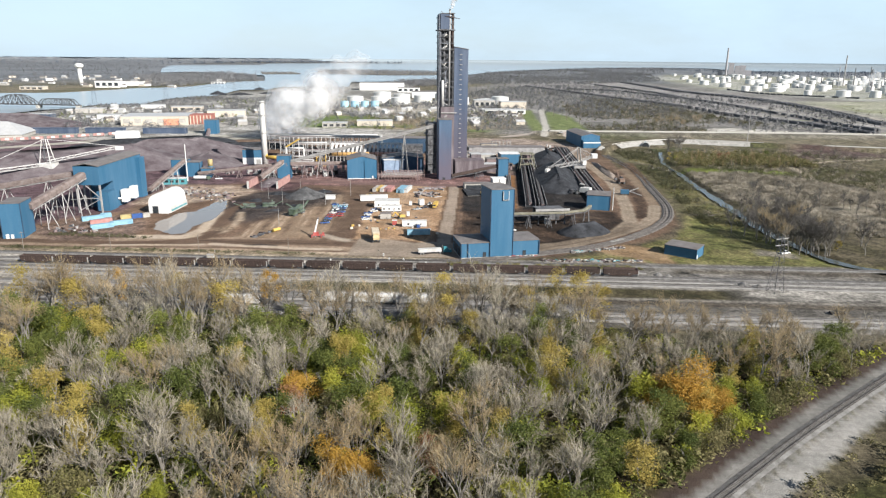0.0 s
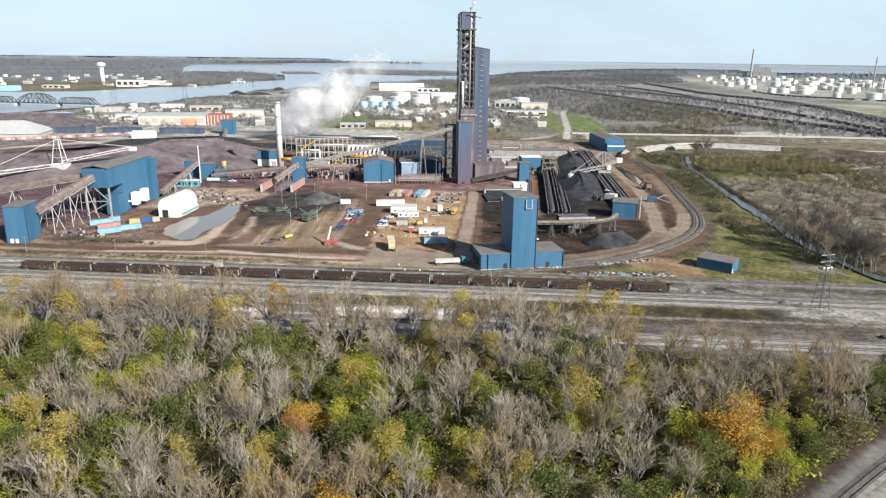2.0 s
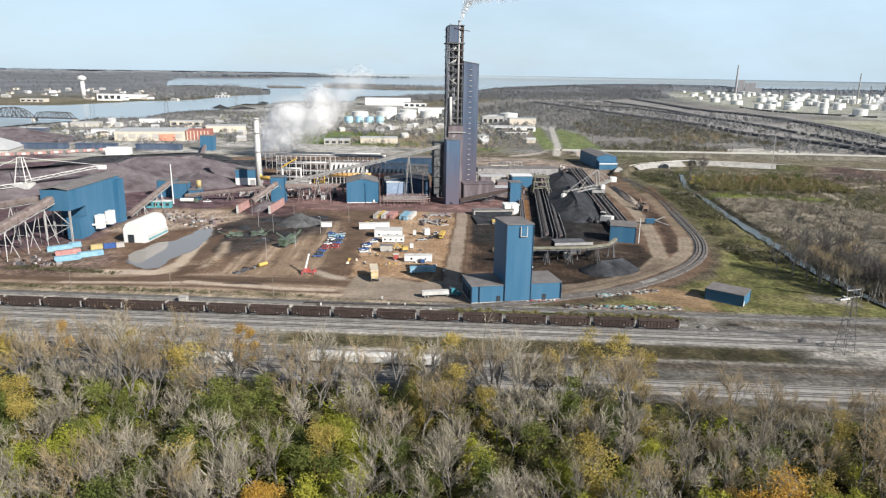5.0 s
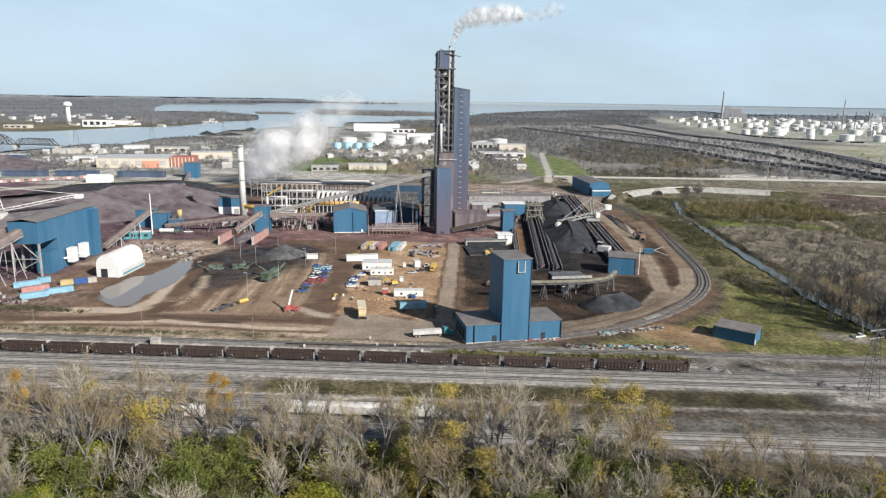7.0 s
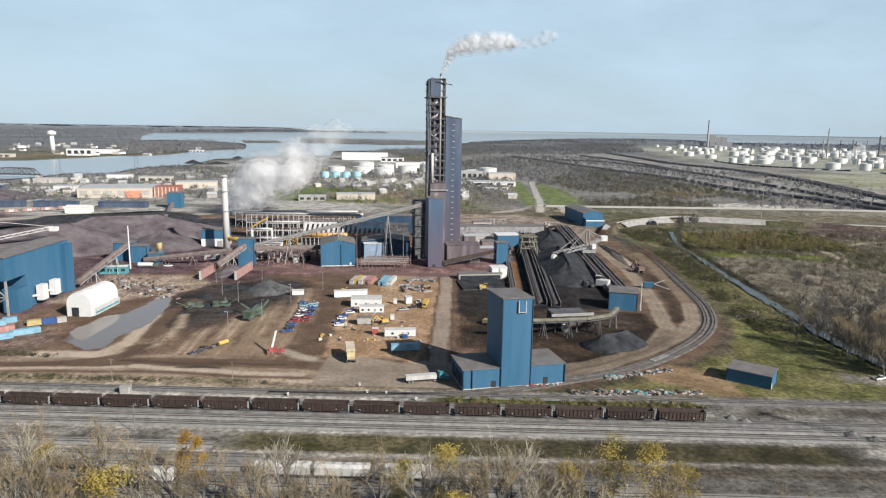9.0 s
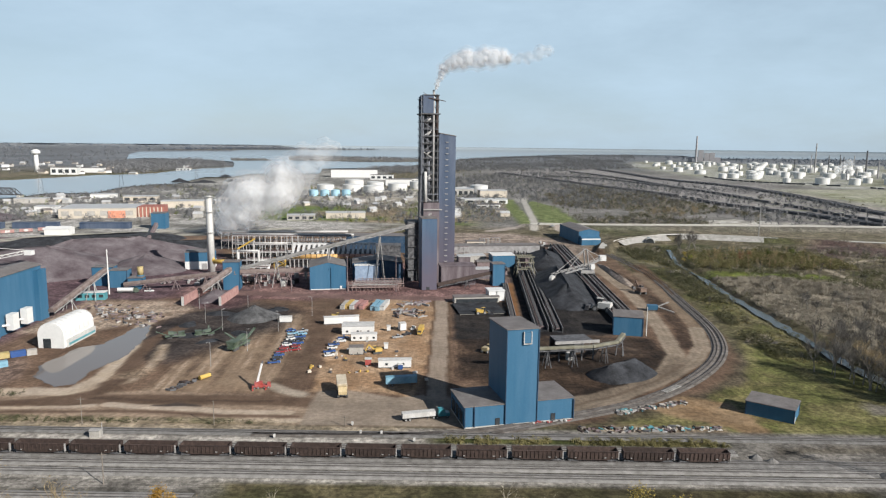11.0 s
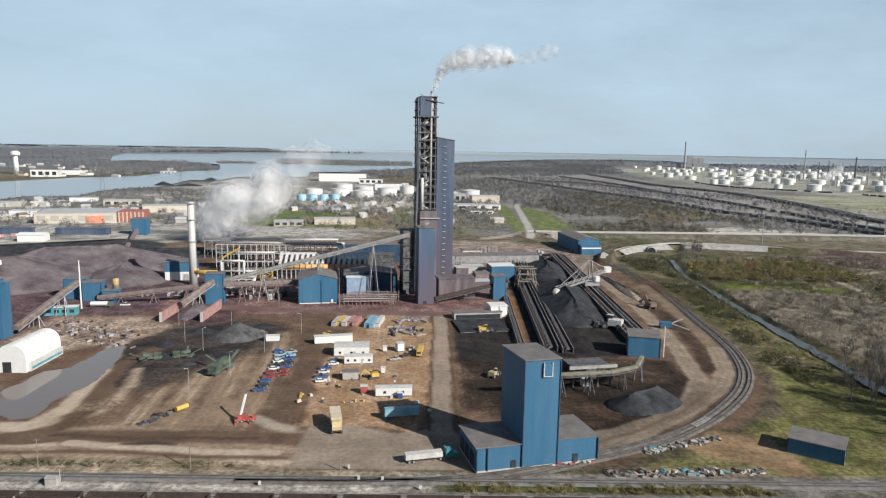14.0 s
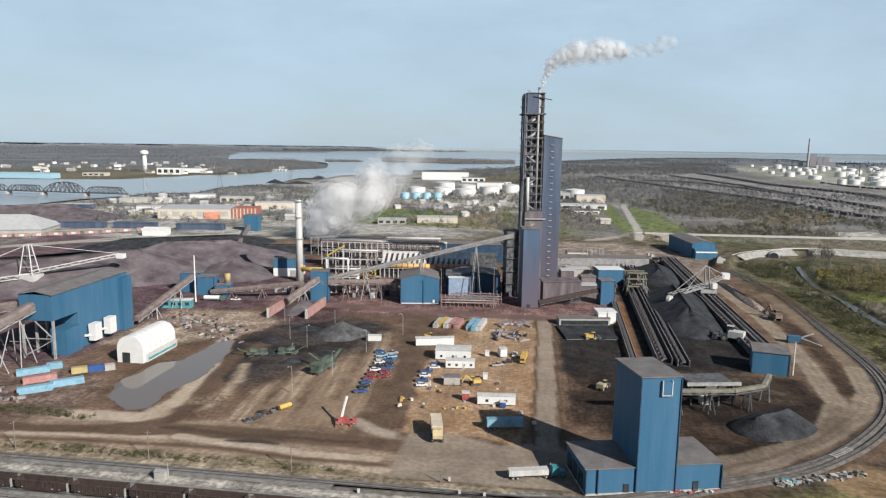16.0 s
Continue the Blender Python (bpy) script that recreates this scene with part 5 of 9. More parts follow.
# undergrowth
def sapling(r):
    """A thin bare tree for the distance: stem, limbs and fans of twigs."""
    b = Mesh().cyl((0, 0, -0.3), (r.uniform(-0.4, 0.4), r.uniform(-0.4, 0.4), 7.5), 0.15, 0.05, 3, False)
    for _ in range(11):
        a, z = r.uniform(0, 6.28), r.uniform(1.8, 7.0)
        p = Vector((0, 0, z))
        d = Vector((math.cos(a), math.sin(a), r.uniform(0.7, 1.6))).normalized()
        q = p + d * r.uniform(1.6, 3.4) * (1.15 - z / 12)
        b.add([p + Vector((0, 0, -0.07)), p + Vector((0, 0, 0.07)), q], [(0, 1, 2)])
        for _k in range(7):
            m = p.lerp(q, r.uniform(0.25, 1.0))
            e = (d + Vector((r.gauss(0, 0.6), r.gauss(0, 0.6), r.gauss(0.2, 0.4)))).normalized()
            side = e.cross(Vector((r.gauss(0, 1), r.gauss(0, 1), r.gauss(0, 1)))).normalized() * 0.055
            b.add([m - side, m + side, m + e * r.uniform(0.7, 1.5)], [(0, 1, 2)])
    return b


for bi in range(3):
    TEMPL["bush", bi] = (as_tris(leaves(wr, crown_points(wr, 2.4, 1.8, 0.0, 60), 0.34, 1, 0.3)),)
    TEMPL["shrub", bi] = (as_tris(leaves(wr, crown_points(wr, 3.4, 2.6, 0.0, 46), 0.36, 2, 0.3)),)
    stalks = Mesh()
    for _ in range(16):
        c = Vector((wr.gauss(0, 1.1), wr.gauss(0, 1.1), 0))
        e = c + Vector((wr.gauss(0, 0.35), wr.gauss(0, 0.35), wr.uniform(1.3, 2.4)))
        stalks.add([c + Vector((-0.22, 0, 0)), c + Vector((0.22, 0.1, 0)), e], [(0, 1, 2)])
    TEMPL["reed", bi] = (as_tris(stalks),)
    TEMPL["sapling", bi] = (as_tris(sapling(wr)),)
    TEMPL["puff", bi] = (as_tris(leaves(wr, crown_points(wr, 10, 4.2, 0.05, 44), 1.2, 1, 0.7)),)
for mat, oname, olabel, share in ((LEAF_GREEN, "green_undergrowth", "dull green undergrowth beneath the trees", 1100), (LEAF_OLIVE, "olive_undergrowth", "olive-brown undergrowth beneath the trees", 1700), (LEAF_LIME, "lime_undergrowth", "yellow-green undergrowth beneath the trees", 700)):
    items = []
    while len(items) < share:
        y = wr.uniform(96, 236)
        x = wr.uniform(-200, 160)
        if y < edge_y(x) + 4 and x < line_x(y) - 13 and abs(x) < 0.78 * (y + 25) + 12:
            items.append((("bush", wr.randrange(3)), x, y, 0.0, wr.uniform(0.9, 2.1), wr.uniform(0, 6.28)))
    joined(oname, items, TEMPL, [mat], olabel, "undergrowth")
# the wood goes on behind
back = []
while len(back) < 620:
    x, y = wr.uniform(-190, 120), wr.uniform(-90, 95)
    if x < line_x(y) - 8:
        back.append((("puff", wr.randrange(3)), x, y, 0.0, wr.uniform(0.8, 1.25), wr.uniform(0, 6.28)))
joined("rear_woodland", back, TEMPL, [LEAF_OLIVE], "olive and brown woodland continuing over low ground", "woodland")
# ---- railway ----
BALLAST = surface("ballast", (0.22, 0.207, 0.19), 0.95, vary=0.3, size=3, fine=0.25, bump=0.5)
BALLAST_DARK = surface("dark_ballast", (0.13, 0.122, 0.113), 0.95, vary=0.3, size=3, fine=0.25, bump=0.5)
LOOP_BED = surface("brown_ballast", (0.085, 0.068, 0.055), 0.95, vary=0.3, size=3, fine=0.25, bump=0.5)
RAIL = surface("worn_rail_steel", (0.055, 0.045, 0.042), 0.55, metal=0.2, vary=0.25, size=2)
SLEEPER = surface("old_sleepers", (0.1, 0.085, 0.07), 0.95, vary=0.3, size=1, per_object=0.0)


def track(pts, label, bed=3.6, mat=BALLAST, sleepers=False):
    ob = thing("railway_track", Matrix.Identity(4), label, "railway track", "railway tracks", "structure")
    ob["kind"] = "structure"
    b = Mesh()
    lo_, hi_ = ribbon(pts, bed + 1.4, 0.06).v, ribbon(pts, bed - 0.6, 0.34).v
    k = len(pts)
    b.add(lo_ + hi_, [(i, i + 1, 2 * k + i + 1, 2 * k + i)[::-1] for i in range(k - 1)] + [(k + i, k + i + 1, 3 * k + i + 1, 3 * k + i) for i in range(k - 1)]
          + [(2 * k + i, 2 * k + i + 1, 3 * k + i + 1, 3 * k + i)[::-1] for i in range(k - 1)])
    part("ballast_bed", b, mat, ob)
    for side in (-0.75, 0.75):
        r = Mesh()
        off = []
        for i, (x, y) in enumerate(pts):
            ax, ay = pts[max(i - 1, 0)]
            bx, by = pts[min(i + 1, k - 1)]
            d = math.hypot(bx - ax, by - ay)
            off.append((x - (by - ay) / d * side, y + (bx - ax) / d * side))
        for (ax, ay), (bx, by) in zip(off, off[1:]):
            r.beam((ax, ay, 0.5), (bx, by, 0.5), 0.13, 0.16)
        part("rail", r, RAIL, ob)
    if sleepers:
        s = Mesh()
        fine_pts = finer(pts, 0.62)
        for (ax, ay), (bx, by) in zip(fine_pts, fine_pts[1:]):
            a = math.atan2(by - ay, bx - ax)
            s.box(-0.12, 0.12, -1.3, 1.3, 0.3, 0.42, pose(ax, ay, 0, 0, 0, math.degrees(a)))
        part("sleepers", s, SLEEPER, ob, kind="stuff")
    return ob


def askew(v, x0, x1, n=8):
    return [(x0 + (x1 - x0) * i / n, v - 0.034 * (x0 + (x1 - x0) * i / n)) for i in range(n + 1)]


for v, x0, x1, dark in ((310.2, -420, 420, 1), (299.8, -420, 96, 0), (292.6, -420, 400, 1), (287.3, -420, 400, 0), (281.5, -420, 400, 0), (267.5, -420, -66, 0), (260.5, -420, -40, 1),
                        (254.5, -420, 30, 0), (249.5, -420, 60, 1), (244.5, -420, 400, 0), (239.0, -420, 400, 0)):
    track(askew(v, x0, x1), "straight railway track on grey ballast", mat=BALLAST_DARK if dark else BALLAST)
loop_track = rounded([(180, 790), (164, 745), (157, 700), (161, 650), (164, 602), (161.5, 560), (157.5, 530), (153.5, 496), (151, 469), (147.5, 442), (141.5, 420), (135.5, 404.7), (125.9, 388), (115.6, 374.9), (104.4, 362.5), (91.5, 350.4), (75.5, 338.8), (53.5, 329), (20, 314), (-10, 309.8), (-60, 311)], 3)
track(loop_track, "curved loop railway track round the works", 2.4, LOOP_BED)
track(rounded([(183, 787), (168, 743), (161, 700), (165, 650), (168, 602), (165.3, 560), (161.3, 529.5), (157.3, 495.5), (154.7, 468.5), (151.2, 441.3), (145, 418.3), (138.8, 402.7), (129, 385.8), (118.4, 372.3), (107, 359.8), (93.8, 348), (77.6, 336), (55.3, 326), (20, 311)], 3), "curved loop railway track round the works", 2.4, LOOP_BED)
track(rounded(LINE, 2), "single railway line on pale gravel through the wood", 3.2, BALLAST_DARK, True)

# open hopper wagons
WAGON_X, WAGON_N = 91.2, 17


def bogie(parent, x):
    b = part("bogie", Mesh().box(x - 1.5, x + 1.5, -1.05, 1.05, 0.55, 0.95), STEEL_DARK, parent)
    for dx in (-0.95, 0.95):
        for sy in (-0.78, 0.78):
            part("wheel", Mesh().cyl((x + dx, sy - 0.07, 0.48), (x + dx, sy + 0.07, 0.48), 0.46, 0.46, 10), STEEL_DARK, b)


def hopper_wagon(m, label):
    ob = thing("hopper_wagon", m, label, "railway wagon", "wagons of the ore train")
    L = 7.7
    out = [(-L, 1.5, 3.9), (L, 1.5, 3.9), (L, 1.5, 1.9), (L * 0.55, 1.4, 0.95), (-L * 0.55, 1.4, 0.95), (-L, 1.5, 1.9)]
    b = Mesh()
    k = len(out)
    b.add([(x, y, z) for x, y, z in out] + [(x, -y, z) for x, y, z in out], [tuple(range(k)), tuple(range(2 * k - 1, k - 1, -1))] + [(i, k + i, k + (i + 1) % k, (i + 1) % k) for i in range(1, k)])
    b.add([(-L, 1.5, 3.9), (L, 1.5, 3.9), (L, -1.5, 3.9), (-L, -1.5, 3.9), (-L + 0.25, 1.3, 3.9), (L - 0.25, 1.3, 3.9), (L - 0.25, -1.3, 3.9), (-L + 0.25, -1.3, 3.9),
           (-L + 0.9, 1.2, 2.2), (L - 0.9, 1.2, 2.2), (L - 0.9, -1.2, 2.2), (-L + 0.9, -1.2, 2.2)],
          [(0, 1, 5, 4), (1, 2, 6, 5), (2, 3, 7, 6), (3, 0, 4, 7), (4, 5, 9, 8), (5, 6, 10, 9), (6, 7, 11, 10), (7, 4, 8, 11), (8, 9, 10, 11)])
    part("body", b, RUST, ob)
    for i in range(12):
        x = -6.9 + i * 13.8 / 11
        for sy in (-1, 1):
            part("side_stake", Mesh().box(x - 0.09, x + 0.09, min(sy * 1.5, sy * 1.66), max(sy * 1.5, sy * 1.66), 1.5, 3.8), RUST, ob)
    part("top_rim", Mesh().box(-L, L, -1.72, -1.5, 3.72, 3.95).box(-L, L, 1.5, 1.72, 3.72, 3.95), RUST, ob)
    for x, w in ((-5.6, 0.5), (3.4, 0.6), (5.6, 0.3)):
        for sy in (-1.68, 1.68):
            part("stencil_bar", Mesh().box(x, x + w, sy - 0.02, sy + 0.02, 1.75, 1.92 + w * 0.2), STEEL, ob)
    part("sill", Mesh().box(-8.0, 8.0, -0.4, 0.4, 0.95, 1.35), STEEL_DARK, ob)
    part("end_ladder", Mesh().box(7.7, 8.0, -1.4, -0.9, 1.2, 3.6), STEEL, ob)
    for x in (-5.9, 5.9):
        bogie(ob, x)
    return ob


ha = math.degrees(math.atan(-0.034))
first = hopper_wagon(pose(WAGON_X - 8.4, 289.9 + 0.3, 0.15, 0, 0, ha), "empty open-top hopper wagon of rusty brown steel")
for i in range(1, WAGON_N):
    x = WAGON_X - 8.4 - i * 17.0 * math.cos(radians(ha))
    copy_thing(first, pose(x, 292.6 - 0.034 * x + 0.2, 0.15, 0, 0, ha))
first.matrix_world = pose(WAGON_X - 8.4, 292.6 - 0.034 * (WAGON_X - 8.4) + 0.2, 0.15, 0, 0, ha)


def tank_wagon(m, mat, label, group, covered=False):
    ob = thing("tank_wagon" if not covered else "covered_wagon", m, label, "railway wagon", group)
    if covered:
        part("body", Mesh().profile_x([(-1.5, 1.5), (-1.0, 1.0), (1.0, 1.0), (1.5, 1.5), (1.55, 3.7), (0.8, 4.4), (-0.8, 4.4), (-1.55, 3.7)], -7.6, 7.6), mat, ob)
        for i in range(5):
            part("roof_hatch", Mesh().box(-5.8 + i * 2.9, -4.9 + i * 2.9, -0.4, 0.4, 4.4, 4.6), STEEL, ob)
        for sx in (-1, 1):
            part("end_platform", Mesh().box(min(sx * 7.6, sx * 8.1), max(sx * 7.6, sx * 8.1), -1.3, 1.3, 1.0, 1.3), STEEL_DARK, ob)
    else:
        part("barrel", Mesh().cyl((-7.2, 0, 2.6), (7.2, 0, 2.6), 1.45, 1.45, 14), mat, ob, smooth=False)
        part("dome", Mesh().cyl((0, 0, 3.9), (0, 0, 4.5), 0.6, 0.5, 10), mat, ob)
        part("walkway", Mesh().box(-1.6, 1.6, -0.9, 0.9, 4.05, 4.12), STEEL, ob)
    part("underframe", Mesh().box(-8.0, 8.0, -0.5, 0.5, 0.95, 1.3), STEEL_DARK, ob)
    for x in (-5.9, 5.9):
        bogie(ob, x)
    return ob


tank = tank_wagon(pose(-158, 249.5 + 0.034 * 158, 0.15, 0, 0, ha), BLACK, "black cylindrical tank wagon", "wagons beside the wood")
for x in (-141.5, -125, -99):
    copy_thing(tank, pose(x, 249.5 - 0.034 * x, 0.15, 0, 0, ha))
white = tank_wagon(pose(-77, 244.6 + 0.034 * 77, 0.15, 0, 0, ha), WHITE_DIRTY, "white covered hopper wagon", "wagons beside the wood", True)
for x in (-41, -24.5, -8):
    copy_thing(white, pose(x, 249.5 - 0.034 * x, 0.15, 0, 0, ha))
copy_thing(tank, pose(-82, 241.5 + 0.034 * 82, 0.15, 0, 0, ha))

# line-side things
def lattice_pylon(m, h, label, arms=3, base=2.4):
    ob = thing("pylon", m, label, "pylon", "lattice pylons")
    for sx in (-1, 1):
        for sy in (-1, 1):
            part("leg", Mesh().beam((sx * base, sy * base, 0), (sx * 0.5, sy * 0.5, h), 0.15), STEEL_DARK, ob)
    k = 7
    for i in range(k):
        t0, t1 = i / k, (i + 1) / k
        r0, r1 = base + (0.5 - base) * t0, base + (0.5 - base) * t1
        b = Mesh()
        for sx, sy, ex, ey in ((-1, -1, 1, -1), (1, -1, 1, 1), (1, 1, -1, 1), (-1, 1, -1, -1)):
            b.beam((sx * r0, sy * r0, t0 * h), (ex * r1, ey * r1, t1 * h), 0.07)
            b.beam((ex * r0, ey * r0, t0 * h), (sx * r1, sy * r1, t1 * h), 0.07)
        part("bracing", b, STEEL_DARK, ob, kind="stuff")
    for i in range(arms):
        z = h - 1.5 - i * h * 0.11
        part("cross_arm", Mesh().beam((-3.2, 0, z), (3.2, 0, z), 0.18, 0.3), STEEL, ob)
    return ob


lattice_pylon(pose(144.5, 272, 0, 0, 0, 20), 25, "grey steel lattice pylon beside the tracks", 2)
lattice_pylon(pose(319, 962, 0), 42, "tall grey lattice pylon in scrubland", 3, 4.5)
POLE_MESHES = {}


def pole(x, y, h, label, lamp=False, mat=WOOD_POLE, r=0.16, group="poles along the yard"):
    ob = thing("light_pole" if lamp else "utility_pole", pose(x, y, 0, 0, 0, rnd.uniform(0, 360)), label, "pole", group)
    part("shaft", Mesh().cyl((0, 0, -0.2), (0, 0, h), r, r * 0.7, 7), mat, ob)
    if lamp:
        part("lamp_arm", Mesh().beam((0, 0, h - 0.3), (1.3, 0, h), 0.1), STEEL, ob)
        part("lamp_head", Mesh().box(1.0, 1.8, -0.2, 0.2, h - 0.08, h + 0.1), STEEL, ob)
    else:
        part("cross_arm", Mesh().beam((-1.2, 0, h - 0.7), (1.2, 0, h - 0.7), 0.14), mat, ob)
    return ob


for x, y, h in ((-120, 319.5, 9.5), (-74.8, 318.4, 8.8), (-93.3, 277.5, 9.5), (-165, 321, 9.5), (-210, 322, 9.5), (-30, 317.2, 4)):
    pole(x, y, h, "grey timber pole at the edge of the yard")
for x, y in ((-78, 436), (-85, 402), (-107, 438), (-102, 470), (-120, 452), (-66, 468), (-95, 380), (-133, 482)):
    pole(x, y, 11, "slim steel light pole in the yard", True, STEEL, 0.12)
pole(-201.8, 520, 28.6, "tall white mast beside the ore yard", False, WHITE, 0.5, "masts")
pole(350, 804, 36, "tall slim steel mast by the highway", False, STEEL, 0.45, "masts")
# small stops and gravel heaps at the rail ends
def heap(name, x, y, rx, ry, h, mat, label, category="heap", turn=0.0, jag=0.15, seed=1, rings=9, seg=28, z=0.0, group="", ridge=0.0):
    """A loose pile at its angle of rest, uneven round the foot. ridge: part of its length that is a level crest."""
    r = random.Random(seed)
    ph = [r.uniform(0, 6.28) for _ in range(6)]
    b = Mesh()
    vs, fs = [], []
    for i in range(rings + 1):
        t = i / rings
        for j in range(seg):
            a = 2 * math.pi * j / seg
            wob = 1 + jag * (math.sin(2 * a + ph[0]) * 0.5 + math.sin(3 * a + ph[1]) * 0.35 + math.sin(7 * a + ph[2]) * 0.2)
            k = 1 - t
            cx, cy = math.cos(a), math.sin(a)
            px = (rx * (1 - ridge) * k * wob) * cx + (rx * ridge) * (1 if cx > 0 else -1) * min(1, abs(cx) * 1.6)
            py = ry * k * wob * cy
            zz = h * (t ** 0.92) * (1 + 0.05 * math.sin(5 * a + ph[3] + t * 3)) + r.uniform(-0.02, 0.02) * h
            vs.append((px, py, zz if i else -0.3))
    for i in range(rings):
        for j in range(seg):
            fs.append((i * seg + j, i * seg + (j + 1) % seg, (i + 1) * seg + (j + 1) % seg, (i + 1) * seg + j))
    fs.append(tuple(rings * seg + j for j in range(seg)))
    b.add(vs, fs)
    return solo(name, b, mat, label, category, group, m=pose(x, y, z, 0, 0, turn), smooth=True)


for k, (x, y, w) in enumerate(((101, 293, 2.2), (104.5, 290, 2.4), (135, 281, 3.2), (140, 277.5, 3.0))):
    heap("end_mound", x, y, w, w * 0.8, 1.6, BALLAST_DARK, "small dark gravel mound closing the end of a track", "gravel mound", seed=k, group="heaps at the track ends")
# crossing slabs where the yard road leaves the loop
for k in range(7):
    a = k / 6
    solo("crossing_slab", Mesh().box(-1.2, 1.2, -0.6, 0.6, 0, 0.5), APRON, "pale concrete slab of a track crossing", "slab", "crossing slabs", m=pose(92 + 7.5 * a, 350.2 + 6.2 * a, 0.06, 0, 0, -50))
# ---- distance: town, river works, tank farms, woods ----
fr = random.Random(23)
# distant haze is put into these two wood colours as blue-grey
FAR_WOOD = foliage("far_bare_wood_haze_grey", [(0.105, 0.106, 0.11), (0.165, 0.167, 0.172), (0.225, 0.225, 0.23)])
HORIZON_WOOD = foliage("horizon_wood_haze_blue", [(0.08, 0.1, 0.13), (0.125, 0.15, 0.188)])
SAND_PAINT = surface("cream_tank_paint", (0.58, 0.575, 0.555), 0.5, vary=0.1, size=6)
PALE_BLUE = surface("pale_blue_tank_paint", (0.3, 0.48, 0.58), 0.5, vary=0.1, size=6)
GREY_WALL = surface("grey_block_wall", (0.36, 0.34, 0.31), 0.8, vary=0.2, size=5)
SLATE = surface("dark_shingle_roof", (0.11, 0.095, 0.085), 0.9, vary=0.25, size=3)
HAZE_STACK = surface("grey_concrete_stack", (0.3, 0.29, 0.3), 0.9, vary=0.15, size=10)


def storage_tank(x, y, r, h, mat=SAND_PAINT, label="white cylindrical storage tank with a shallow cone roof", group="storage tanks"):
    k = math.hypot(*far(x, y)[:2]) / max(1, math.hypot(x, y))
    ob = thing("storage_tank", Matrix.Translation(far(x, y)) @ Matrix.Scale(k, 4), label, "storage tank", group)
    part("shell", Mesh().cyl((0, 0, -1), (0, 0, h), r, r, 20, False), mat, ob, smooth=True)
    part("roof", Mesh().cyl((0, 0, h), (0, 0, h + r * 0.12), r * 1.01, 0.4, 20), mat, ob)
    part("stair", Mesh().beam((r * 0.6, -r * 0.84, 0), (r * 1.02, -0.3, h), 0.8, 0.6), STEEL, ob)
    return ob


def block(name, x, y, w, d, h, turn, wall, roof, label, category="building", group="", gable=0.0, windows=0, wmat=None):
    X, Y, Z = far(x, y)
    k = math.hypot(X, Y) / max(1, math.hypot(x, y))
    ob = thing(name, pose(X, Y, Z, 0, 0, turn) @ Matrix.Scale(k, 4), label, category, group)
    if gable:
        part("wall", Mesh().profile_x([(0, -1), (d, -1), (d, h), (d / 2, h + gable), (0, h)], 0, w), wall, ob)
        part("roof", Mesh().profile_x([(-0.4, h + 0.02), (d / 2, h + gable + 0.02), (d + 0.4, h + 0.02), (d + 0.4, h + 0.35), (d / 2, h + gable + 0.4), (-0.4, h + 0.35)], -0.4, w + 0.4), roof, ob)
    else:
        part("wall", Mesh().box(0, w, 0, d, -1, h), wall, ob)
        part("roof", Mesh().box(-0.4, w + 0.4, -0.4, d + 0.4, h + 0.02, h + 0.6), roof, ob)
    for i in range(windows):
        a = w * (i + 0.5) / windows
        part("window", Mesh().box(a - w / windows * 0.3, a + w / windows * 0.3, -0.25, 0.05, h * 0.25, h * 0.75), wmat or GLASS_DARK, ob)
    return ob


# beige factory with orange panels and a brick-red wing
fac = block("factory", -452, 936, 88, 60, 12, 12, TAN_WALL, ROOF_PALE, "long beige factory with orange doors and a flat pale roof", "factory", windows=6, wmat=GREY_WALL)
part("orange_panel", Mesh().box(56, 76, -0.9, -0.3, 0, 9), surface("faded_orange_panel", (0.62, 0.24, 0.14), 0.6), fac)
part("brick_wing", Mesh().box(89, 120, 6, 40, -1, 13), BRICK_RED, fac, "red-brown wing with white pilasters")
for i in range(7):
    part("pilaster", Mesh().box(90 + i * 4.5, 91.2 + i * 4.5, 5.4, 6.0, 0, 12.5), TAN_WALL, fac)
block("warehouse", -520, 1005, 30, 18, 8, 8, WHITE, ROOF_PALE, "small white warehouse with a pale roof", "warehouse", "warehouses")
block("warehouse", -385, 1085, 58, 26, 9, 14, TAN_WALL, ROOF_PALE, "cream warehouse with a flat roof", "warehouse", "warehouses")
block("blue_hall", -304, 846, 15, 14, 17, 5, BLUE, ROOF, "blue clad conveyor drive building at the back of the ore yard", "industrial building")
bsh = block("blue_shed", -184, 606, 20, 14, 13, 6, BLUE, ROOF, "blue plant hall with white lower walls beside the chimney", "industrial building")
part("lower_wall", Mesh().box(-0.15, 20.15, -0.15, 14.1, -0.5, 6), WHITE, bsh, "white lower walls")
part("roller_door", Mesh().box(12, 16, -0.3, -0.1, 0, 4.5), STEEL, bsh)
block("white_shelter", -389, 789, 24, 14, 6, 6, WHITE, WHITE, "low white shelter by the yard road", "shed", gable=2)
for x, y, w in ((-520, 830, 60), (-450, 838, 46), (-380, 842, 52)):
    block("roof_shelter", x, y, w, 9, 6, 5, BLUE_GREY, BLUE_GREY, "long low blue-grey canopy", "canopy", "canopies by the yard road")
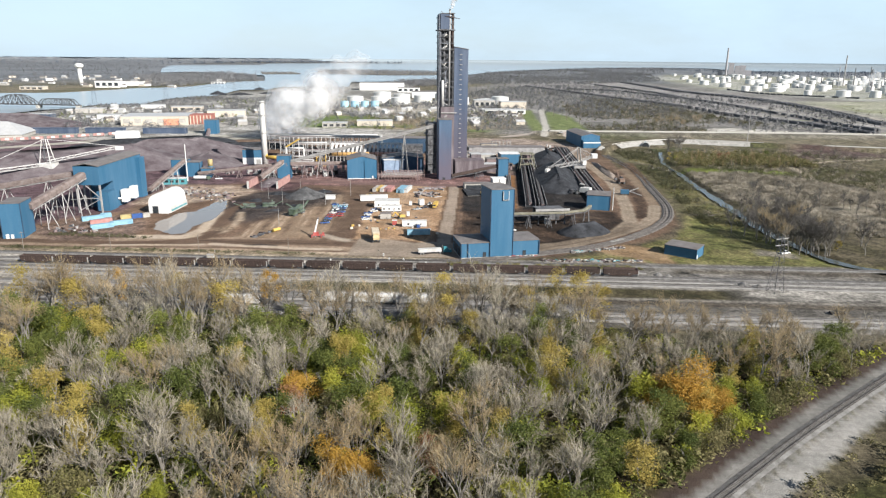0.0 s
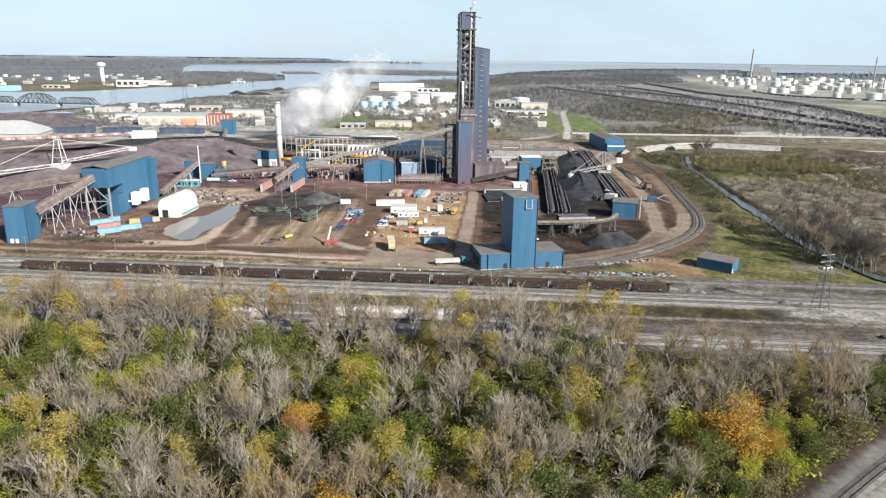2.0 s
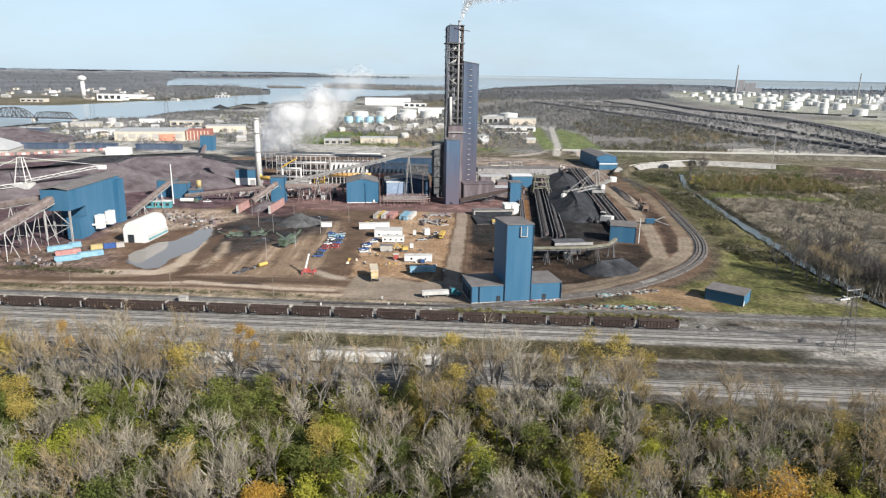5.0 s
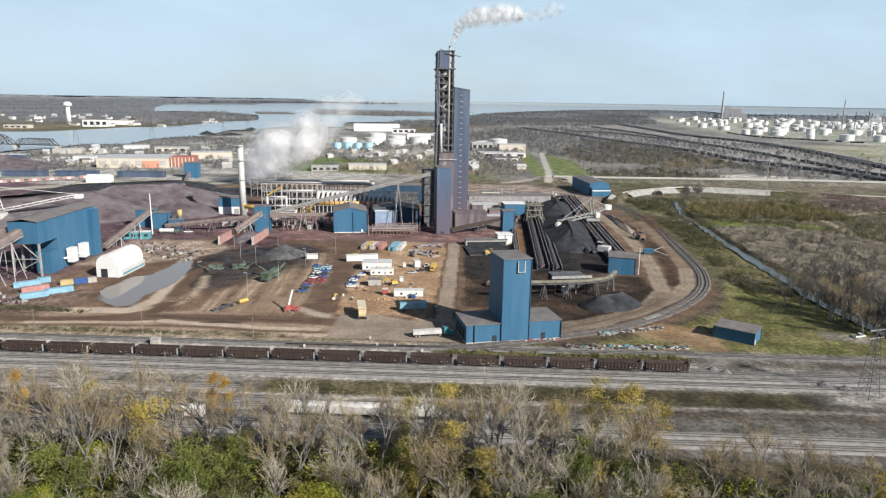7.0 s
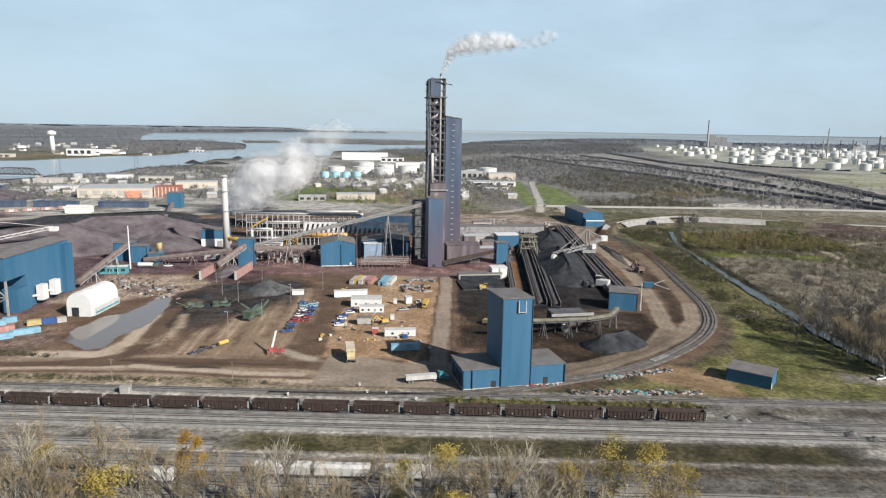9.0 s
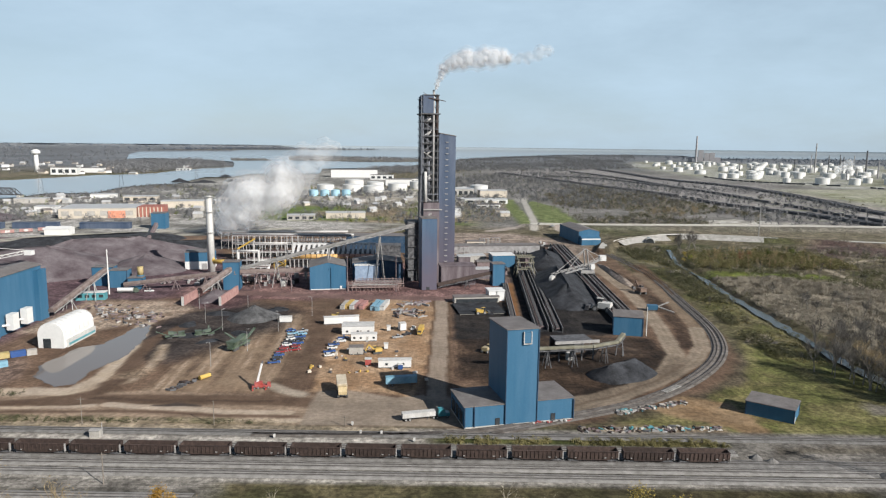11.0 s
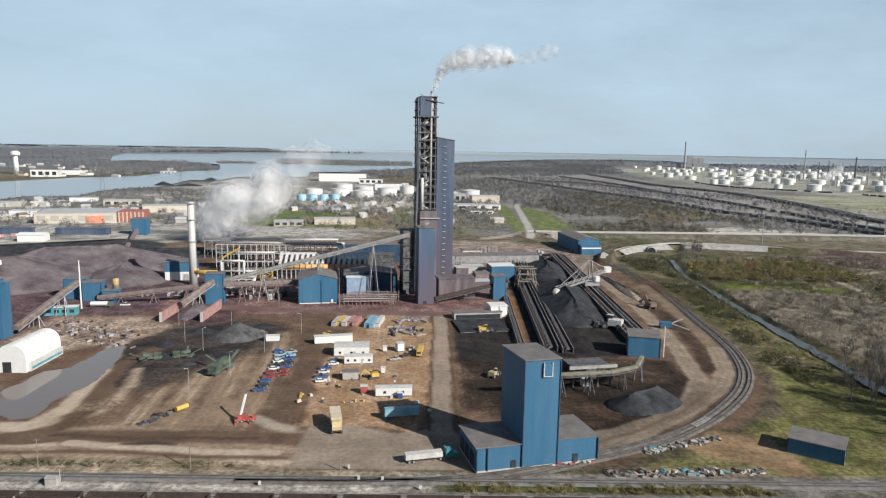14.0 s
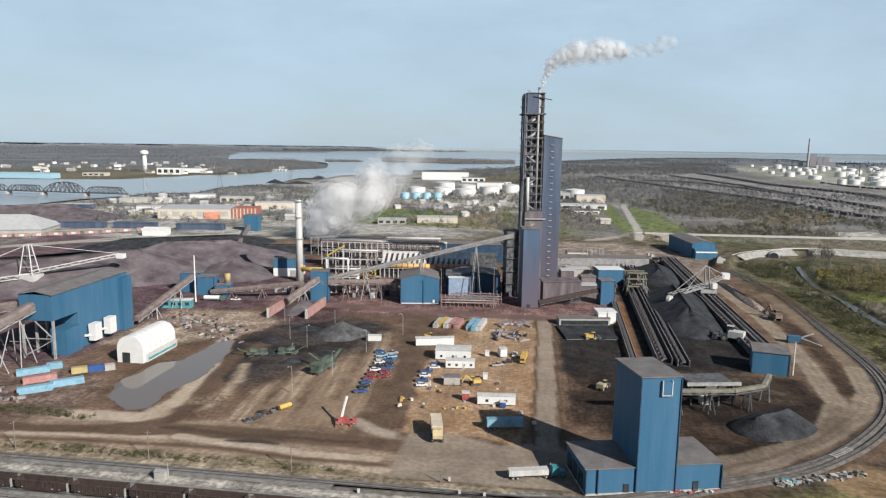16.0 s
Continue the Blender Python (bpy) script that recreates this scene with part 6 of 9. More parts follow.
for x, y, w, d, h, t, c in ((-266, 1994, 128, 40, 21, 3, WHITE), (-150, 1900, 60, 26, 12, 3, WHITE), (-95, 1650, 60, 36, 14, 5, WHITE), (-60, 1720, 40, 25, 12, 5, WHITE), (-175, 940, 34, 16, 6, 10, GREY_WALL),
                            (-130, 962, 50, 20, 7, 6, TAN_WALL), (-240, 905, 30, 15, 6, 6, GREY_WALL), (60, 1200, 70, 24, 7, 4, WHITE), (95, 1330, 50, 30, 12, 6, TAN_WALL), (45, 1340, 40, 26, 14, 3, GREY_WALL),
                            (20, 1050, 26, 14, 5, 3, WHITE), (70, 1120, 40, 12, 5, 5, WHITE), (-1030, 1995, 66, 40, 19, 8, WHITE), (-1060, 2130, 100, 40, 13, 8, WHITE), (-1160, 1850, 60, 30, 8, 4, TAN_WALL),
                            (-1330, 1790, 80, 30, 8, 4, WHITE), (-810, 2330, 42, 15, 6, 8, WHITE), (-560, 1240, 40, 18, 6, 15, WHITE), (-620, 1130, 44, 20, 7, 15, GREY_WALL), (-480, 1180, 50, 22, 8, 10, TAN_WALL),
                            (-330, 1180, 46, 24, 8, 8, TAN_WALL), (-270, 1090, 36, 18, 7, 4, WHITE), (-590, 960, 24, 14, 6, 4, GREY_WALL), (-640, 1020, 40, 18, 7, 4, BLUE_GREY)):
    block("warehouse", x, y, w, d, h, t + fr.uniform(-3, 3), c, fr.choice((ROOF_PALE, ROOF, ROOF_PALE)), {WHITE: "white flat-roofed industrial building", GREY_WALL: "grey flat-roofed industrial building"}.get(c, "beige flat-roofed industrial building"),
          "warehouse", "warehouses", windows=fr.choice((0, 4)))
block("blue_warehouse", -1290, 1690, 150, 40, 12, 2, PALE_BLUE, PALE_BLUE, "long pale blue riverside shed", "warehouse")
for i in range(70):
    x, y = fr.uniform(-640, 110), fr.uniform(960, 1260)
    if -470 < x < -320 and y < 1010:
        continue
    block("house", x, y, fr.uniform(8, 14), fr.uniform(7, 10), fr.uniform(3, 5), fr.uniform(-30, 60), fr.choice((WHITE_DIRTY, TAN_WALL, GREY_WALL, GREY_WALL)), fr.choice((SLATE, ROOF_PALE, ROOF_PALE)), "small house with a pitched roof among trees", "house", "houses of the town", 2.5)
for i in range(60):
    x, y = fr.uniform(-1900, -800), fr.uniform(2000, 2900)
    block("house", x, y, fr.uniform(14, 26), fr.uniform(9, 14), fr.uniform(4, 7), fr.uniform(-30, 60), fr.choice((WHITE, TAN_WALL, GREY_WALL)), fr.choice((SLATE, ROOF, ROOF_PALE)), "far small house across the river", "house", "houses across the river", 3)
# tanks near the river and on the right
for x, y, r, h, m in ((-205, 1330, 8, 11, PALE_BLUE), (-186, 1334, 8, 11, PALE_BLUE), (-167, 1336, 8, 11, PALE_BLUE), (-148, 1340, 8, 11, PALE_BLUE), (-200, 1440, 17, 14, SAND_PAINT), (-150, 1450, 18, 14, SAND_PAINT), (-105, 1430, 20, 13, SAND_PAINT),
                      (-62, 1500, 20, 14, SAND_PAINT), (-110, 1540, 18, 14, SAND_PAINT), (-160, 1600, 20, 15, SAND_PAINT), (-20, 1560, 18, 15, SAND_PAINT), (98, 1400, 17, 18, SAND_PAINT), (70, 1420, 17, 12, SAND_PAINT), (20, 1440, 16, 14, SAND_PAINT)):
    storage_tank(x, y, r, h, m, "pale blue storage tank" if m == PALE_BLUE else "white cylindrical storage tank with a shallow cone roof", "tanks by the river")
placed = []
FARM = [(870, 2150), (1030, 1790), (1300, 1640), (1950, 1900), (2500, 3500), (1250, 4100), (1000, 3200)]
while len(placed) < 185:
    x, y = fr.uniform(860, 2500), fr.uniform(1640, 4100)
    r = fr.uniform(10, 20)
    if poly_in(np.array([x]), np.array([y]), FARM)[0] < r or any(math.hypot(x - a, y - b) < r + c + 5 for a, b, c in placed):
        continue
    placed.append((x, y, r))
    storage_tank(x, y, r, fr.uniform(11, 17), group="refinery tanks")


def column(x, y, r, h, mat, label, group="refinery columns"):
    X, Y, Z = far(x, y)
    k = math.hypot(X, Y) / math.hypot(x, y)
    ob = thing("refinery_column", pose(X, Y, Z) @ Matrix.Scale(k, 4), label, "refinery column", group)
    part("shaft", Mesh().cyl((0, 0, 0), (0, 0, h), r, r * 0.75, 10), mat, ob)
    for z in (0.35, 0.6, 0.85):
        part("platform", Mesh().cyl((0, 0, h * z), (0, 0, h * z + 1), r * 1.8, r * 1.8, 10), STEEL, ob)


for i in range(44):
    column(fr.uniform(1250, 2100), fr.uniform(2050, 2900), fr.uniform(1.0, 2.2), fr.uniform(22, 72), fr.choice((HAZE_STACK, STEEL, STEEL_DARK)), "tall slim refinery column with platforms")
column(1490, 2700, 2.6, 112, STEEL, "tall lattice-like refinery tower")
column(1560, 2500, 3, 88, STEEL_DARK, "dark refinery flare stack")
px_, py_, pz_ = far(1690, 4250)
pk = math.hypot(px_, py_) / math.hypot(1690, 4250)
pp = thing("power_station", pose(px_, py_, pz_, 0, 0, -20) @ Matrix.Scale(pk, 4), "far power station with one tall chimney and boiler blocks", "power station")
part("chimney", Mesh().cyl((-50, 0, 0), (-50, 0, 158), 7, 4.5, 14), HAZE_STACK, pp, "tall tapered concrete chimney")
for x, w, h in ((-84, 24, 30), (-22, 30, 72), (12, 28, 56), (42, 30, 58), (74, 34, 30)):
    part("boiler_house", Mesh().box(x - w / 2, x + w / 2, 10, 60, 0, h), HAZE_STACK, pp)
# water tower
wt = thing("water_tower", pose(-1147, 2140, 0) @ Matrix.Scale(1.12, 4), "white pedestal water tower with a round tank", "water tower")
part("stem", Mesh().cyl((0, 0, 0), (0, 0, 46), 6.5, 5, 14), WHITE, wt, smooth=True)
part("tank", Mesh().cyl((0, 0, 44), (0, 0, 49), 5, 11, 16).cyl((0, 0, 49), (0, 0, 55), 11, 11, 16).cyl((0, 0, 55), (0, 0, 59), 11, 4, 16), WHITE, wt)
# truss bridge
tb = thing("truss_bridge", pose(-655, 1212, -2.5, 0, 0, 174), "dark steel truss railway bridge over the river", "bridge")
part("deck", Mesh().box(0, 620, -4, 4, 8.6, 10), STEEL_DARK, tb)
for s0, ln, hh in ((4, 74, 10), (80, 82, 16.5), (164, 70, 9.5), (236, 70, 9.5), (308, 70, 9.5), (380, 70, 9.5), (452, 70, 9.5), (524, 70, 9.5)):
    t_ = Mesh()
    n_p = int(ln / 9)
    for sy in (-4, 4):
        top = [(s0 + ln * i / n_p, sy, 10 + hh * (1 - abs(2 * i / n_p - 1) ** (2.5 if hh > 14 else 9))) for i in range(n_p + 1)]
        for i in range(n_p):
            t_.beam(top[i], top[i + 1], 1.0)
            t_.beam((top[i][0], sy, 10), top[i], 0.7)
            t_.beam((top[i][0], sy, 10), top[i + 1] if i < n_p / 2 else (top[i][0] + ln / n_p, sy, 10), 0.7)
            t_.beam(top[i], (top[i][0] + ln / n_p, sy, 10), 0.6)
    part("span", t_, STEEL_DARK, tb, kind="stuff")
    part("pier", Mesh().box(s0 - 3, s0 + 1, -6, 6, 0, 8.6), CONCRETE, tb)
# highway on its bank, and the causeway with a culvert
ROAD = surface("pale_concrete_road", (0.4, 0.385, 0.35), 0.9, vary=0.15, size=8)
hw = thing("highway", Matrix.Identity(4), "pale two-lane highway on a low grass bank", "road", kind="structure")
part("carriageway", ribbon(finer(HIGHWAY, 20), 11, 4.15), ROAD, hw)
for o in (-5.8, 5.8):
    b = Mesh()
    pts = finer(HIGHWAY, 20)
    for (ax, ay), (bx, by) in zip(pts, pts[1:]):
        b.beam((ax, ay + o, 4.6), (bx, by + o, 4.6), 0.3, 0.8)
    part("guard_wall", b, CONCRETE, hw)
part("bridge_abutment", Mesh().box(548, 600, 866, 872, 0, 4), CONCRETE, hw)
cw = thing("causeway_road", Matrix.Identity(4), "curving pale road on a bank with a concrete apron and a culvert", "road", kind="structure")
cpts = finer(rounded(CAUSEWAY, 2), 12)
part("carriageway", ribbon(cpts, 9, 4.1), ROAD, cw)


def apron(x0, x1, foot):
    """A sloping concrete face from the road's edge down to its foot."""
    b, run = Mesh(), [p for p in cpts if x0 <= p[0] <= x1]
    vs = []
    for i, (x, y) in enumerate(run):
        ax, ay = run[max(i - 1, 0)]
        bx, by = run[min(i + 1, len(run) - 1)]
        d = math.hypot(bx - ax, by - ay)
        nx_, ny_ = (by - ay) / d, -(bx - ax) / d
        vs += [(x + nx_ * 5.4, y + ny_ * 5.4, 4.3), (x + nx_ * foot, y + ny_ * foot, -0.3)]
    return b.add(vs, [(2 * i, 2 * i + 1, 2 * i + 3, 2 * i + 2) for i in range(len(run) - 1)])


part("retaining_wall", apron(176, 250, 15), APRON, cw, "pale sloping concrete apron")
part("retaining_wall", apron(256, 356, 11), APRON, cw, "pale sloping concrete apron")
part("parapet", Mesh().add([(x, y - 5.2, z) for x, y in cpts if 176 <= x <= 362 for z in (4.1, 4.9)], [(2 * i, 2 * i + 2, 2 * i + 3, 2 * i + 1) for i in range(len([p for p in cpts if 176 <= p[0] <= 362]) - 1)]), CONCRETE, cw)
part("culvert", Mesh().cyl((221, 764, 0.6), (224, 776, 0.6), 4.0, 4.0, 18), GLASS_DARK, cw, "round dark plug in place of the culvert mouth")
part("culvert_ring", Mesh().cyl((221.2, 764.6, 0.6), (221.8, 767, 0.6), 4.6, 4.6, 18), WHITE_DIRTY, cw, "pale concrete ring round the culvert")
# rows of dark coal wagons in the far sidings
SIDINGS = [[(248, 2351), (315, 2076), (358, 1885), (415, 1629), (462, 1482), (479, 1345), (482, 1231), (518, 1113), (544, 1038), (554, 978), (561, 914)],
           [(506, 2513), (554, 2167), (572, 1853), (566, 1675), (587, 1501), (588, 1310), (591, 1183), (583, 1064), (590, 960)],
           [(671, 2767), (683, 2429), (667, 2006), (742, 1770), (737, 1493), (697, 1235), (670, 1072), (660, 960)],
           [(866, 2208), (860, 1964), (960, 1857), (1049, 1761), (1090, 1600)],
           [(362, 2154), (440, 2110), (491, 2055), (525, 1894), (552, 1700)]]
rows = Mesh()
for line_, offsets in zip(SIDINGS, ((-6, 0, 6), (0, 6), (-12, -6, 0, 6), (0,), (0, 6))):
    for o in offsets:
        gap_left = 0
        pts = finer(rounded(line_, 2), 17)
        for (ax, ay), (bx, by) in zip(pts, pts[1:]):
            if gap_left > 0:
                gap_left -= 1
                continue
            if fr.random() < 0.03:
                gap_left = fr.randrange(2, 7)
            d = math.hypot(bx - ax, by - ay)
            rows.box(-7.9, 7.9, -1.6, 1.6, 0.5, fr.uniform(3.6, 4.4), pose(ax - (by - ay) / d * o, ay + (bx - ax) / d * o, 0, 0, 0, math.degrees(math.atan2(by - ay, bx - ax))))
solo("coal_wagon_rows", rows, STEEL_DARK, "long rows of dark coal wagons in far sidings", "railway wagons", kind="stuff")

# scrub, hedges and far woods
def scatter(count, poly, mask, size, keys):
    out = []
    xs, ys = [p[0] for p in poly], [p[1] for p in poly]
    X = np.array([fr.uniform(min(xs), max(xs)) for _ in range(count * 6)])
    Y = np.array([fr.uniform(min(ys), max(ys)) for _ in range(count * 6)])
    ok = (poly_in(X, Y, poly) > 0) & mask(X, Y)
    for x, y in zip(X[ok][:count], Y[ok][:count]):
        out.append(((fr.choice(keys), fr.randrange(3)), float(x), float(y), 0.0, size * fr.uniform(0.55, 1.3), fr.uniform(0, 6.28)))
    return out


def off_sidings(X, Y):
    return np.min([seg_dist(X, Y, p) for p in SIDINGS], 0) > 26


def patchy(lo_, seed, size=70):
    return lambda X, Y: off_sidings(X, Y) & (fbm(X, Y, size, seed) > lo_) & (seg_dist(X, Y, CREEK) > 7) & (seg_dist(X, Y, HIGHWAY) > 12) & (seg_dist(X, Y, CAUSEWAY) > 12)


FIELD = [(158, 330), (176, 430), (166, 560), (172, 720), (300, 745), (600, 745), (600, 300), (230, 300), (190, 345)]
REEDS = [(207, 585), (262, 590), (300, 545), (330, 500), (330, 330), (215, 380), (200, 480)]
WEST_BANK = [(158, 425), (165, 480), (172, 560), (175, 640), (176, 720), (212, 700), (198, 600), (190, 500), (186, 430), (182, 385), (160, 385)]
FAR_FIELD = [(262, 592), (190, 620), (176, 720), (330, 735), (600, 735), (600, 380), (345, 400), (320, 520)]
joined("reeds", scatter(4200, REEDS, patchy(0.36, 201, 40), 1.0, ["reed"]), TEMPL, [SCRUB], "dense grey-tan reeds and dead stalks on wet ground", "reeds")
joined("reed_brush", scatter(420, REEDS, patchy(0.52, 203, 30), 0.8, ["shrub"]), TEMPL, [SCRUB], "dry grey-brown shrubs among reeds", "scrub")
joined("west_bank_brush", scatter(620, WEST_BANK, patchy(0.5, 202, 26), 1.0, ["shrub", "bush"]), TEMPL, [BRUSH], "dark olive shrubs in clumps on the grassy bank", "brush")
joined("west_bank_saplings", scatter(90, WEST_BANK, patchy(0.53, 205, 26), 0.5, ["sapling"]), TEMPL, [TWIG_DARK], "thin bare saplings on the grassy bank", "saplings")
joined("bank_grass", scatter(900, WEST_BANK, patchy(0.4, 230, 18), 0.5, ["bush", "reed"]), TEMPL, [LEAF_OLIVE], "coarse olive grass tufts on the bank", "grass")
near_creek = lambda X, Y: (np.abs(seg_dist(X, Y, CREEK) - 6.5) < 3.2) & (fbm(X, Y, 22, 206) > 0.4) | ((seg_dist(X, Y, CREEK[1:5]) < 8) & (fbm(X, Y, 14, 207) > 0.36))
joined("creek_brush", scatter(760, FIELD, near_creek, 0.95, ["shrub", "bush"]), TEMPL, [BRUSH], "dense dark brush on the creek banks", "brush")
joined("field_brush", scatter(1500, FAR_FIELD, patchy(0.5, 204, 42), 1.15, ["shrub"]), TEMPL, [BRUSH], "dark olive shrubs over the far field", "brush")
joined("field_scrub", scatter(1500, FAR_FIELD, patchy(0.42, 209, 40), 1.0, ["reed", "bush"]), TEMPL, [SCRUB], "dry grass and scrub of the far field", "scrub")
joined("field_saplings", scatter(170, FAR_FIELD, patchy(0.5, 210, 60), 0.9, ["sapling"]), TEMPL, [TWIG_DARK], "bare thin trees over the far field", "saplings")
hedge = [(262, 592), (315, 540), (340, 480), (400, 400)]
joined("hedge_brush", scatter(420, FIELD, lambda X, Y: seg_dist(X, Y, hedge) < 9, 1.5, ["shrub"]), TEMPL, [BRUSH], "dark hedge of brush along the field track", "brush")
joined("autumn_thicket", scatter(420, [(212, 622), (340, 618), (340, 690), (300, 700), (230, 690)], patchy(0.36, 207, 30), 1.7, ["shrub"]), TEMPL, [LEAF_OLIVE], "thicket of olive and brown brush below the road", "brush")
joined("thicket_saplings", scatter(120, [(212, 622), (340, 618), (340, 690), (300, 700), (230, 690)], patchy(0.36, 218, 30), 0.9, ["sapling"]), TEMPL, [TWIG_TAN], "bare tan saplings in the thicket below the road", "saplings")
joined("verge_grass", scatter(520, [(4, 303.5), (96, 300.5), (96, 305.5), (4, 309)], lambda X, Y: fbm(X, Y, 8, 231) > 0.4, 0.42, ["bush", "reed"]), TEMPL, [LEAF_OLIVE], "rough olive grass strip before the load-out building", "grass")
joined("yard_tufts", scatter(330, [(-260, 326), (-150, 321), (-62, 318.5), (-62, 321), (-150, 325.5), (-260, 331)], lambda X, Y: fbm(X, Y, 12, 232) > 0.47, 0.42, ["bush"]), TEMPL, [BRUSH], "grey-green tufts along the edge of the yard", "grass")
joined("pond_tufts", scatter(200, [(-215, 350), (-158, 345), (-156, 349), (-210, 356)], lambda X, Y: fbm(X, Y, 9, 233) > 0.42, 0.5, ["bush"]), TEMPL, [BRUSH], "grey-green tufts by the pond", "grass")
WOODS = [(70, 1000), (150, 1320), (190, 900), (330, 905), (560, 900), (900, 880), (1100, 1000), (620, 1700), (500, 2600), (900, 3000), (1200, 4300), (900, 5600), (470, 4900), (190, 4100), (60, 3400), (-60, 2750), (-60, 2200), (30, 1480)]
NEAR_WOODS = [(190, 905), (330, 912), (480, 925), (450, 1230), (440, 1450), (380, 1620), (240, 1600), (205, 1200)]
near_wood_mask = lambda X, Y: patchy(0.44, 221, 90)(X, Y) & (np.hypot(X - 425, Y - 945) > 75)
joined("scrub_trees", scatter(520, NEAR_WOODS, near_wood_mask, 1.05, ["sapling"]), TEMPL, [TWIG_DARK], "thin bare trees over scrubland beyond the highway", "saplings")
joined("scrub_shrubs", scatter(1300, NEAR_WOODS, near_wood_mask, 1.5, ["shrub"]), TEMPL, [BRUSH], "olive-brown shrubs over scrubland beyond the highway", "brush")
joined("scrub_grass", scatter(900, NEAR_WOODS, near_wood_mask, 1.4, ["shrub"]), TEMPL, [SCRUB], "pale dry scrub beyond the highway", "scrub")
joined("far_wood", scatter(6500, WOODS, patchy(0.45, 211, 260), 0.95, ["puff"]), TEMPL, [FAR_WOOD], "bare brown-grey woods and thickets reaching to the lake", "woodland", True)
joined("far_brush", scatter(900, WOODS, patchy(0.5, 212, 110), 0.7, ["puff"]), TEMPL, [BRUSH], "dark thickets among the far sidings", "woodland", True)
TOWN = [(-680, 870), (-180, 930), (110, 900), (110, 1480), (-400, 1560), (-560, 1310), (-650, 1200)]
joined("town_trees", scatter(2000, TOWN, patchy(0.45, 213, 70), 0.75, ["puff"]), TEMPL, [FAR_WOOD], "bare trees between houses and sheds", "woodland", True)
joined("town_green", scatter(460, TOWN, patchy(0.5, 214, 60), 0.6, ["puff"]), TEMPL, [LEAF_GREEN], "green trees between houses and sheds", "woodland", True)
joined("town_thicket", scatter(700, [(-160, 945), (105, 930), (125, 1180), (-90, 1210)], patchy(0.42, 222, 45), 0.6, ["puff"]), TEMPL, [SCRUB], "brown thicket round small houses", "woodland", True)
OVER = [(-2600, 1590), (-1700, 1640), (-1100, 1720), (-970, 1800), (-950, 1960), (-860, 2060), (-815, 2150), (-830, 2320), (-790, 2540), (-750, 2660), (-860, 3020), (-950, 3300), (-1170, 3600), (-1490, 3800), (-1600, 3640), (-2100, 4850), (-2550, 6100), (-2400, 6500), (-6000, 9000), (-9000, 6000)]
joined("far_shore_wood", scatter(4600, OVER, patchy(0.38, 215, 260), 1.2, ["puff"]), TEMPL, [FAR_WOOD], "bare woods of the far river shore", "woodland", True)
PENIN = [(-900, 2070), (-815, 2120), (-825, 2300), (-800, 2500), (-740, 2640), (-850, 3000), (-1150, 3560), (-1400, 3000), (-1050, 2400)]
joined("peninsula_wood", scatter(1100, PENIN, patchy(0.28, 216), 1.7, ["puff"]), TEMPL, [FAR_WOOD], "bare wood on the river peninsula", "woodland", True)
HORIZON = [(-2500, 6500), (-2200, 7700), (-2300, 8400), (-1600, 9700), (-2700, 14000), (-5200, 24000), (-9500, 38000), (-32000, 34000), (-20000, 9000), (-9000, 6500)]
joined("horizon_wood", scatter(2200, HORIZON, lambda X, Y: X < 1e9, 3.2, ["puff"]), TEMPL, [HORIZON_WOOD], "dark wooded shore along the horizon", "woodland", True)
ISLES = [[(-708, 3643), (-532, 3619), (-295, 3521), (-16, 3654), (-19, 4300), (-725, 4700), (-878, 4500)], [(-957, 3512), (-785, 3602), (-889, 3900), (-1080, 3900)], [(-2882, 7173), (-2180, 8379), (-1440, 9400), (-753, 9763), (-700, 10300), (-2600, 9700)]]
for k, isle in enumerate(ISLES):
    sheet("island", isle, 3.0, SOIL_PLAIN, "low wooded island in the lake", 120, True)["category"] = "island"
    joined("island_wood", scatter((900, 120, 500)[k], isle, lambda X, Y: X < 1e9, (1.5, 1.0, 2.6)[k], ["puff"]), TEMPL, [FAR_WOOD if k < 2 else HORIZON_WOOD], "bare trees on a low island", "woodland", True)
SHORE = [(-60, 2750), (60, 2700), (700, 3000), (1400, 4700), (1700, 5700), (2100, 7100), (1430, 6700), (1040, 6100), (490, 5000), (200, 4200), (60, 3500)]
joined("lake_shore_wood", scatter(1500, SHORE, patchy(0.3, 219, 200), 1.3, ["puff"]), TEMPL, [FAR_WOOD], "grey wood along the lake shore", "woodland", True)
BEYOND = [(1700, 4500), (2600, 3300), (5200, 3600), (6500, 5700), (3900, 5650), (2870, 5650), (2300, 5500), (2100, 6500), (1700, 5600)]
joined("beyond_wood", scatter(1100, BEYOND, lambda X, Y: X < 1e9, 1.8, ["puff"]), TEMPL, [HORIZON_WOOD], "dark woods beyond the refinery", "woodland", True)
joined("wharf_wood", scatter(420, [(-240, 2280), (-40, 2250), (-20, 2900), (-100, 2830), (-200, 2670)], lambda X, Y: X < 1e9, 1.3, ["puff"]), TEMPL, [FAR_WOOD], "bare wood behind the tanks by the river", "woodland", True)
joined("river_bank_brush", scatter(560, [(-665, 1225), (-664, 1306), (-600, 1322), (-607, 1460), (-588, 1570), (-545, 1600), (-430, 1560), (-520, 1350), (-600, 1200)], lambda X, Y: X < 1e9, 0.6, ["puff"]), TEMPL, [FAR_WOOD], "brush along the near river bank", "woodland", True)
for k, (x, y, w, h) in enumerate(((-572, 1690, 26, 10), (-520, 1700, 30, 6), (-545, 1960, 26, 7), (-470, 1780, 34, 5))):
    heap("coal_heap", x, y, w, w * 0.7, h, COAL, "dark coal heap on the river wharf", "stockpile", k * 31, 0.2, 50 + k, 6, 28, group="wharf coal heaps")
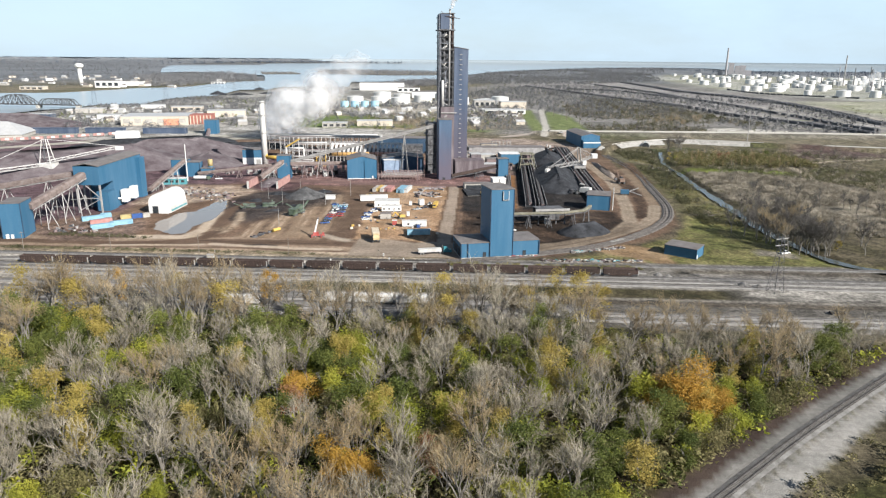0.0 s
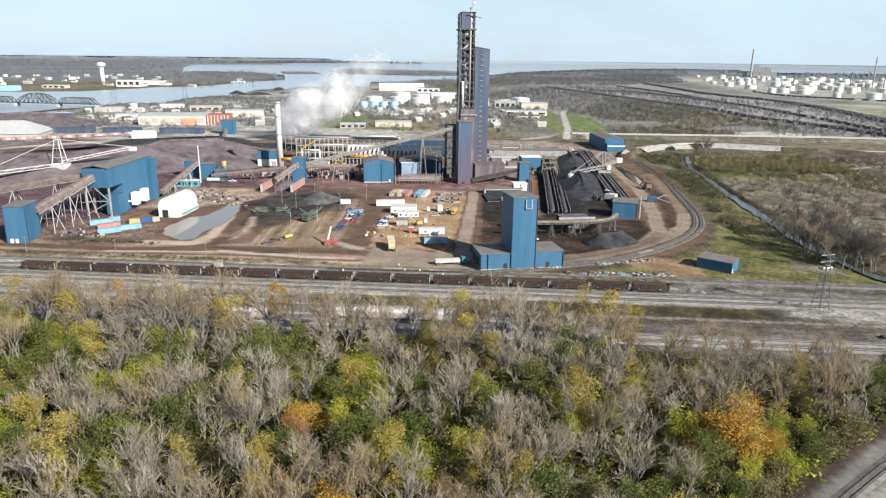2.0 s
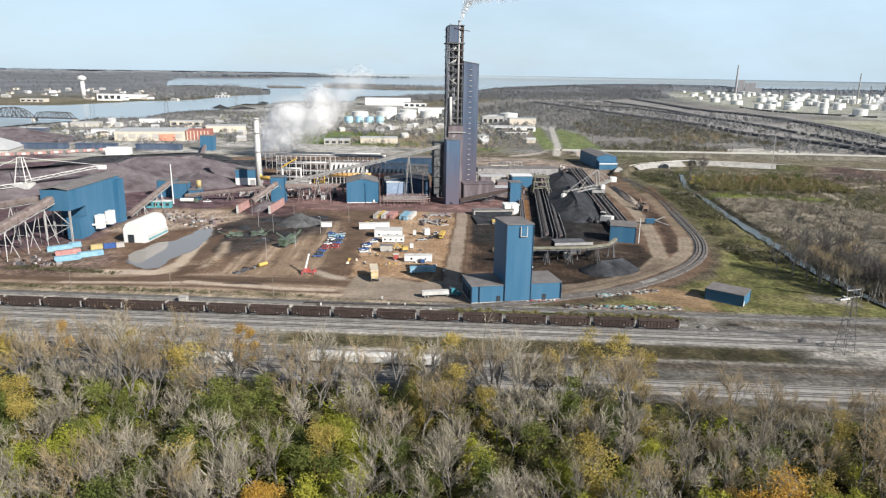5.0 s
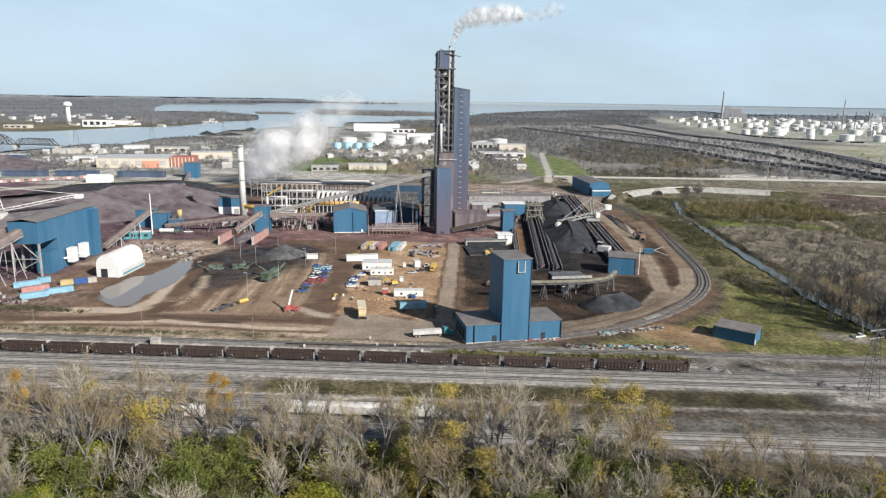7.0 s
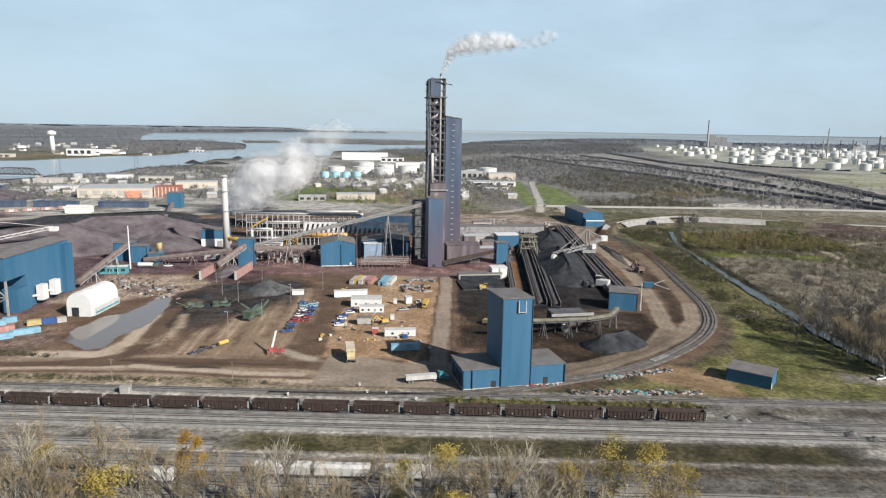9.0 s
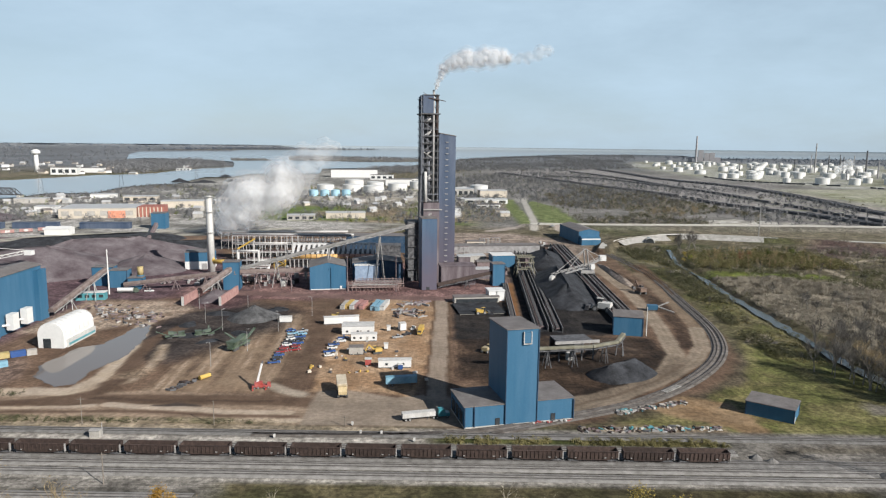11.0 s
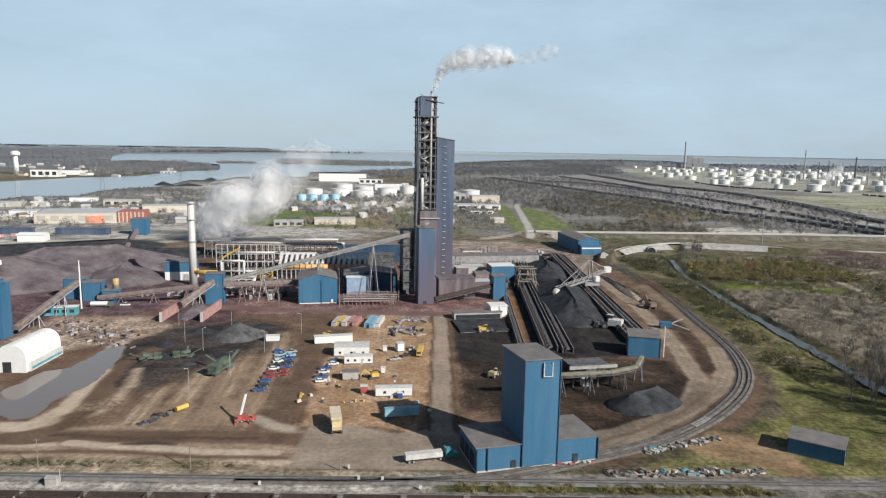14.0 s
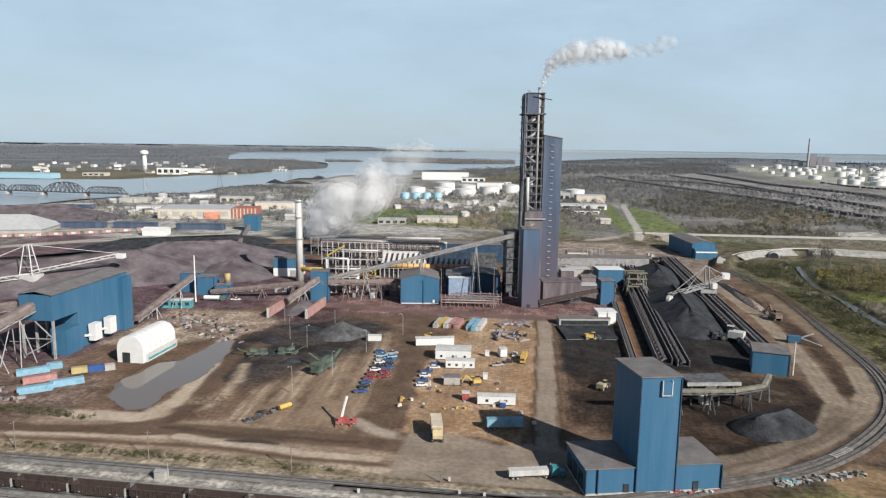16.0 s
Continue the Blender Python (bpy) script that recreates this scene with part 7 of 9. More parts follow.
for x, y, h in ((-690, 1330, 50), (-600, 1450, 52), (-560, 1985, 50), (-470, 1500, 46)):
    lattice_pylon(pose(x, y, 0, 0, 0, 30), h, "tall grey lattice pylon by the river", 3, 4.5)
for x, y in ((171, 1150), (190, 1010), (197, 955), (182, 1080)):
    pole(x, y, 30, "tall timber power pole beside the road", False, WOOD_POLE, 0.35, "power poles by the road")
# trees one by one along the creek and by the road
cr_ = random.Random(5)
for x, y in ((166, 375), (170, 367), (174, 360), (176, 353), (178, 345), (182, 352), (187, 356), (187, 384), (180, 340), (186, 338), (192, 333), (197, 330), (206, 385), (203, 372), (210, 360), (200, 345), (172, 372), (184, 366), (197, 362), (208, 340), (216, 330), (222, 345), (176, 366)):
    plant("bare_dark", x, y, cr_.uniform(0.9, 1.35), cr_)
plant("gold", 205, 336, 0.55, cr_)
for x, y in ((230, 712), (236, 705), (228, 700), (243, 718), (238, 690)):
    plant("bare_dark", x, y, cr_.uniform(1.3, 1.7), cr_)
for kn_, x, y, s in (("gold", 213, 652, 0.75), ("lime", 222, 660, 0.6), ("rust", 262, 655, 1.0), ("rust", 272, 662, 0.9), ("olive", 300, 650, 1.3), ("green", 312, 668, 0.9), ("olive", 285, 640, 1.2), ("green", 296, 676, 0.8), ("olive", 240, 645, 1.1)):
    plant(kn_, x, y, s, cr_)
for k in range(24):
    x = cr_.uniform(222, 300)
    plant("bare_dark", x, 560 - (x - 222) * 1.5 + cr_.uniform(-95, -30), cr_.uniform(0.6, 1.0), cr_)
for k in range(46):
    y = cr_.uniform(325, 408)
    plant("bare_dark" if k % 5 else "bare_tan", (183 if y > 360 else 176) + cr_.uniform(0, 26), y, cr_.uniform(0.9, 1.5), cr_)
for x, y in ((300, 940), (308, 950), (335, 945), (318, 930), (290, 955), (345, 960), (280, 935)):
    plant("bare_tan", x, y, cr_.uniform(1.1, 1.5), cr_)
joined("line_side_brush", scatter(420, [(62, 108), (90, 136), (130, 168), (200, 218), (300, 250), (300, 190), (170, 130), (90, 90)], lambda X, Y: fbm(X, Y, 14, 240) > 0.42, 1.3, ["bush"]), TEMPL, [LEAF_OLIVE], "olive brush beside the single line", "brush")
# ---- conveyors, racks, piles and machines of the works ----
GALLERY = surface("dusty_conveyor_sheeting", (0.14, 0.1, 0.088), 0.85, vary=0.25, size=3)
GALLERY_PALE = surface("pale_conveyor_sheeting", (0.17, 0.163, 0.155), 0.8, vary=0.25, size=4)
GALLERY_OLIVE = surface("weathered_olive_sheeting", (0.14, 0.13, 0.085), 0.8, vary=0.25, size=4)


def conveyor(p, q, w, h, label, mat=GALLERY, trestles=3, leg=STEEL, splay=1.5, open_belt=False):
    """A covered belt gallery from p to q on trestles."""
    p, q = Vector(p), Vector(q)
    ob = thing("conveyor", Matrix.Translation((p.x, p.y, 0)), label, "conveyor", "conveyors")
    o = Vector((p.x, p.y, 0))
    a, c = p - o, q - o
    d = (c - a).normalized()
    flat = Vector((d.x, d.y, 0)).normalized()
    side = Vector((flat.y, -flat.x, 0))
    up = side.cross(d)
    if up.z < 0:
        up = -up
    sec = [(-0.5, 0), (0.5, 0), (0.5, 0.72), (0.3, 1.0), (-0.3, 1.0), (-0.5, 0.72)] if not open_belt else [(-0.5, 0), (0.5, 0), (0.5, 0.5), (0.42, 0.5), (0.36, 0.25), (-0.36, 0.25), (-0.42, 0.5), (-0.5, 0.5)]
    k = len(sec)
    vs = [e + side * s * w + up * t * h for e in (a, c) for s, t in sec]
    part("gallery", Mesh().add(vs, [tuple(range(k - 1, -1, -1)), tuple(range(k, 2 * k))] + [(i, (i + 1) % k, k + (i + 1) % k, k + i) for i in range(k)]), mat, ob)
    for s in (-1, 1):
        part("truss_chord", Mesh().beam(a + side * s * w * 0.52 - up * 0.6, c + side * s * w * 0.52 - up * 0.6, 0.35), leg, ob)
    n = int((c - a).length / 5)
    for s in (-1, 1):
        lacing = Mesh()
        for i in range(n):
            u0, u1 = a + (c - a) * (i / n), a + (c - a) * ((i + 1) / n)
            lacing.beam(u0 + side * s * w * 0.52 + up * (0.1 if i % 2 else -0.6), u1 + side * s * w * 0.52 + up * (-0.6 if i % 2 else 0.1), 0.16)
        part("truss_lacing", lacing, leg, ob, kind="stuff")
    for i in range(trestles):
        m = a + (c - a) * ((i + 0.7) / (trestles + 0.4))
        if m.z < 1.5:
            continue
        t = part("trestle", Mesh().beam(m - up * 0.6 - side * w * 0.5, m - up * 0.6 + side * w * 0.5, 0.4), leg, ob)
        for s in (-1, 1):
            for f in (-1, 1):
                part("leg", Mesh().beam(m + side * s * w * 0.45 - up * 0.6, Vector((m.x, m.y, 0)) + side * s * (w * 0.5 + splay) + flat * f * splay * 1.4, 0.38), leg, t)
        if m.z > 7:
            part("tie", Mesh().beam(Vector((m.x, m.y, m.z * 0.5)) - side * (w * 0.5 + splay * 0.5), Vector((m.x, m.y, m.z * 0.5)) + side * (w * 0.5 + splay * 0.5), 0.25), leg, t)
    return ob


conveyor((-226, 356, 13), (-221, 407, 22.5), 4.6, 3.4, "dusty covered conveyor rising on splayed steel trestles", GALLERY, 3, STEEL, 3.0)
conveyor((-340, 402, 3), (-227, 409, 22.5), 4.4, 3.2, "long dusty covered conveyor rising across the ore yard", GALLERY, 4, STEEL, 3.0)
conveyor((-206.5, 462, 3), (-203.5, 521, 15), 3.0, 2.2, "tan covered conveyor rising to the sampling huts", GALLERY, 2)
conveyor((-198, 533, 3), (-134, 540, 10), 2.8, 2.0, "long low dusty conveyor gallery", GALLERY, 3, STEEL_DUSTY)
conveyor((-126, 540, 12.5), (-11, 567, 39.5), 2.4, 1.7, "long pale conveyor gallery climbing to the furnace tower", GALLERY_PALE, 3, STEEL, 2.2)
conveyor((-128, 536, 11), (-62, 560, 9), 3.0, 2.2, "low dusty conveyor gallery beside the hall", GALLERY, 3, STEEL_DUSTY)
conveyor((-142, 512, 4), (-130, 536, 13), 3.4, 2.6, "short tan conveyor feeding the transfer tower", GALLERY, 1)
conveyor((-300, 850, 4), (-262, 730, 2), 4.0, 3.0, "reddish conveyor running down into the ore yard", STEEL_DUSTY, 2)
conveyor((5, 541, 2), (44, 556, 8), 2.8, 2.0, "dark rusty conveyor between the tower and a hut", RUST, 1, STEEL_DARK)
conveyor((30, 378, 8), (71, 384, 8), 2.2, 1.1, "weathered olive conveyor passing behind the load-out tower", GALLERY_OLIVE, 3, STEEL_DARK, 1.0)
conveyor((71, 384, 8), (84, 391, 8), 2.2, 1.1, "weathered olive conveyor turning on its trestle", GALLERY_OLIVE, 1, STEEL_DARK, 0.6)
conveyor((84, 391, 8), (90.5, 404, 8), 2.2, 1.1, "weathered olive conveyor reaching the drive house", GALLERY_OLIVE, 1, STEEL_DARK, 0.6)

# huts by the ore yard
building("sampling_hut", pose(-224, 545, 0, 0, 0, 5), 13, 9, 12.5, "blue clad sampling hut", group="sampling huts")
building("sampling_hut", pose(-210, 539, 0, 0, 0, 5), 11, 9, 11.5, "blue clad sampling hut", group="sampling huts")
building("sampling_hut", pose(-196, 534, 0, 0, 0, 5), 9, 7, 7.5, "low blue clad sampling hut", group="sampling huts")
silo = thing("silo", pose(-190.5, 541, 0), "slim blue silo with a yellow top", "silo")
part("shell", Mesh().cyl((0, 0, 0), (0, 0, 8.5), 2.2, 2.2, 14), BLUE, silo, smooth=True)
part("top", Mesh().cyl((0, 0, 8.5), (0, 0, 14), 1.9, 1.9, 14), surface("dull_yellow_paint", (0.36, 0.27, 0.1), 0.7, vary=0.25), silo, smooth=True)
tc_ = building("teal_cabin", pose(-214, 502, 0, 0, 0, 8), 17, 5, 4.6, "teal metal cabin with a pale flat roof", TEAL, WHITE, trim=None, category="cabin")
for i in range(4):
    part("window", Mesh().box(1.5 + i * 4, 4 + i * 4, -0.1, 0.03, 1.6, 3.4), GLASS_DARK, tc_)

# chimney and its yellow duct
ch = thing("chimney", pose(-160, 592, 0), "tall white steel chimney with platforms", "chimney")
part("flue", Mesh().cyl((0, 0, 0), (0, 0, 57), 2.7, 2.1, 16), WHITE_DIRTY, ch, smooth=True)
for z in (30, 45, 56):
    part("platform", Mesh().cyl((0, 0, z), (0, 0, z + 0.5), 3.2, 3.2, 14), STEEL, ch)
part("ladder", Mesh().box(2.2, 2.7, -0.3, 0.3, 2, 56), STEEL, ch)
part("duct", Mesh().cyl((2, -1, 9), (17, -2, 9), 1.6, 1.6, 10), YELLOW, ch, "yellow flue duct", smooth=True)
part("duct_elbow", Mesh().cyl((2, -1, 9), (0.5, 0, 13), 1.6, 1.5, 10), YELLOW, ch, smooth=True)

# process steelwork
ROSE_STEEL = surface("rose_dusted_steel", (0.3, 0.2, 0.18), 0.85, vary=0.3, size=2)
def rack(m, bays, step, depth, levels, rise, label, steel=STEEL, pipes=(), name="pipe_rack", group="pipe racks"):
    ob = thing(name, m, label, "pipe rack", group)
    for i in range(bays + 1):
        fr_ = part("portal", Mesh().beam((i * step, 0, levels * rise), (i * step, depth, levels * rise), 0.4), steel, ob)
        for y in (0, depth):
            part("post", Mesh().box(i * step - 0.22, i * step + 0.22, y - 0.22, y + 0.22, 0, levels * rise), steel, fr_)
    for lv in range(1, levels + 1):
        for y in (0, depth):
            part("beam", Mesh().beam((0, y, lv * rise), (bays * step, y, lv * rise), 0.35), steel, ob)
        part("deck", Mesh().box(0, bays * step, 0.4, depth - 0.4, lv * rise + 0.2, lv * rise + 0.3), STEEL_DUSTY, ob)
    for i in range(0, bays, 2):
        part("brace", Mesh().beam((i * step, 0, 0.3), ((i + 1) * step, 0, rise), 0.2), steel, ob)
    for y, z, r, mat in pipes:
        part("pipe", Mesh().cyl((-1, y, z), (bays * step + 1, y, z), r, r, 8), mat, ob, smooth=True)
    return ob


R10 = 9.5
rack(pose(-130, 560, 0, 0, 0, 6), 4, 4.5, 8, 2, 5, "low pale steel frame with upright pipes", STEEL_PALE, ((1.5, 6, 0.4, WHITE_DIRTY), (4, 10.8, 0.5, STEEL)))
rack(pose(-160, 648, 0, 0, 0, 1), 22, 4.4, 11, 3, 6.7, "long three-storey pipe rack of pale steel", STEEL_PALE, ((1, 14.4, 0.5, WHITE_DIRTY), (4, 21, 0.7, WHITE_DIRTY), (8, 20.9, 0.6, STEEL), (1, 7.6, 0.6, STEEL_PALE)))
rack(pose(-186, 705, 0, 0, 0, 4), 18, 6.2, 10, 2, 7.5, "long pale steel rack behind the furnace hall", STEEL, ((2, 15.7, 0.5, WHITE_DIRTY), (5, 15.8, 0.6, STEEL), (7, 8, 0.5, STEEL)))
rack(pose(-142, 622, 0, 0, 0, 4), 5, 6, 10, 3, 5.6, "pale process structure with decks and stairs", STEEL_PALE, ((3, 17.6, 0.7, WHITE_DIRTY),))
ys_ = thing("inclined_belt", pose(-148, 620, 0), "short yellow inclined belt on the pale frame", "conveyor")
part("belt", Mesh().beam((0, 0, 14), (13, 0, 21.8), 1.6, 1.2), YELLOW, ys_)
for x, z in ((1, 14), (12, 20.6)):
    part("leg", Mesh().box(x - 0.25, x + 0.25, -0.25, 0.25, 0, z), STEEL_PALE, ys_)
# reformer: a dark casing under a comb of inclined pale ducts, orange headers along the front
rf = thing("reformer", pose(-107, 615, 0, 0, 0, 4), "long reformer with pale inclined ducts above an orange header", "industrial plant")
part("casing", Mesh().box(0, 65, 4, 17, 0, 12), STEEL_BLACK, rf)
part("header", Mesh().cyl((2, 1.6, 8.6), (36, 1.6, 8.6), 1.8, 1.8, 14), surface("amber_pipe_lagging", (0.55, 0.31, 0.09), 0.6, vary=0.2), rf, "amber-lagged header pipe", smooth=True)
part("header", Mesh().cyl((36, 1.6, 8.6), (64, 1.6, 8.8), 1.8, 1.8, 14), surface("rose_pipe_lagging", (0.46, 0.22, 0.15), 0.6, vary=0.2), rf, "rose-orange header pipe", smooth=True)
for i in range(15):
    part("header_band", Mesh().cyl((3 + i * 4.2, 1.6, 8.65), (3.5 + i * 4.2, 1.6, 8.65), 1.9, 1.9, 12), RUST, rf)
for i in range(17):
    x = 0.5 + i * 3.85
    d_ = part("inclined_duct", Mesh().add([(x, 3, 10.8), (x + 1.9, 3, 10.8), (x + 3.0, 9, 17.4), (x + 0.9, 9, 17.4), (x, 3.8, 10.4), (x + 1.9, 3.8, 10.4), (x + 3.0, 9.8, 16.6), (x + 0.9, 9.8, 16.6)],
                                          [(0, 1, 2, 3), (7, 6, 5, 4), (0, 4, 5, 1), (1, 5, 6, 2), (2, 6, 7, 3), (3, 7, 4, 0)]), STEEL_PALE, rf, "pale inclined duct")
    part("flange", Mesh().box(x - 0.2, x + 2.1, 2.4, 3.0, 10.2, 11.2), ROOF_PALE, d_)
part("crown_duct", Mesh().box(1, 66, 9.9, 11.5, 16.2, 18.0), STEEL_PALE, rf, "long pale collecting duct")
for i in range(20):
    part("post", Mesh().box(i * 3.3 - 0.25, i * 3.3 + 0.25, -1.2, -0.7, 0, 7.2), STEEL_PALE, rf)
part("walkway", Mesh().box(-1, 65, -1.4, -0.4, 6.9, 7.2), STEEL, rf)
part("walkway_rail", Mesh().beam((-1, -1.4, 8.2), (65, -1.4, 8.2), 0.12), YELLOW, rf)
st_ = thing("stair_tower", pose(-116, 600, 0, 0, 0, 5), "yellow steel stair tower beside pale pipework", "stair tower")
for x in (0, 8):
    for y in (0, 5):
        part("post", Mesh().box(x - 0.25, x + 0.25, y - 0.25, y + 0.25, 0, 10), YELLOW, st_)
for k in range(3):
    part("landing", Mesh().box(-0.3, 8.3, -0.3, 5.3, 3 + k * 3, 3.25 + k * 3), STEEL_DARK, st_)
    part("flight", Mesh().beam((1 if k % 2 else 7, -0.4, k * 3), (7 if k % 2 else 1, -0.4, k * 3 + 3), 0.9, 0.25), YELLOW, st_)
    part("handrail", Mesh().beam((-0.3, -0.6, 4.2 + k * 3), (8.3, -0.6, 4.2 + k * 3), 0.15), YELLOW, st_)
building("dark_plant_hall", pose(-43, 640, 0, 0, 0, 4), 20, 14, 14, "near-black plant hall behind the control building", STEEL_BLACK, STEEL_DARK, trim=None)
for i in range(9):
    x, y = -126 + i * 6.4, 566 + i * 1.0
    v = thing("vessel", pose(x, y, 0), "pale upright process vessel on the plant floor", "vessel", "process vessels")
    part("shell", Mesh().cyl((0, 0, 1.5), (0, 0, 7 + (i * 37 % 5)), 1.0 + 0.25 * (i % 3), 1.0 + 0.25 * (i % 3), 12), (WHITE_DIRTY, STEEL, STEEL_PALE)[i % 3], v, smooth=True)
    part("skirt", Mesh().cyl((0, 0, 0), (0, 0, 1.5), 0.8, 0.9, 10), CONCRETE, v)
wp = thing("return_duct", pose(-140, 590, 0, 0, 0, 3), "white return duct bent into a portal over the plant", "duct")
part("run", Mesh().cyl((0, 0, 17.2), (15, 0, 17.2), 0.75, 0.75, 10), WHITE_DIRTY, wp, smooth=True)
for x in (0, 15):
    part("drop", Mesh().cyl((x, 0, 17.8), (x, 0, 0), 0.75, 0.75, 10), WHITE_DIRTY, wp, smooth=True)
part("cross_pipe", Mesh().cyl((0, 0.3, 10), (24, 0.3, 10), 0.6, 0.6, 8), WHITE_DIRTY, wp, smooth=True)
building("blue_back_hall", pose(-72, 690, 0, 0, 0, 2), 54, 18, 15, "long dark blue hall behind the furnace plant", BLUE_TRIM, ROOF)
# rusty pipe racks before the control building
for r_ in range(3):
    pr = thing("pipe_stack_rack", pose(-53 + r_ * 1.5, 533 + r_ * 6, 0, 0, 0, 4), "rust-red steel rack holding stacked pipe", "pipe rack", "pipe stacks")
    for i in range(14):
        po = part("post", Mesh().box(i * 2.5 - 0.14, i * 2.5 + 0.14, -0.14, 0.14, 0, 6.2 + 0.5 * (i % 3)), ROSE_STEEL, pr)
        part("arm", Mesh().beam((i * 2.5, -1.6, 2.4 + (i % 2)), (i * 2.5, 1.6, 2.4 + (i % 2)), 0.22), ROSE_STEEL, po)
        part("stay", Mesh().beam((i * 2.5, 0, 0.2), (i * 2.5 + 2.4, 0, 3.2 + (i % 4)), 0.16), RUST, po)
    for i in range(8):
        part("pipe", Mesh().cyl((0.5 * i, -1.3 + i * 0.36, 2.7 + (i % 3) * 1.5), (33 - i, -1.3 + i * 0.36, 2.7 + (i % 3) * 1.5), 0.22, 0.22, 6), (ROSE_STEEL, STEEL, STEEL_DUSTY)[i % 3], pr)
for x, y in ((-53, 527.5), (-22, 532), (-90, 532)):
    pole(x, y, 24 if x > -80 else 15, "tall slim reddish steel light mast by the road", True, STEEL_DUSTY, 0.3, "tall masts")
# small plant between the tower and the stock yard
for k, (x, y, w, d, h, mat) in enumerate(((30, 575, 14, 8, 7, DUSTY), (36, 600, 10, 8, 8, STEEL_DUSTY), (22, 600, 9, 8, 12, DUSTY), (50, 590, 8, 6, 5, STEEL_DUSTY), (30, 640, 16, 9, 6, GREY_WALL), (54, 660, 12, 7, 5, TAN_WALL), (84, 712, 14, 8, 5, WHITE), (36, 730, 18, 8, 5, TAN_WALL))):
    block("plant_cabin", x, y, w, d, h, 8, mat, ROOF if k % 2 else ROOF_PALE, "small dusty plant building with a flat roof" if k < 5 else "small pale site building", "cabin", "plant cabins")
for k, (x, y) in enumerate(((16, 650), (26, 662), (46, 700), (60, 735), (12, 700))):
    rack(pose(x, y, 0, 0, 0, 8), 2, 4, 4, 2, 4 + k % 3, "small grey steel frame among plant buildings", STEEL, (), "equipment_rack", "small equipment racks")

# ore piles
heap("ore_stockpile", -318, 560, 112, 46, 19, ORE, "huge purple-brown ore pellet stockpile", "stockpile", 38, 0.1, 3, 12, 64, ridge=0.45)
heap("ore_stockpile", -262, 650, 80, 44, 17, ORE, "large purple-brown ore pellet stockpile", "stockpile", 25, 0.12, 4, 12, 56, ridge=0.3)
heap("ore_stockpile", -215, 610, 36, 30, 11, ORE, "purple-brown ore pellet cone", "stockpile", 0, 0.1, 5, 10, 40)
heap("ore_stockpile", -320, 735, 95, 26, 8, COAL, "long low dark stockpile along the yard road", "stockpile", 30, 0.15, 6, 8, 56, ridge=0.5)
heap("ore_stockpile", -215, 720, 60, 22, 6, COAL, "low dark stockpile behind the plant", "stockpile", 15, 0.15, 8, 8, 48, ridge=0.4)
heap("ore_stockpile", -600, 905, 110, 55, 17, ORE, "far purple-brown stockpile beside sidings", "stockpile", 20, 0.1, 9, 8, 48, ridge=0.3)
ps = thing("storage_dome", pose(-545, 800, 0, 0, 0, 15), "broad pale storage shed with a hipped roof", "shed")
part("roof", Mesh().add([(-45, -30, 4), (45, -30, 4), (45, 30, 4), (-45, 30, 4), (-22, 0, 17), (22, 0, 17)], [(0, 1, 5, 4), (1, 2, 5), (2, 3, 4, 5), (3, 0, 4)]), ROOF_PALE, ps)
part("wall", Mesh().box(-44, 44, -29, 29, 0, 4.2), GREY_WALL, ps)
rw = thing("box_wagon", pose(-505, 745, 0, 0, 0, 28), "red and white goods wagon on the yard siding", "railway wagon", "red wagons")
part("body", Mesh().box(-6, 6, -1.4, 1.4, 1, 4), PINK_WALL, rw)
part("panel", Mesh().box(-2, 2, -1.5, 1.5, 1.4, 3.7), WHITE_DIRTY, rw)
part("underframe", Mesh().box(-6, 6, -1, 1, 0.3, 1), STEEL_DARK, rw)
for i in range(1, 9):
    copy_thing(rw, pose(-505 + i * 12.4, 745 + i * 6.6 + i * i * 0.35, 0, 0, 0, 28 + i))
# black and grey piles
heap("briquette_stockpile", 89, 545, 62, 21, 9.5, COAL, "long ridge of black iron briquettes between the reclaim conveyors", "stockpile", 86, 0.1, 12, 12, 64, ridge=0.5)
heap("briquette_stockpile", 97, 655, 40, 19, 8.5, COAL, "broad mound of black iron briquettes", "stockpile", 86, 0.1, 13, 10, 48, ridge=0.35)
heap("briquette_stockpile", 81, 372, 16, 11, 5.4, COAL, "cone-backed pile of black fines beside the loop road", "stockpile", 35, 0.1, 17, 10, 44, ridge=0.5)
heap("fines_stockpile", -97, 463, 15, 12, 7, surface("dark_grey_fines", (0.014, 0.014, 0.016), 0.9, vary=0.3, size=5, fine=0.5, bump=0.5), "low cone of dark grey fines in the yard", "stockpile", 10, 0.1, 15, 10, 40)
for k, (x, y, w, h) in enumerate(((-120, 428, 8, 1.3), (-108, 418, 6, 1.0), (-128, 448, 7, 1.4), (-96, 432, 7, 1.0), (30, 478, 9, 2.0), (-118, 472, 9, 1.8), (-88, 482, 8, 1.6))):
    heap("spoil_mound", x, y, w, w * 0.7, h, COAL, "low spread of spilt black fines", "heap", k * 37, 0.25, 20 + k, 5, 24, group="spilt fines")
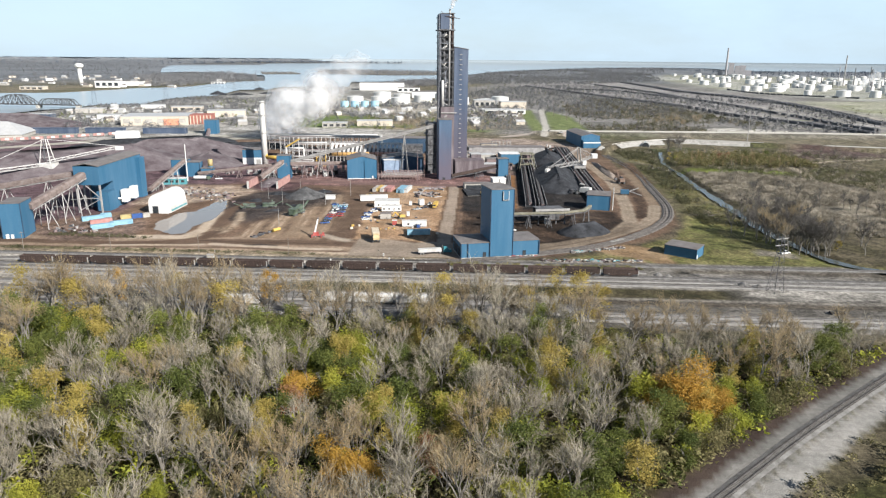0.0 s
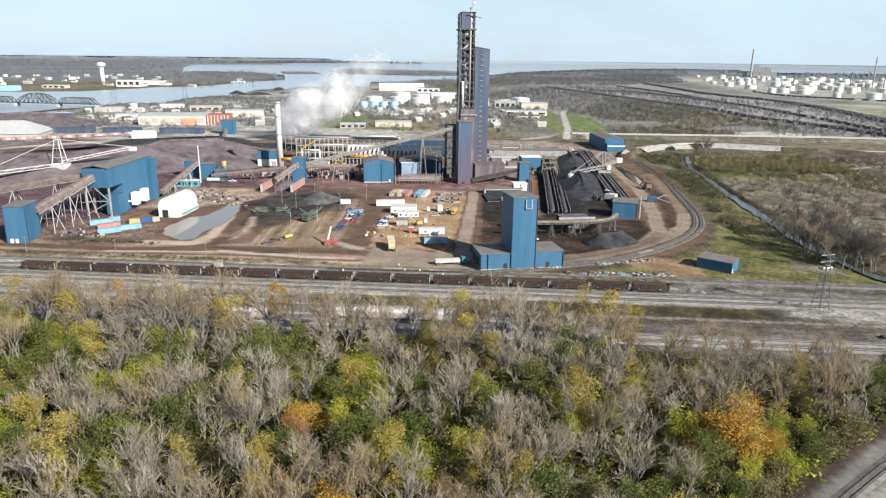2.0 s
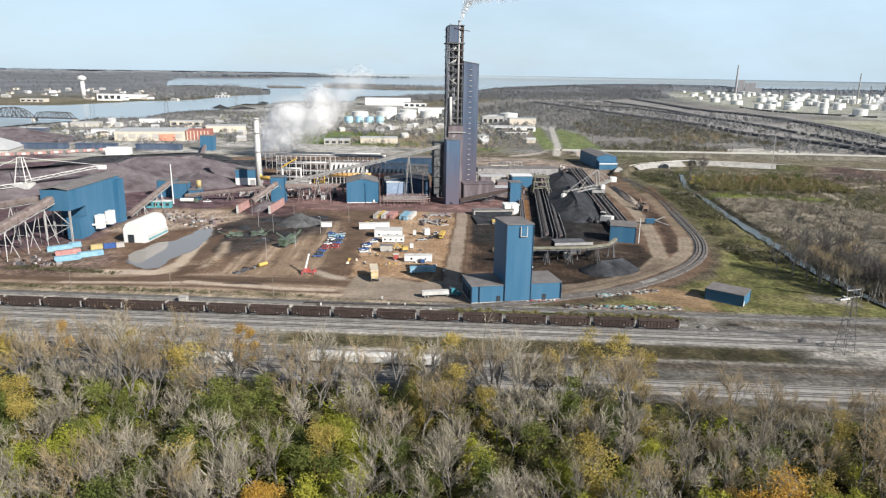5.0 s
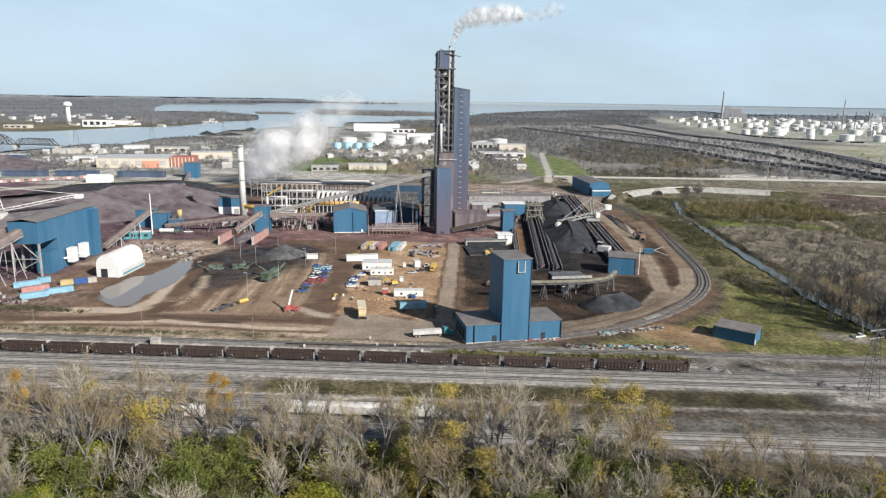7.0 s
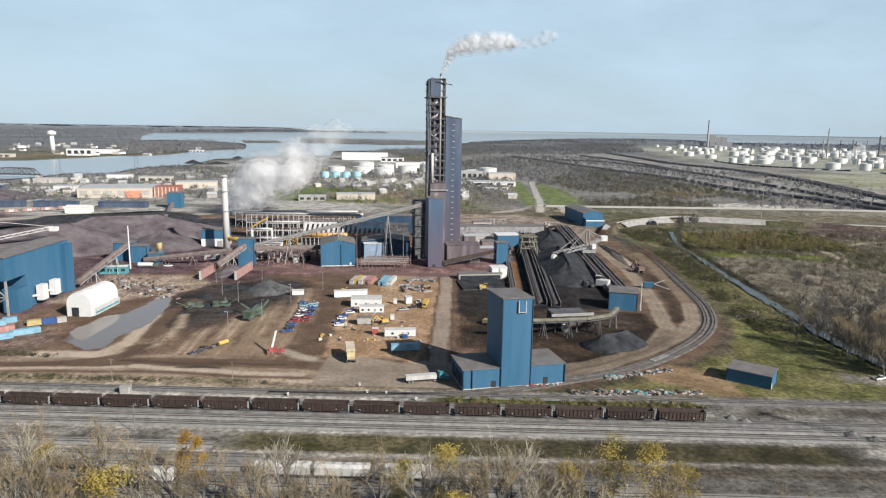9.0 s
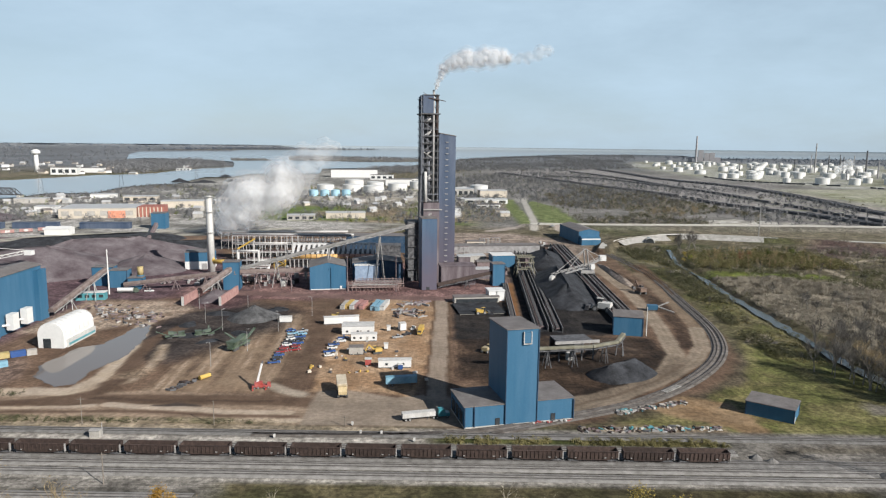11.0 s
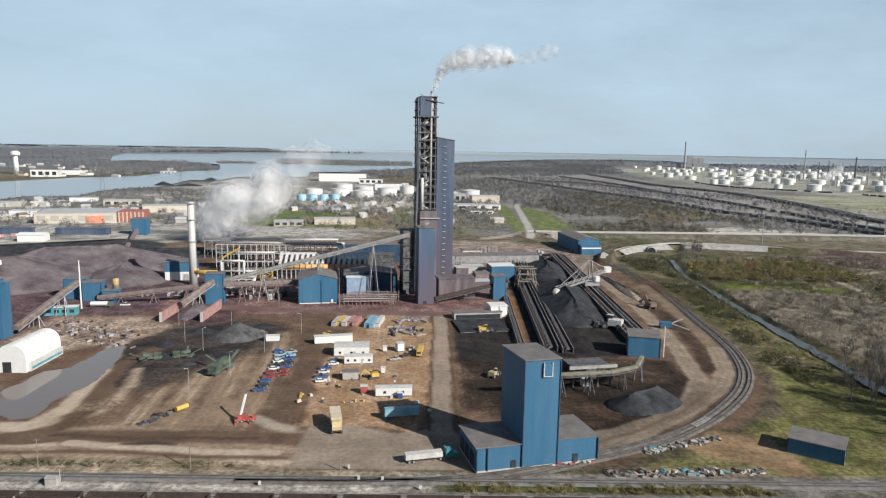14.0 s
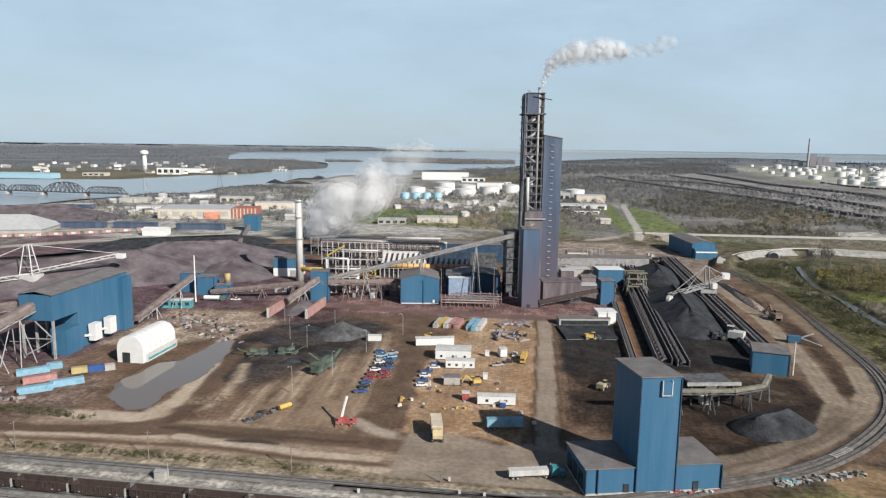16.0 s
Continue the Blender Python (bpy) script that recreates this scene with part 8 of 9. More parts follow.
# bunker walls of the pellet bay
for k, ((ax, ay), (bx, by)) in enumerate((((-145.7, 490.5), (-144.2, 536)), ((-124, 491), (-122.6, 524)))):
    bw = thing("bunker_wall", pose(ax, ay, 0, 0, 0, math.degrees(math.atan2(by - ay, bx - ax))), "reddish retaining wall of an ore bunker with a pale end", "wall", "bunker walls")
    ln = math.hypot(bx - ax, by - ay)
    part("wall", Mesh().box(0.4, ln, -0.6, 0.6, 0, 5.2), PINK_WALL, bw)
    part("end_face", Mesh().box(0, 0.4, -0.7, 0.7, 0, 5.4), WHITE_DIRTY, bw)
heap("bunker_ore", -134, 515, 9, 20, 4.5, ORE, "purple-brown ore heaped between bunker walls", "stockpile", 0, 0.08, 31, 8, 32)

# reclaim conveyors on dark runways
def runway(ax, ay, bx, by, w, h, label):
    ob = thing("stockyard_runway", Matrix.Translation((ax, ay, 0)), label, "conveyor runway", "stockyard runways")
    dx, dy = bx - ax, by - ay
    ln = math.hypot(dx, dy)
    nx_, ny_ = -dy / ln, dx / ln
    part("wall", Mesh().beam((nx_ * w / 2, ny_ * w / 2, h / 2), (dx + nx_ * w / 2, dy + ny_ * w / 2, h / 2), 0.5, h), STEEL_DARK, ob)
    part("wall", Mesh().beam((-nx_ * w / 2, -ny_ * w / 2, h / 2), (dx - nx_ * w / 2, dy - ny_ * w / 2, h / 2), 0.5, h), STEEL_DARK, ob)
    part("floor", Mesh().beam((0, 0, 0.3), (dx, dy, 0.3), w, 0.5), COAL, ob)
    part("belt_frame", Mesh().beam((0, 0, h - 0.4), (dx, dy, h - 0.4), 1.6, 0.5), STEEL_DUSTY, ob)
    part("belt", Mesh().beam((0, 0, h - 0.08), (dx, dy, h - 0.08), 1.2, 0.08), BLACK, ob)
    n = int(ln / 6)
    for i in range(n):
        t = (i + 0.5) / n
        part("stand", Mesh().box(-0.12, 0.12, -1.0, 1.0, 0.4, h - 0.6, pose(dx * t, dy * t, 0, 0, 0, math.degrees(math.atan2(dy, dx)))), STEEL_DUSTY, ob)
    for o in (w / 2, -w / 2):
        part("crane_rail", Mesh().beam((nx_ * o, ny_ * o, h + 0.1), (dx + nx_ * o, dy + ny_ * o, h + 0.1), 0.2, 0.2), STEEL, ob)


runway(58, 438, 76, 690, 6.5, 3.2, "dark steel runway with a belt along the stock yard")
runway(66, 436, 84, 690, 5.0, 2.6, "dark steel runway with a belt along the stock yard")
runway(105, 452, 119, 735, 6.5, 3.2, "dark steel runway with a belt along the stock yard")
runway(113, 470, 126, 735, 4.6, 2.4, "dark steel runway with a belt along the stock yard")
runway(44, 432, 52, 556, 3.0, 2.0, "dark kerbed belt beside the tan strip")

# stacker reclaimer with a lattice boom
def boom(ob, a, c, w, h, mat=STEEL, n=12, nm="boom"):
    a, c = Vector(a), Vector(c)
    d = (c - a).normalized()
    side = Vector((d.y, -d.x, 0)).normalized()
    up = side.cross(d)
    up = up if up.z > 0 else -up
    b = part(nm, Mesh().beam(a, c, w, 0.3), mat, ob)
    for s in (-1, 1):
        for t in (0, h):
            part("chord", Mesh().beam(a + side * s * w / 2 + up * t, c + side * s * w / 2 + up * t, 0.3), mat, b)
        lace = Mesh()
        for i in range(n):
            u0, u1 = a + (c - a) * (i / n), a + (c - a) * ((i + 1) / n)
            lace.beam(u0 + side * s * w / 2 + up * (h if i % 2 else 0), u1 + side * s * w / 2 + up * (0 if i % 2 else h), 0.2)
        part("lacing", lace, mat, b, kind="stuff")
    return b


sr = thing("stacker_reclaimer", pose(116, 590, 0), "grey bucket-wheel stacker reclaimer with a lattice boom", "stacker")
part("gantry", Mesh().box(-5, 5, -7, 7, 3.2, 5.2), STEEL, sr)
for sx in (-4.5, 4.5):
    for sy in (-6.5, 6.5):
        part("bogie", Mesh().box(sx - 0.8, sx + 0.8, sy - 1.6, sy + 1.6, 0, 3.4), STEEL_DARK, sr)
boom(sr, (0, 0, 6.5), (-33, -44, 7.5), 2.4, 2.4)
boom(sr, (0, 0, 6.8), (15, 13, 11), 2.4, 1.8, nm="counter_boom")
part("counterweight", Mesh().box(13, 18, 11, 15, 9.5, 13.5), WHITE, sr, "white counterweight box")
part("mast", Mesh().beam((0, 1.5, 5), (-3, -3, 21), 0.7), STEEL, sr)
part("mast", Mesh().beam((2, -1.5, 5), (-1, -5, 21), 0.7), STEEL, sr)
for q in ((-30, -40, 10), (-18, -24, 9.6)):
    part("stay", Mesh().beam((-2, -4, 21), q, 0.3), STEEL, sr)
for q in ((15, 13, 12), (9, 8, 10)):
    part("stay", Mesh().beam((-2, -4, 21), q, 0.3), STEEL, sr)
part("cab", Mesh().box(2.5, 5.5, -5.5, -2, 6, 9.5), WHITE, sr, "white operator cab")
part("bucket_wheel", Mesh().cyl((-34.2, -45, 6.5), (-32.6, -46.2, 6.5), 2.8, 2.8, 14), WHITE_DIRTY, sr)
ls = thing("yard_stacker", pose(-318, 532, 0), "pale lattice stacker with a tall mast and long boom", "stacker")
for sx in (-6, 6):
    for sy in (-5, 5):
        part("leg", Mesh().beam((sx, sy, 0), (sx * 0.25, sy * 0.25, 30), 0.6), WHITE_DIRTY, ls)
for z in (8, 16, 23):
    k = 1 - z / 40
    part("tie", Mesh().beam((-6 * k, -5 * k, z), (6 * k, -5 * k, z), 0.35), WHITE_DIRTY, ls)
    part("tie", Mesh().beam((6 * k, -5 * k, z), (6 * k, 5 * k, z), 0.35), WHITE_DIRTY, ls)
boom(ls, (0, 0, 9), (-34, -52, 8), 2.4, 2.2, WHITE_DIRTY)
boom(ls, (0, 0, 11), (46, 26, 20), 2.0, 1.8, WHITE_DIRTY, nm="discharge_boom")
part("stay", Mesh().beam((0, 0, 30), (46, 26, 21.5), 0.3), WHITE_DIRTY, ls)
part("stay", Mesh().beam((0, 0, 30), (-32, -48, 10), 0.3), WHITE_DIRTY, ls)
part("counterweight", Mesh().box(44, 49, 24, 28, 18.5, 21.5), WHITE, ls)
part("house", Mesh().box(-5, 6, -5, 5, 7, 11), WHITE_DIRTY, ls)
part("travel_frame", Mesh().box(-7, 7, -7, 7, 0, 2.0), STEEL_DARK, ls)
# frame gantry at the head of the stock yard
gt = thing("reclaim_gantry", pose(70, 588, 0, 0, 0, 4), "rusty reclaim gantry standing over the runway", "gantry")
for sx in (-7, 7):
    for sy in (-5, 5):
        part("leg", Mesh().beam((sx, sy, 0), (sx * 0.7, sy * 0.6, 15), 0.7), GALLERY_OLIVE, gt)
for z in (6, 11, 15):
    part("bridge", Mesh().beam((-6.5, -4, z), (6.5, -4, z), 0.8), GALLERY_OLIVE, gt)
    part("bridge", Mesh().beam((-6.5, 4, z), (6.5, 4, z), 0.8), GALLERY_OLIVE, gt)
part("hopper", Mesh().cyl((0, 0, 7), (0, 0, 14), 1.5, 4, 4), STEEL_DUSTY, gt)
part("stair", Mesh().beam((7, -6, 0), (3, -6, 11), 1.0, 0.3), STEEL, gt)
# load-in frame under the olive conveyor
lf = thing("loading_frame", pose(57, 388, 0, 0, 0, 10), "dark steel loading frame under the conveyor", "steel frame")
part("roof", Mesh().box(0, 17, 0, 12, 8.2, 8.8), STEEL_DARK, lf)
for x in (0.4, 5.8, 11.2, 16.6):
    for y in (0.4, 11.6):
        part("post", Mesh().box(x - 0.3, x + 0.3, y - 0.3, y + 0.3, 0, 8.2), STEEL_DARK, lf)
part("back_wall", Mesh().box(0, 17, 11.7, 12.1, 0, 8.1), STEEL_DARK, lf)
part("control_box", Mesh().box(5, 8, 1.5, 4, 0, 3.2), WHITE_DIRTY, lf)
part("rail_deck", Mesh().box(-2, 19, -0.9, -0.3, 8.3, 9.6), STEEL, lf)
building("store_bay", pose(15, 500, 0, 0, 0, 8), 28, 7, 3.6, "grey store with a pale roof, a dark panel for its open front", GREY_WALL, ROOF, trim=None, category="shed", doors=(("f", 1, 0.2, 26, 2.4, GLASS_DARK, "open_front"),))
for i in range(2):
    block("white_container", 36.5 + i * 5.2, 506 + i * 0.8, 4.6, 9, 6.2, 8, WHITE, WHITE, "white site container with a flat roof", "container", "white containers")
block("fines_bunker", 17, 472, 26, 24, 0.4, 8, CONCRETE, COAL, "low concrete bay full of black fines", "bunker")
# spoil and sorting plant by the loop road
heap("spoil_ridge", 139, 596, 44, 4.5, 2.6, surface("brown_spoil", (0.25, 0.19, 0.145), 0.95, vary=0.35, size=3, fine=0.7, bump=0.6), "long ridge of brown spoil beside the loop road", "heap", 91, 0.3, 41, 6, 48, ridge=0.5)
# sorting belt on the island between the loop roads
sb2 = thing("sorting_machine", pose(131, 484, 0, 0, 0, -8), "blue sorting machine with a long pale discharge belt", "screening machine")
part("body", Mesh().profile_x([(-1.4, 0.8), (1.4, 0.8), (1.8, 3.6), (-1.8, 3.6)], -3, 3), BLUE, sb2)
part("feed_belt", Mesh().beam((2, 0, 3), (11, -7, 1.2), 1.1, 0.4), STEEL, sb2)
part("discharge_belt", Mesh().beam((2, 1, 2), (10, 4, 4.6), 0.9, 0.35), STEEL, sb2)
for sy in (-1.2, 1.2):
    part("crawler", Mesh().box(-2.8, 2.8, sy - 0.35, sy + 0.35, 0, 0.85), BLACK, sb2)
mat_ = thing("tank_truck", pose(-192, 524, 0, 0, 0, 4), "white tank truck parked by the sampling huts", "truck")
part("tank", Mesh().cyl((-6, 0, 2.2), (3.5, 0, 2.2), 1.3, 1.3, 12), WHITE, mat_)
part("cab", Mesh().profile_y([(4, 0.8), (6.6, 0.8), (6.6, 1.9), (5.8, 3.2), (4, 3.2)], -1.2, 1.2), GREEN_PAINT, mat_)
part("chassis", Mesh().box(-6, 5, -0.5, 0.5, 0.7, 1.0), STEEL_DARK, mat_)
for x in (-5, -3.8, 2.6, 5.4):
    for y in (-1.0, 1.0):
        part("wheel", Mesh().cyl((x, y - 0.15, 0.5), (x, y + 0.15, 0.5), 0.5, 0.5, 10), BLACK, mat_)
# ---- the yard: vehicles, cabins, containers, scrap ----
yr = random.Random(31)
PAINTS = {"white": WHITE, "blue": surface("blue_car_paint", (0.03, 0.075, 0.22), 0.25, vary=0.05, bump=0), "red": surface("red_car_paint", (0.22, 0.028, 0.028), 0.25, vary=0.05, bump=0),
          "black": surface("black_car_paint", (0.02, 0.02, 0.025), 0.25, vary=0.05, bump=0), "silver": surface("silver_car_paint", (0.4, 0.41, 0.42), 0.3, metal=0.3, vary=0.05, bump=0),
          "pale blue": surface("pale_blue_car_paint", (0.2, 0.38, 0.5), 0.3, vary=0.05, bump=0)}
LAMP = surface("clear_lamp_glass", (0.7, 0.7, 0.65), 0.2, vary=0.05, bump=0)


def wheel(parent, x, y, r, w=0.24, name="wheel"):
    t = part(name, Mesh().cyl((x, y - w / 2, r), (x, y + w / 2, r), r, r, 12), BLACK, parent)
    part("rim", Mesh().cyl((x, y - w / 2 - 0.02, r), (x, y + w / 2 + 0.02, r), r * 0.55, r * 0.55, 8), STEEL, t)


def car(colour, m, pickup=False, group="parked cars"):
    mat = PAINTS[colour]
    ob = thing("pickup_truck" if pickup else "car", m, f"{colour} pickup truck parked on dirt" if pickup else f"{colour} car parked on dirt in a row", "pickup truck" if pickup else "car", group)
    L = 2.75 if pickup else 2.3
    part("body", Mesh().profile_y([(-L, 0.4), (L, 0.4), (L, 0.8), (L - 0.15, 1.0), (0.9, 1.08), (-L, 1.1), (-L - 0.05, 0.8)], -0.92, 0.92), mat, ob)
    cab = [(-0.5, 1.08), (1.3, 1.08), (0.75, 1.75), (-0.3, 1.78)] if pickup else [(-2.0, 1.08), (1.2, 1.08), (0.5, 1.55), (-1.5, 1.55)]
    part("cabin", Mesh().profile_y(cab, -0.8, 0.8), GLASS_DARK, ob, "dark glazed cabin")
    part("roof", Mesh().box(cab[3][0] + 0.05, cab[2][0] - 0.05, -0.78, 0.78, cab[2][1], cab[2][1] + 0.09), mat, ob)
    if pickup:
        part("bed_liner", Mesh().box(-L + 0.15, -0.65, -0.72, 0.72, 1.1, 1.13), BLACK, ob)
    for sx in (-L * 0.6, L * 0.62):
        for sy in (-0.82, 0.82):
            wheel(ob, sx, sy, 0.36)
    for sy in (-0.65, 0.65):
        part("headlight", Mesh().box(L - 0.02, L + 0.04, sy - 0.18, sy + 0.18, 0.7, 0.86), LAMP, ob)
    return ob


protos = {}


def park(colour, x, y, turn, pickup=False):
    key = (colour, pickup)
    m = pose(x, y, GROUND_AT(x, y), 0, 0, turn)
    if key in protos:
        return copy_thing(protos[key], m)
    protos[key] = car(colour, m, pickup)
    return protos[key]


def GROUND_AT(x, y):
    i, j = int(np.searchsorted(XS, x)), int(np.searchsorted(YS, y))
    return float(GZ[j - 1:j + 1, i - 1:i + 1].max())


cols = ("blue", "white", "red", "black", "silver", "white", "blue", "pale blue", "black", "red")
for i in range(11):
    y = 385 + i * 5.1
    park(cols[(i * 3) % 10], -68.6 + yr.uniform(-0.4, 0.4) - max(0, i - 8) * 1.3, y, 18 + yr.uniform(-5, 5), i % 3 == 0)
for i in range(7):
    y = 403 + i * 5.4
    park(cols[(i * 7 + 2) % 10], -63.4 - i * 0.3 + yr.uniform(-0.4, 0.4), y, 16 + yr.uniform(-5, 5), i % 2 == 0)
for i in range(6):
    park(cols[(i * 5 + 1) % 10], -46.6 + yr.uniform(-0.6, 0.6) + (i // 4) * 3.6, 395 + i * 5.6, 12 + yr.uniform(-8, 8), i % 2 == 1)
for x, y, t, c in ((-12, 430, 40, "black"), (-9, 441, 80, "white"), (-33, 400, 60, "black"), (-41.5, 437, 10, "black"), (-16.5, 425, 20, "silver"), (40, 372, 10, "white"), (157, 246, -2, "black"), (176, 331, 20, "white"), (-180, 528, 5, "white"), (150, 905, 60, "white"), (142, 868, 20, "silver"), (128, 880, 60, "black")):
    park(c, x, y, t, True)


def cabin(x, y, w, d, h, turn, mat, label, windows=4, group="site cabins", category="site cabin", skirt=0.5, roof=None):
    ob = thing("site_cabin", pose(x, y, GROUND_AT(x, y) - 0.1, 0, 0, turn), label, category, group)
    part("skirt", Mesh().box(0.2, w - 0.2, 0.2, d - 0.2, 0, skirt), STEEL_DARK, ob)
    part("body", Mesh().box(0, w, 0, d, skirt, h), mat, ob)
    part("roof", Mesh().profile_x([(-0.2, h + 0.02), (d + 0.2, h + 0.02), (d / 2, h + 0.35)], -0.2, w + 0.2), roof or WHITE_DIRTY, ob)
    for i in range(windows):
        a = w * (i + 0.5) / windows
        part("window", Mesh().box(a - 0.55, a + 0.55, -0.06, 0.02, skirt + 0.9, skirt + 1.9), GLASS_DARK, ob)
    if windows:
        part("door", Mesh().box(w * 0.5 + 1.0, w * 0.5 + 1.9, -0.08, 0.02, skirt, skirt + 2.0), GREY_WALL, ob)
        part("step", Mesh().box(w * 0.5 + 0.8, w * 0.5 + 2.1, -1.2, -0.02, 0, skirt), STEEL, ob)
    return ob


cabin(-56.5, 449, 18.6, 3.6, 4.0, 12, WHITE, "long white site trailer on the tan yard", 0)
cabin(-44.8, 430, 16, 9, 4.6, 2, WHITE, "white double-width site office with a pale roof", 3)
cabin(-38.9, 418.3, 12.6, 4, 3.8, 4, WHITE, "white site office with four dark windows", 4)
cabin(-22.8, 378, 14.2, 3.6, 3.7, 3, WHITE, "white site trailer with two windows", 2)
cabin(-37.5, 397, 6.5, 4.5, 3.6, 5, GREY_WALL, "grey ribbed site shed", 0, roof=ROOF)
cabin(-15.5, 437, 3.2, 4.2, 4.0, 20, WHITE, "white box body standing on the yard", 0)
cabin(-22.0, 405.5, 1.8, 1.8, 3.0, 0, WHITE, "small white portable hut", 0)
cabin(-22.5, 437, 1.8, 1.8, 3.0, 0, WHITE, "small white portable hut", 0)
cabin(-81, 453, 6.4, 3.0, 3.2, 4, WHITE, "small white container cabin among poles", 0)
cabin(-28.8, 381.5, 2.6, 3.2, 3.0, 3, RED, "small red tool store beside a trailer", 0)
cabin(-14.2, 376, 2.0, 1.6, 2.4, 3, PAINTS["blue"], "blue portable cubicle in front of a trailer", 0)


def container(x, y, w, turn, mat, label, h=2.6, d=2.5, group="shipping containers", z=0.0):
    ob = thing("shipping_container", pose(x, y, GROUND_AT(x, y) + z - 0.05, 0, 0, turn), label, "shipping container", group)
    b = Mesh().box(0, w, 0, d, 0, h)
    part("body", b, mat, ob)
    n = int(w / 0.6)
    ribs = Mesh()
    for i in range(n):
        ribs.box(0.2 + i * 0.6, 0.45 + i * 0.6, -0.05, 0.0, 0.2, h - 0.2)
    part("ribs", ribs, mat, ob, kind="stuff")
    for e in (0, w):
        part("corner_frame", Mesh().box(e - 0.06, e + 0.06, -0.06, d + 0.06, 0, 0.18).box(e - 0.06, e + 0.06, -0.06, d + 0.06, h - 0.15, h + 0.03), STEEL_DARK, ob)
    for dy in (d * 0.3, d * 0.7):
        part("lock_rod", Mesh().box(-0.1, -0.02, dy - 0.04, dy + 0.04, 0.1, h - 0.1), STEEL, ob)


SKY_BLUE = surface("faded_sky_blue_paint", (0.16, 0.34, 0.45), 0.6, vary=0.25)
RED_FADED = surface("faded_red_paint", (0.36, 0.16, 0.14), 0.7, vary=0.25)
for i, (mat, lab) in enumerate(((GREY_WALL, "grey"), (YELLOW, "dull yellow"), (WHITE_DIRTY, "grimy white"), (RED_FADED, "faded red"), (RED_FADED, "faded red"), (SKY_BLUE, "pale blue"), (SKY_BLUE, "pale blue"), (WHITE_DIRTY, "grimy white"))):
    container(-50 + i * 2.75 + (4 if i > 4 else 0), 483 + (i % 2) * 1.5 - (4 if i > 4 else 0), 18 if i > 4 else 14, 82, mat, f"{lab} shipping container in a tight row")
for x, y, w, t, mat, lab in ((-197, 363, 12, 38, SKY_BLUE, "pale blue"), (-190, 372, 12, 38, SKY_BLUE, "pale blue"), (-203, 374, 12, 38, RED_FADED, "faded red"), (-212, 382, 12, 40, SKY_BLUE, "pale blue"), (-192, 388, 6, 35, surface("faded_yellow_paint", (0.38, 0.29, 0.1), 0.7, vary=0.25), "faded yellow"),
                             (-186.5, 391, 6, 35, PAINTS["blue"], "dark blue"), (-181, 394, 4, 35, GREY_WALL, "grey"), (-206, 392, 6, 30, SKY_BLUE, "pale blue")):
    container(x, y, w, t, mat, f"{lab} shipping container beside the hall yard")

# fabric storage shelter
tent = thing("fabric_shelter", pose(-182.6, 406, 0, 0, 0, -2), "white fabric barrel shelter with a dark door on a low wall", "fabric shelter")
arc = [(0, 0), (12, 0)] + [(6 + 6.1 * math.cos(a), 5.5 + 6.6 * math.sin(a) ** 0.8) for a in [math.pi * i / 12 for i in range(13)]]
part("cover", Mesh().profile_y(arc, 0, 27), WHITE, tent)
part("door", Mesh().box(2.4, 6.0, -0.12, 0.05, 0, 4.6), GLASS_DARK, tent, "dark panel in place of an open doorway")
part("side_wall", Mesh().box(11.9, 12.9, 2, 27, 0, 3.6), WHITE_DIRTY, tent)
part("side_stripe", Mesh().box(12.88, 13.0, 3, 26, 0.8, 1.8), TEAL, tent)
for i in range(7):
    yy = 2 + i * 4
    rib = [(6 + 6.16 * math.cos(a), yy, 5.5 + 6.66 * math.sin(a) ** 0.8) for a in [math.pi * j / 10 for j in range(11)]]
    b = Mesh()
    for a, c in zip(rib, rib[1:]):
        b.beam(a, c, 0.14)
    part("rib", b, WHITE_DIRTY, tent)

# mobile crane
cr1 = thing("mobile_crane", pose(-70.5, 352.5, GROUND_AT(-70, 352), 0, 0, 12) @ Matrix.Scale(0.85, 4), "red and white mobile crane with its boom raised", "crane")
part("carrier", Mesh().box(0, 8.5, 0, 2.7, 0.7, 1.6), RED, cr1)
part("cab", Mesh().box(6.9, 8.4, 0.1, 1.4, 1.6, 2.9), RED, cr1)
part("cab_window", Mesh().box(8.38, 8.45, 0.25, 1.25, 1.9, 2.7), GLASS_DARK, cr1)
part("superstructure", Mesh().box(1.2, 4.8, 0.2, 2.5, 1.6, 3.2), RED, cr1)
part("boom", Mesh().beam((2.4, 1.3, 3.0), (4.6, 5.2, 10.5), 0.7, 0.7), WHITE, cr1, "white telescopic boom")
part("boom_head", Mesh().beam((4.6, 5.2, 10.5), (5.0, 6.0, 11.4), 0.5, 0.9), STEEL_DARK, cr1)
part("ram", Mesh().beam((3.2, 2.0, 2.2), (3.3, 3.2, 6.6), 0.3), STEEL, cr1)
for x in (1.2, 2.8, 5.6, 7.4):
    for y in (0.2, 2.5):
        wheel(cr1, x, y, 0.62, 0.4)
for x in (0.4, 6.2):
    for y in (-1.6, 4.3):
        part("outrigger", Mesh().beam((x, 1.3, 0.9), (x, y, 0.9), 0.3).box(x - 0.35, x + 0.35, y - 0.35, y + 0.35, 0, 0.9), RED, cr1)

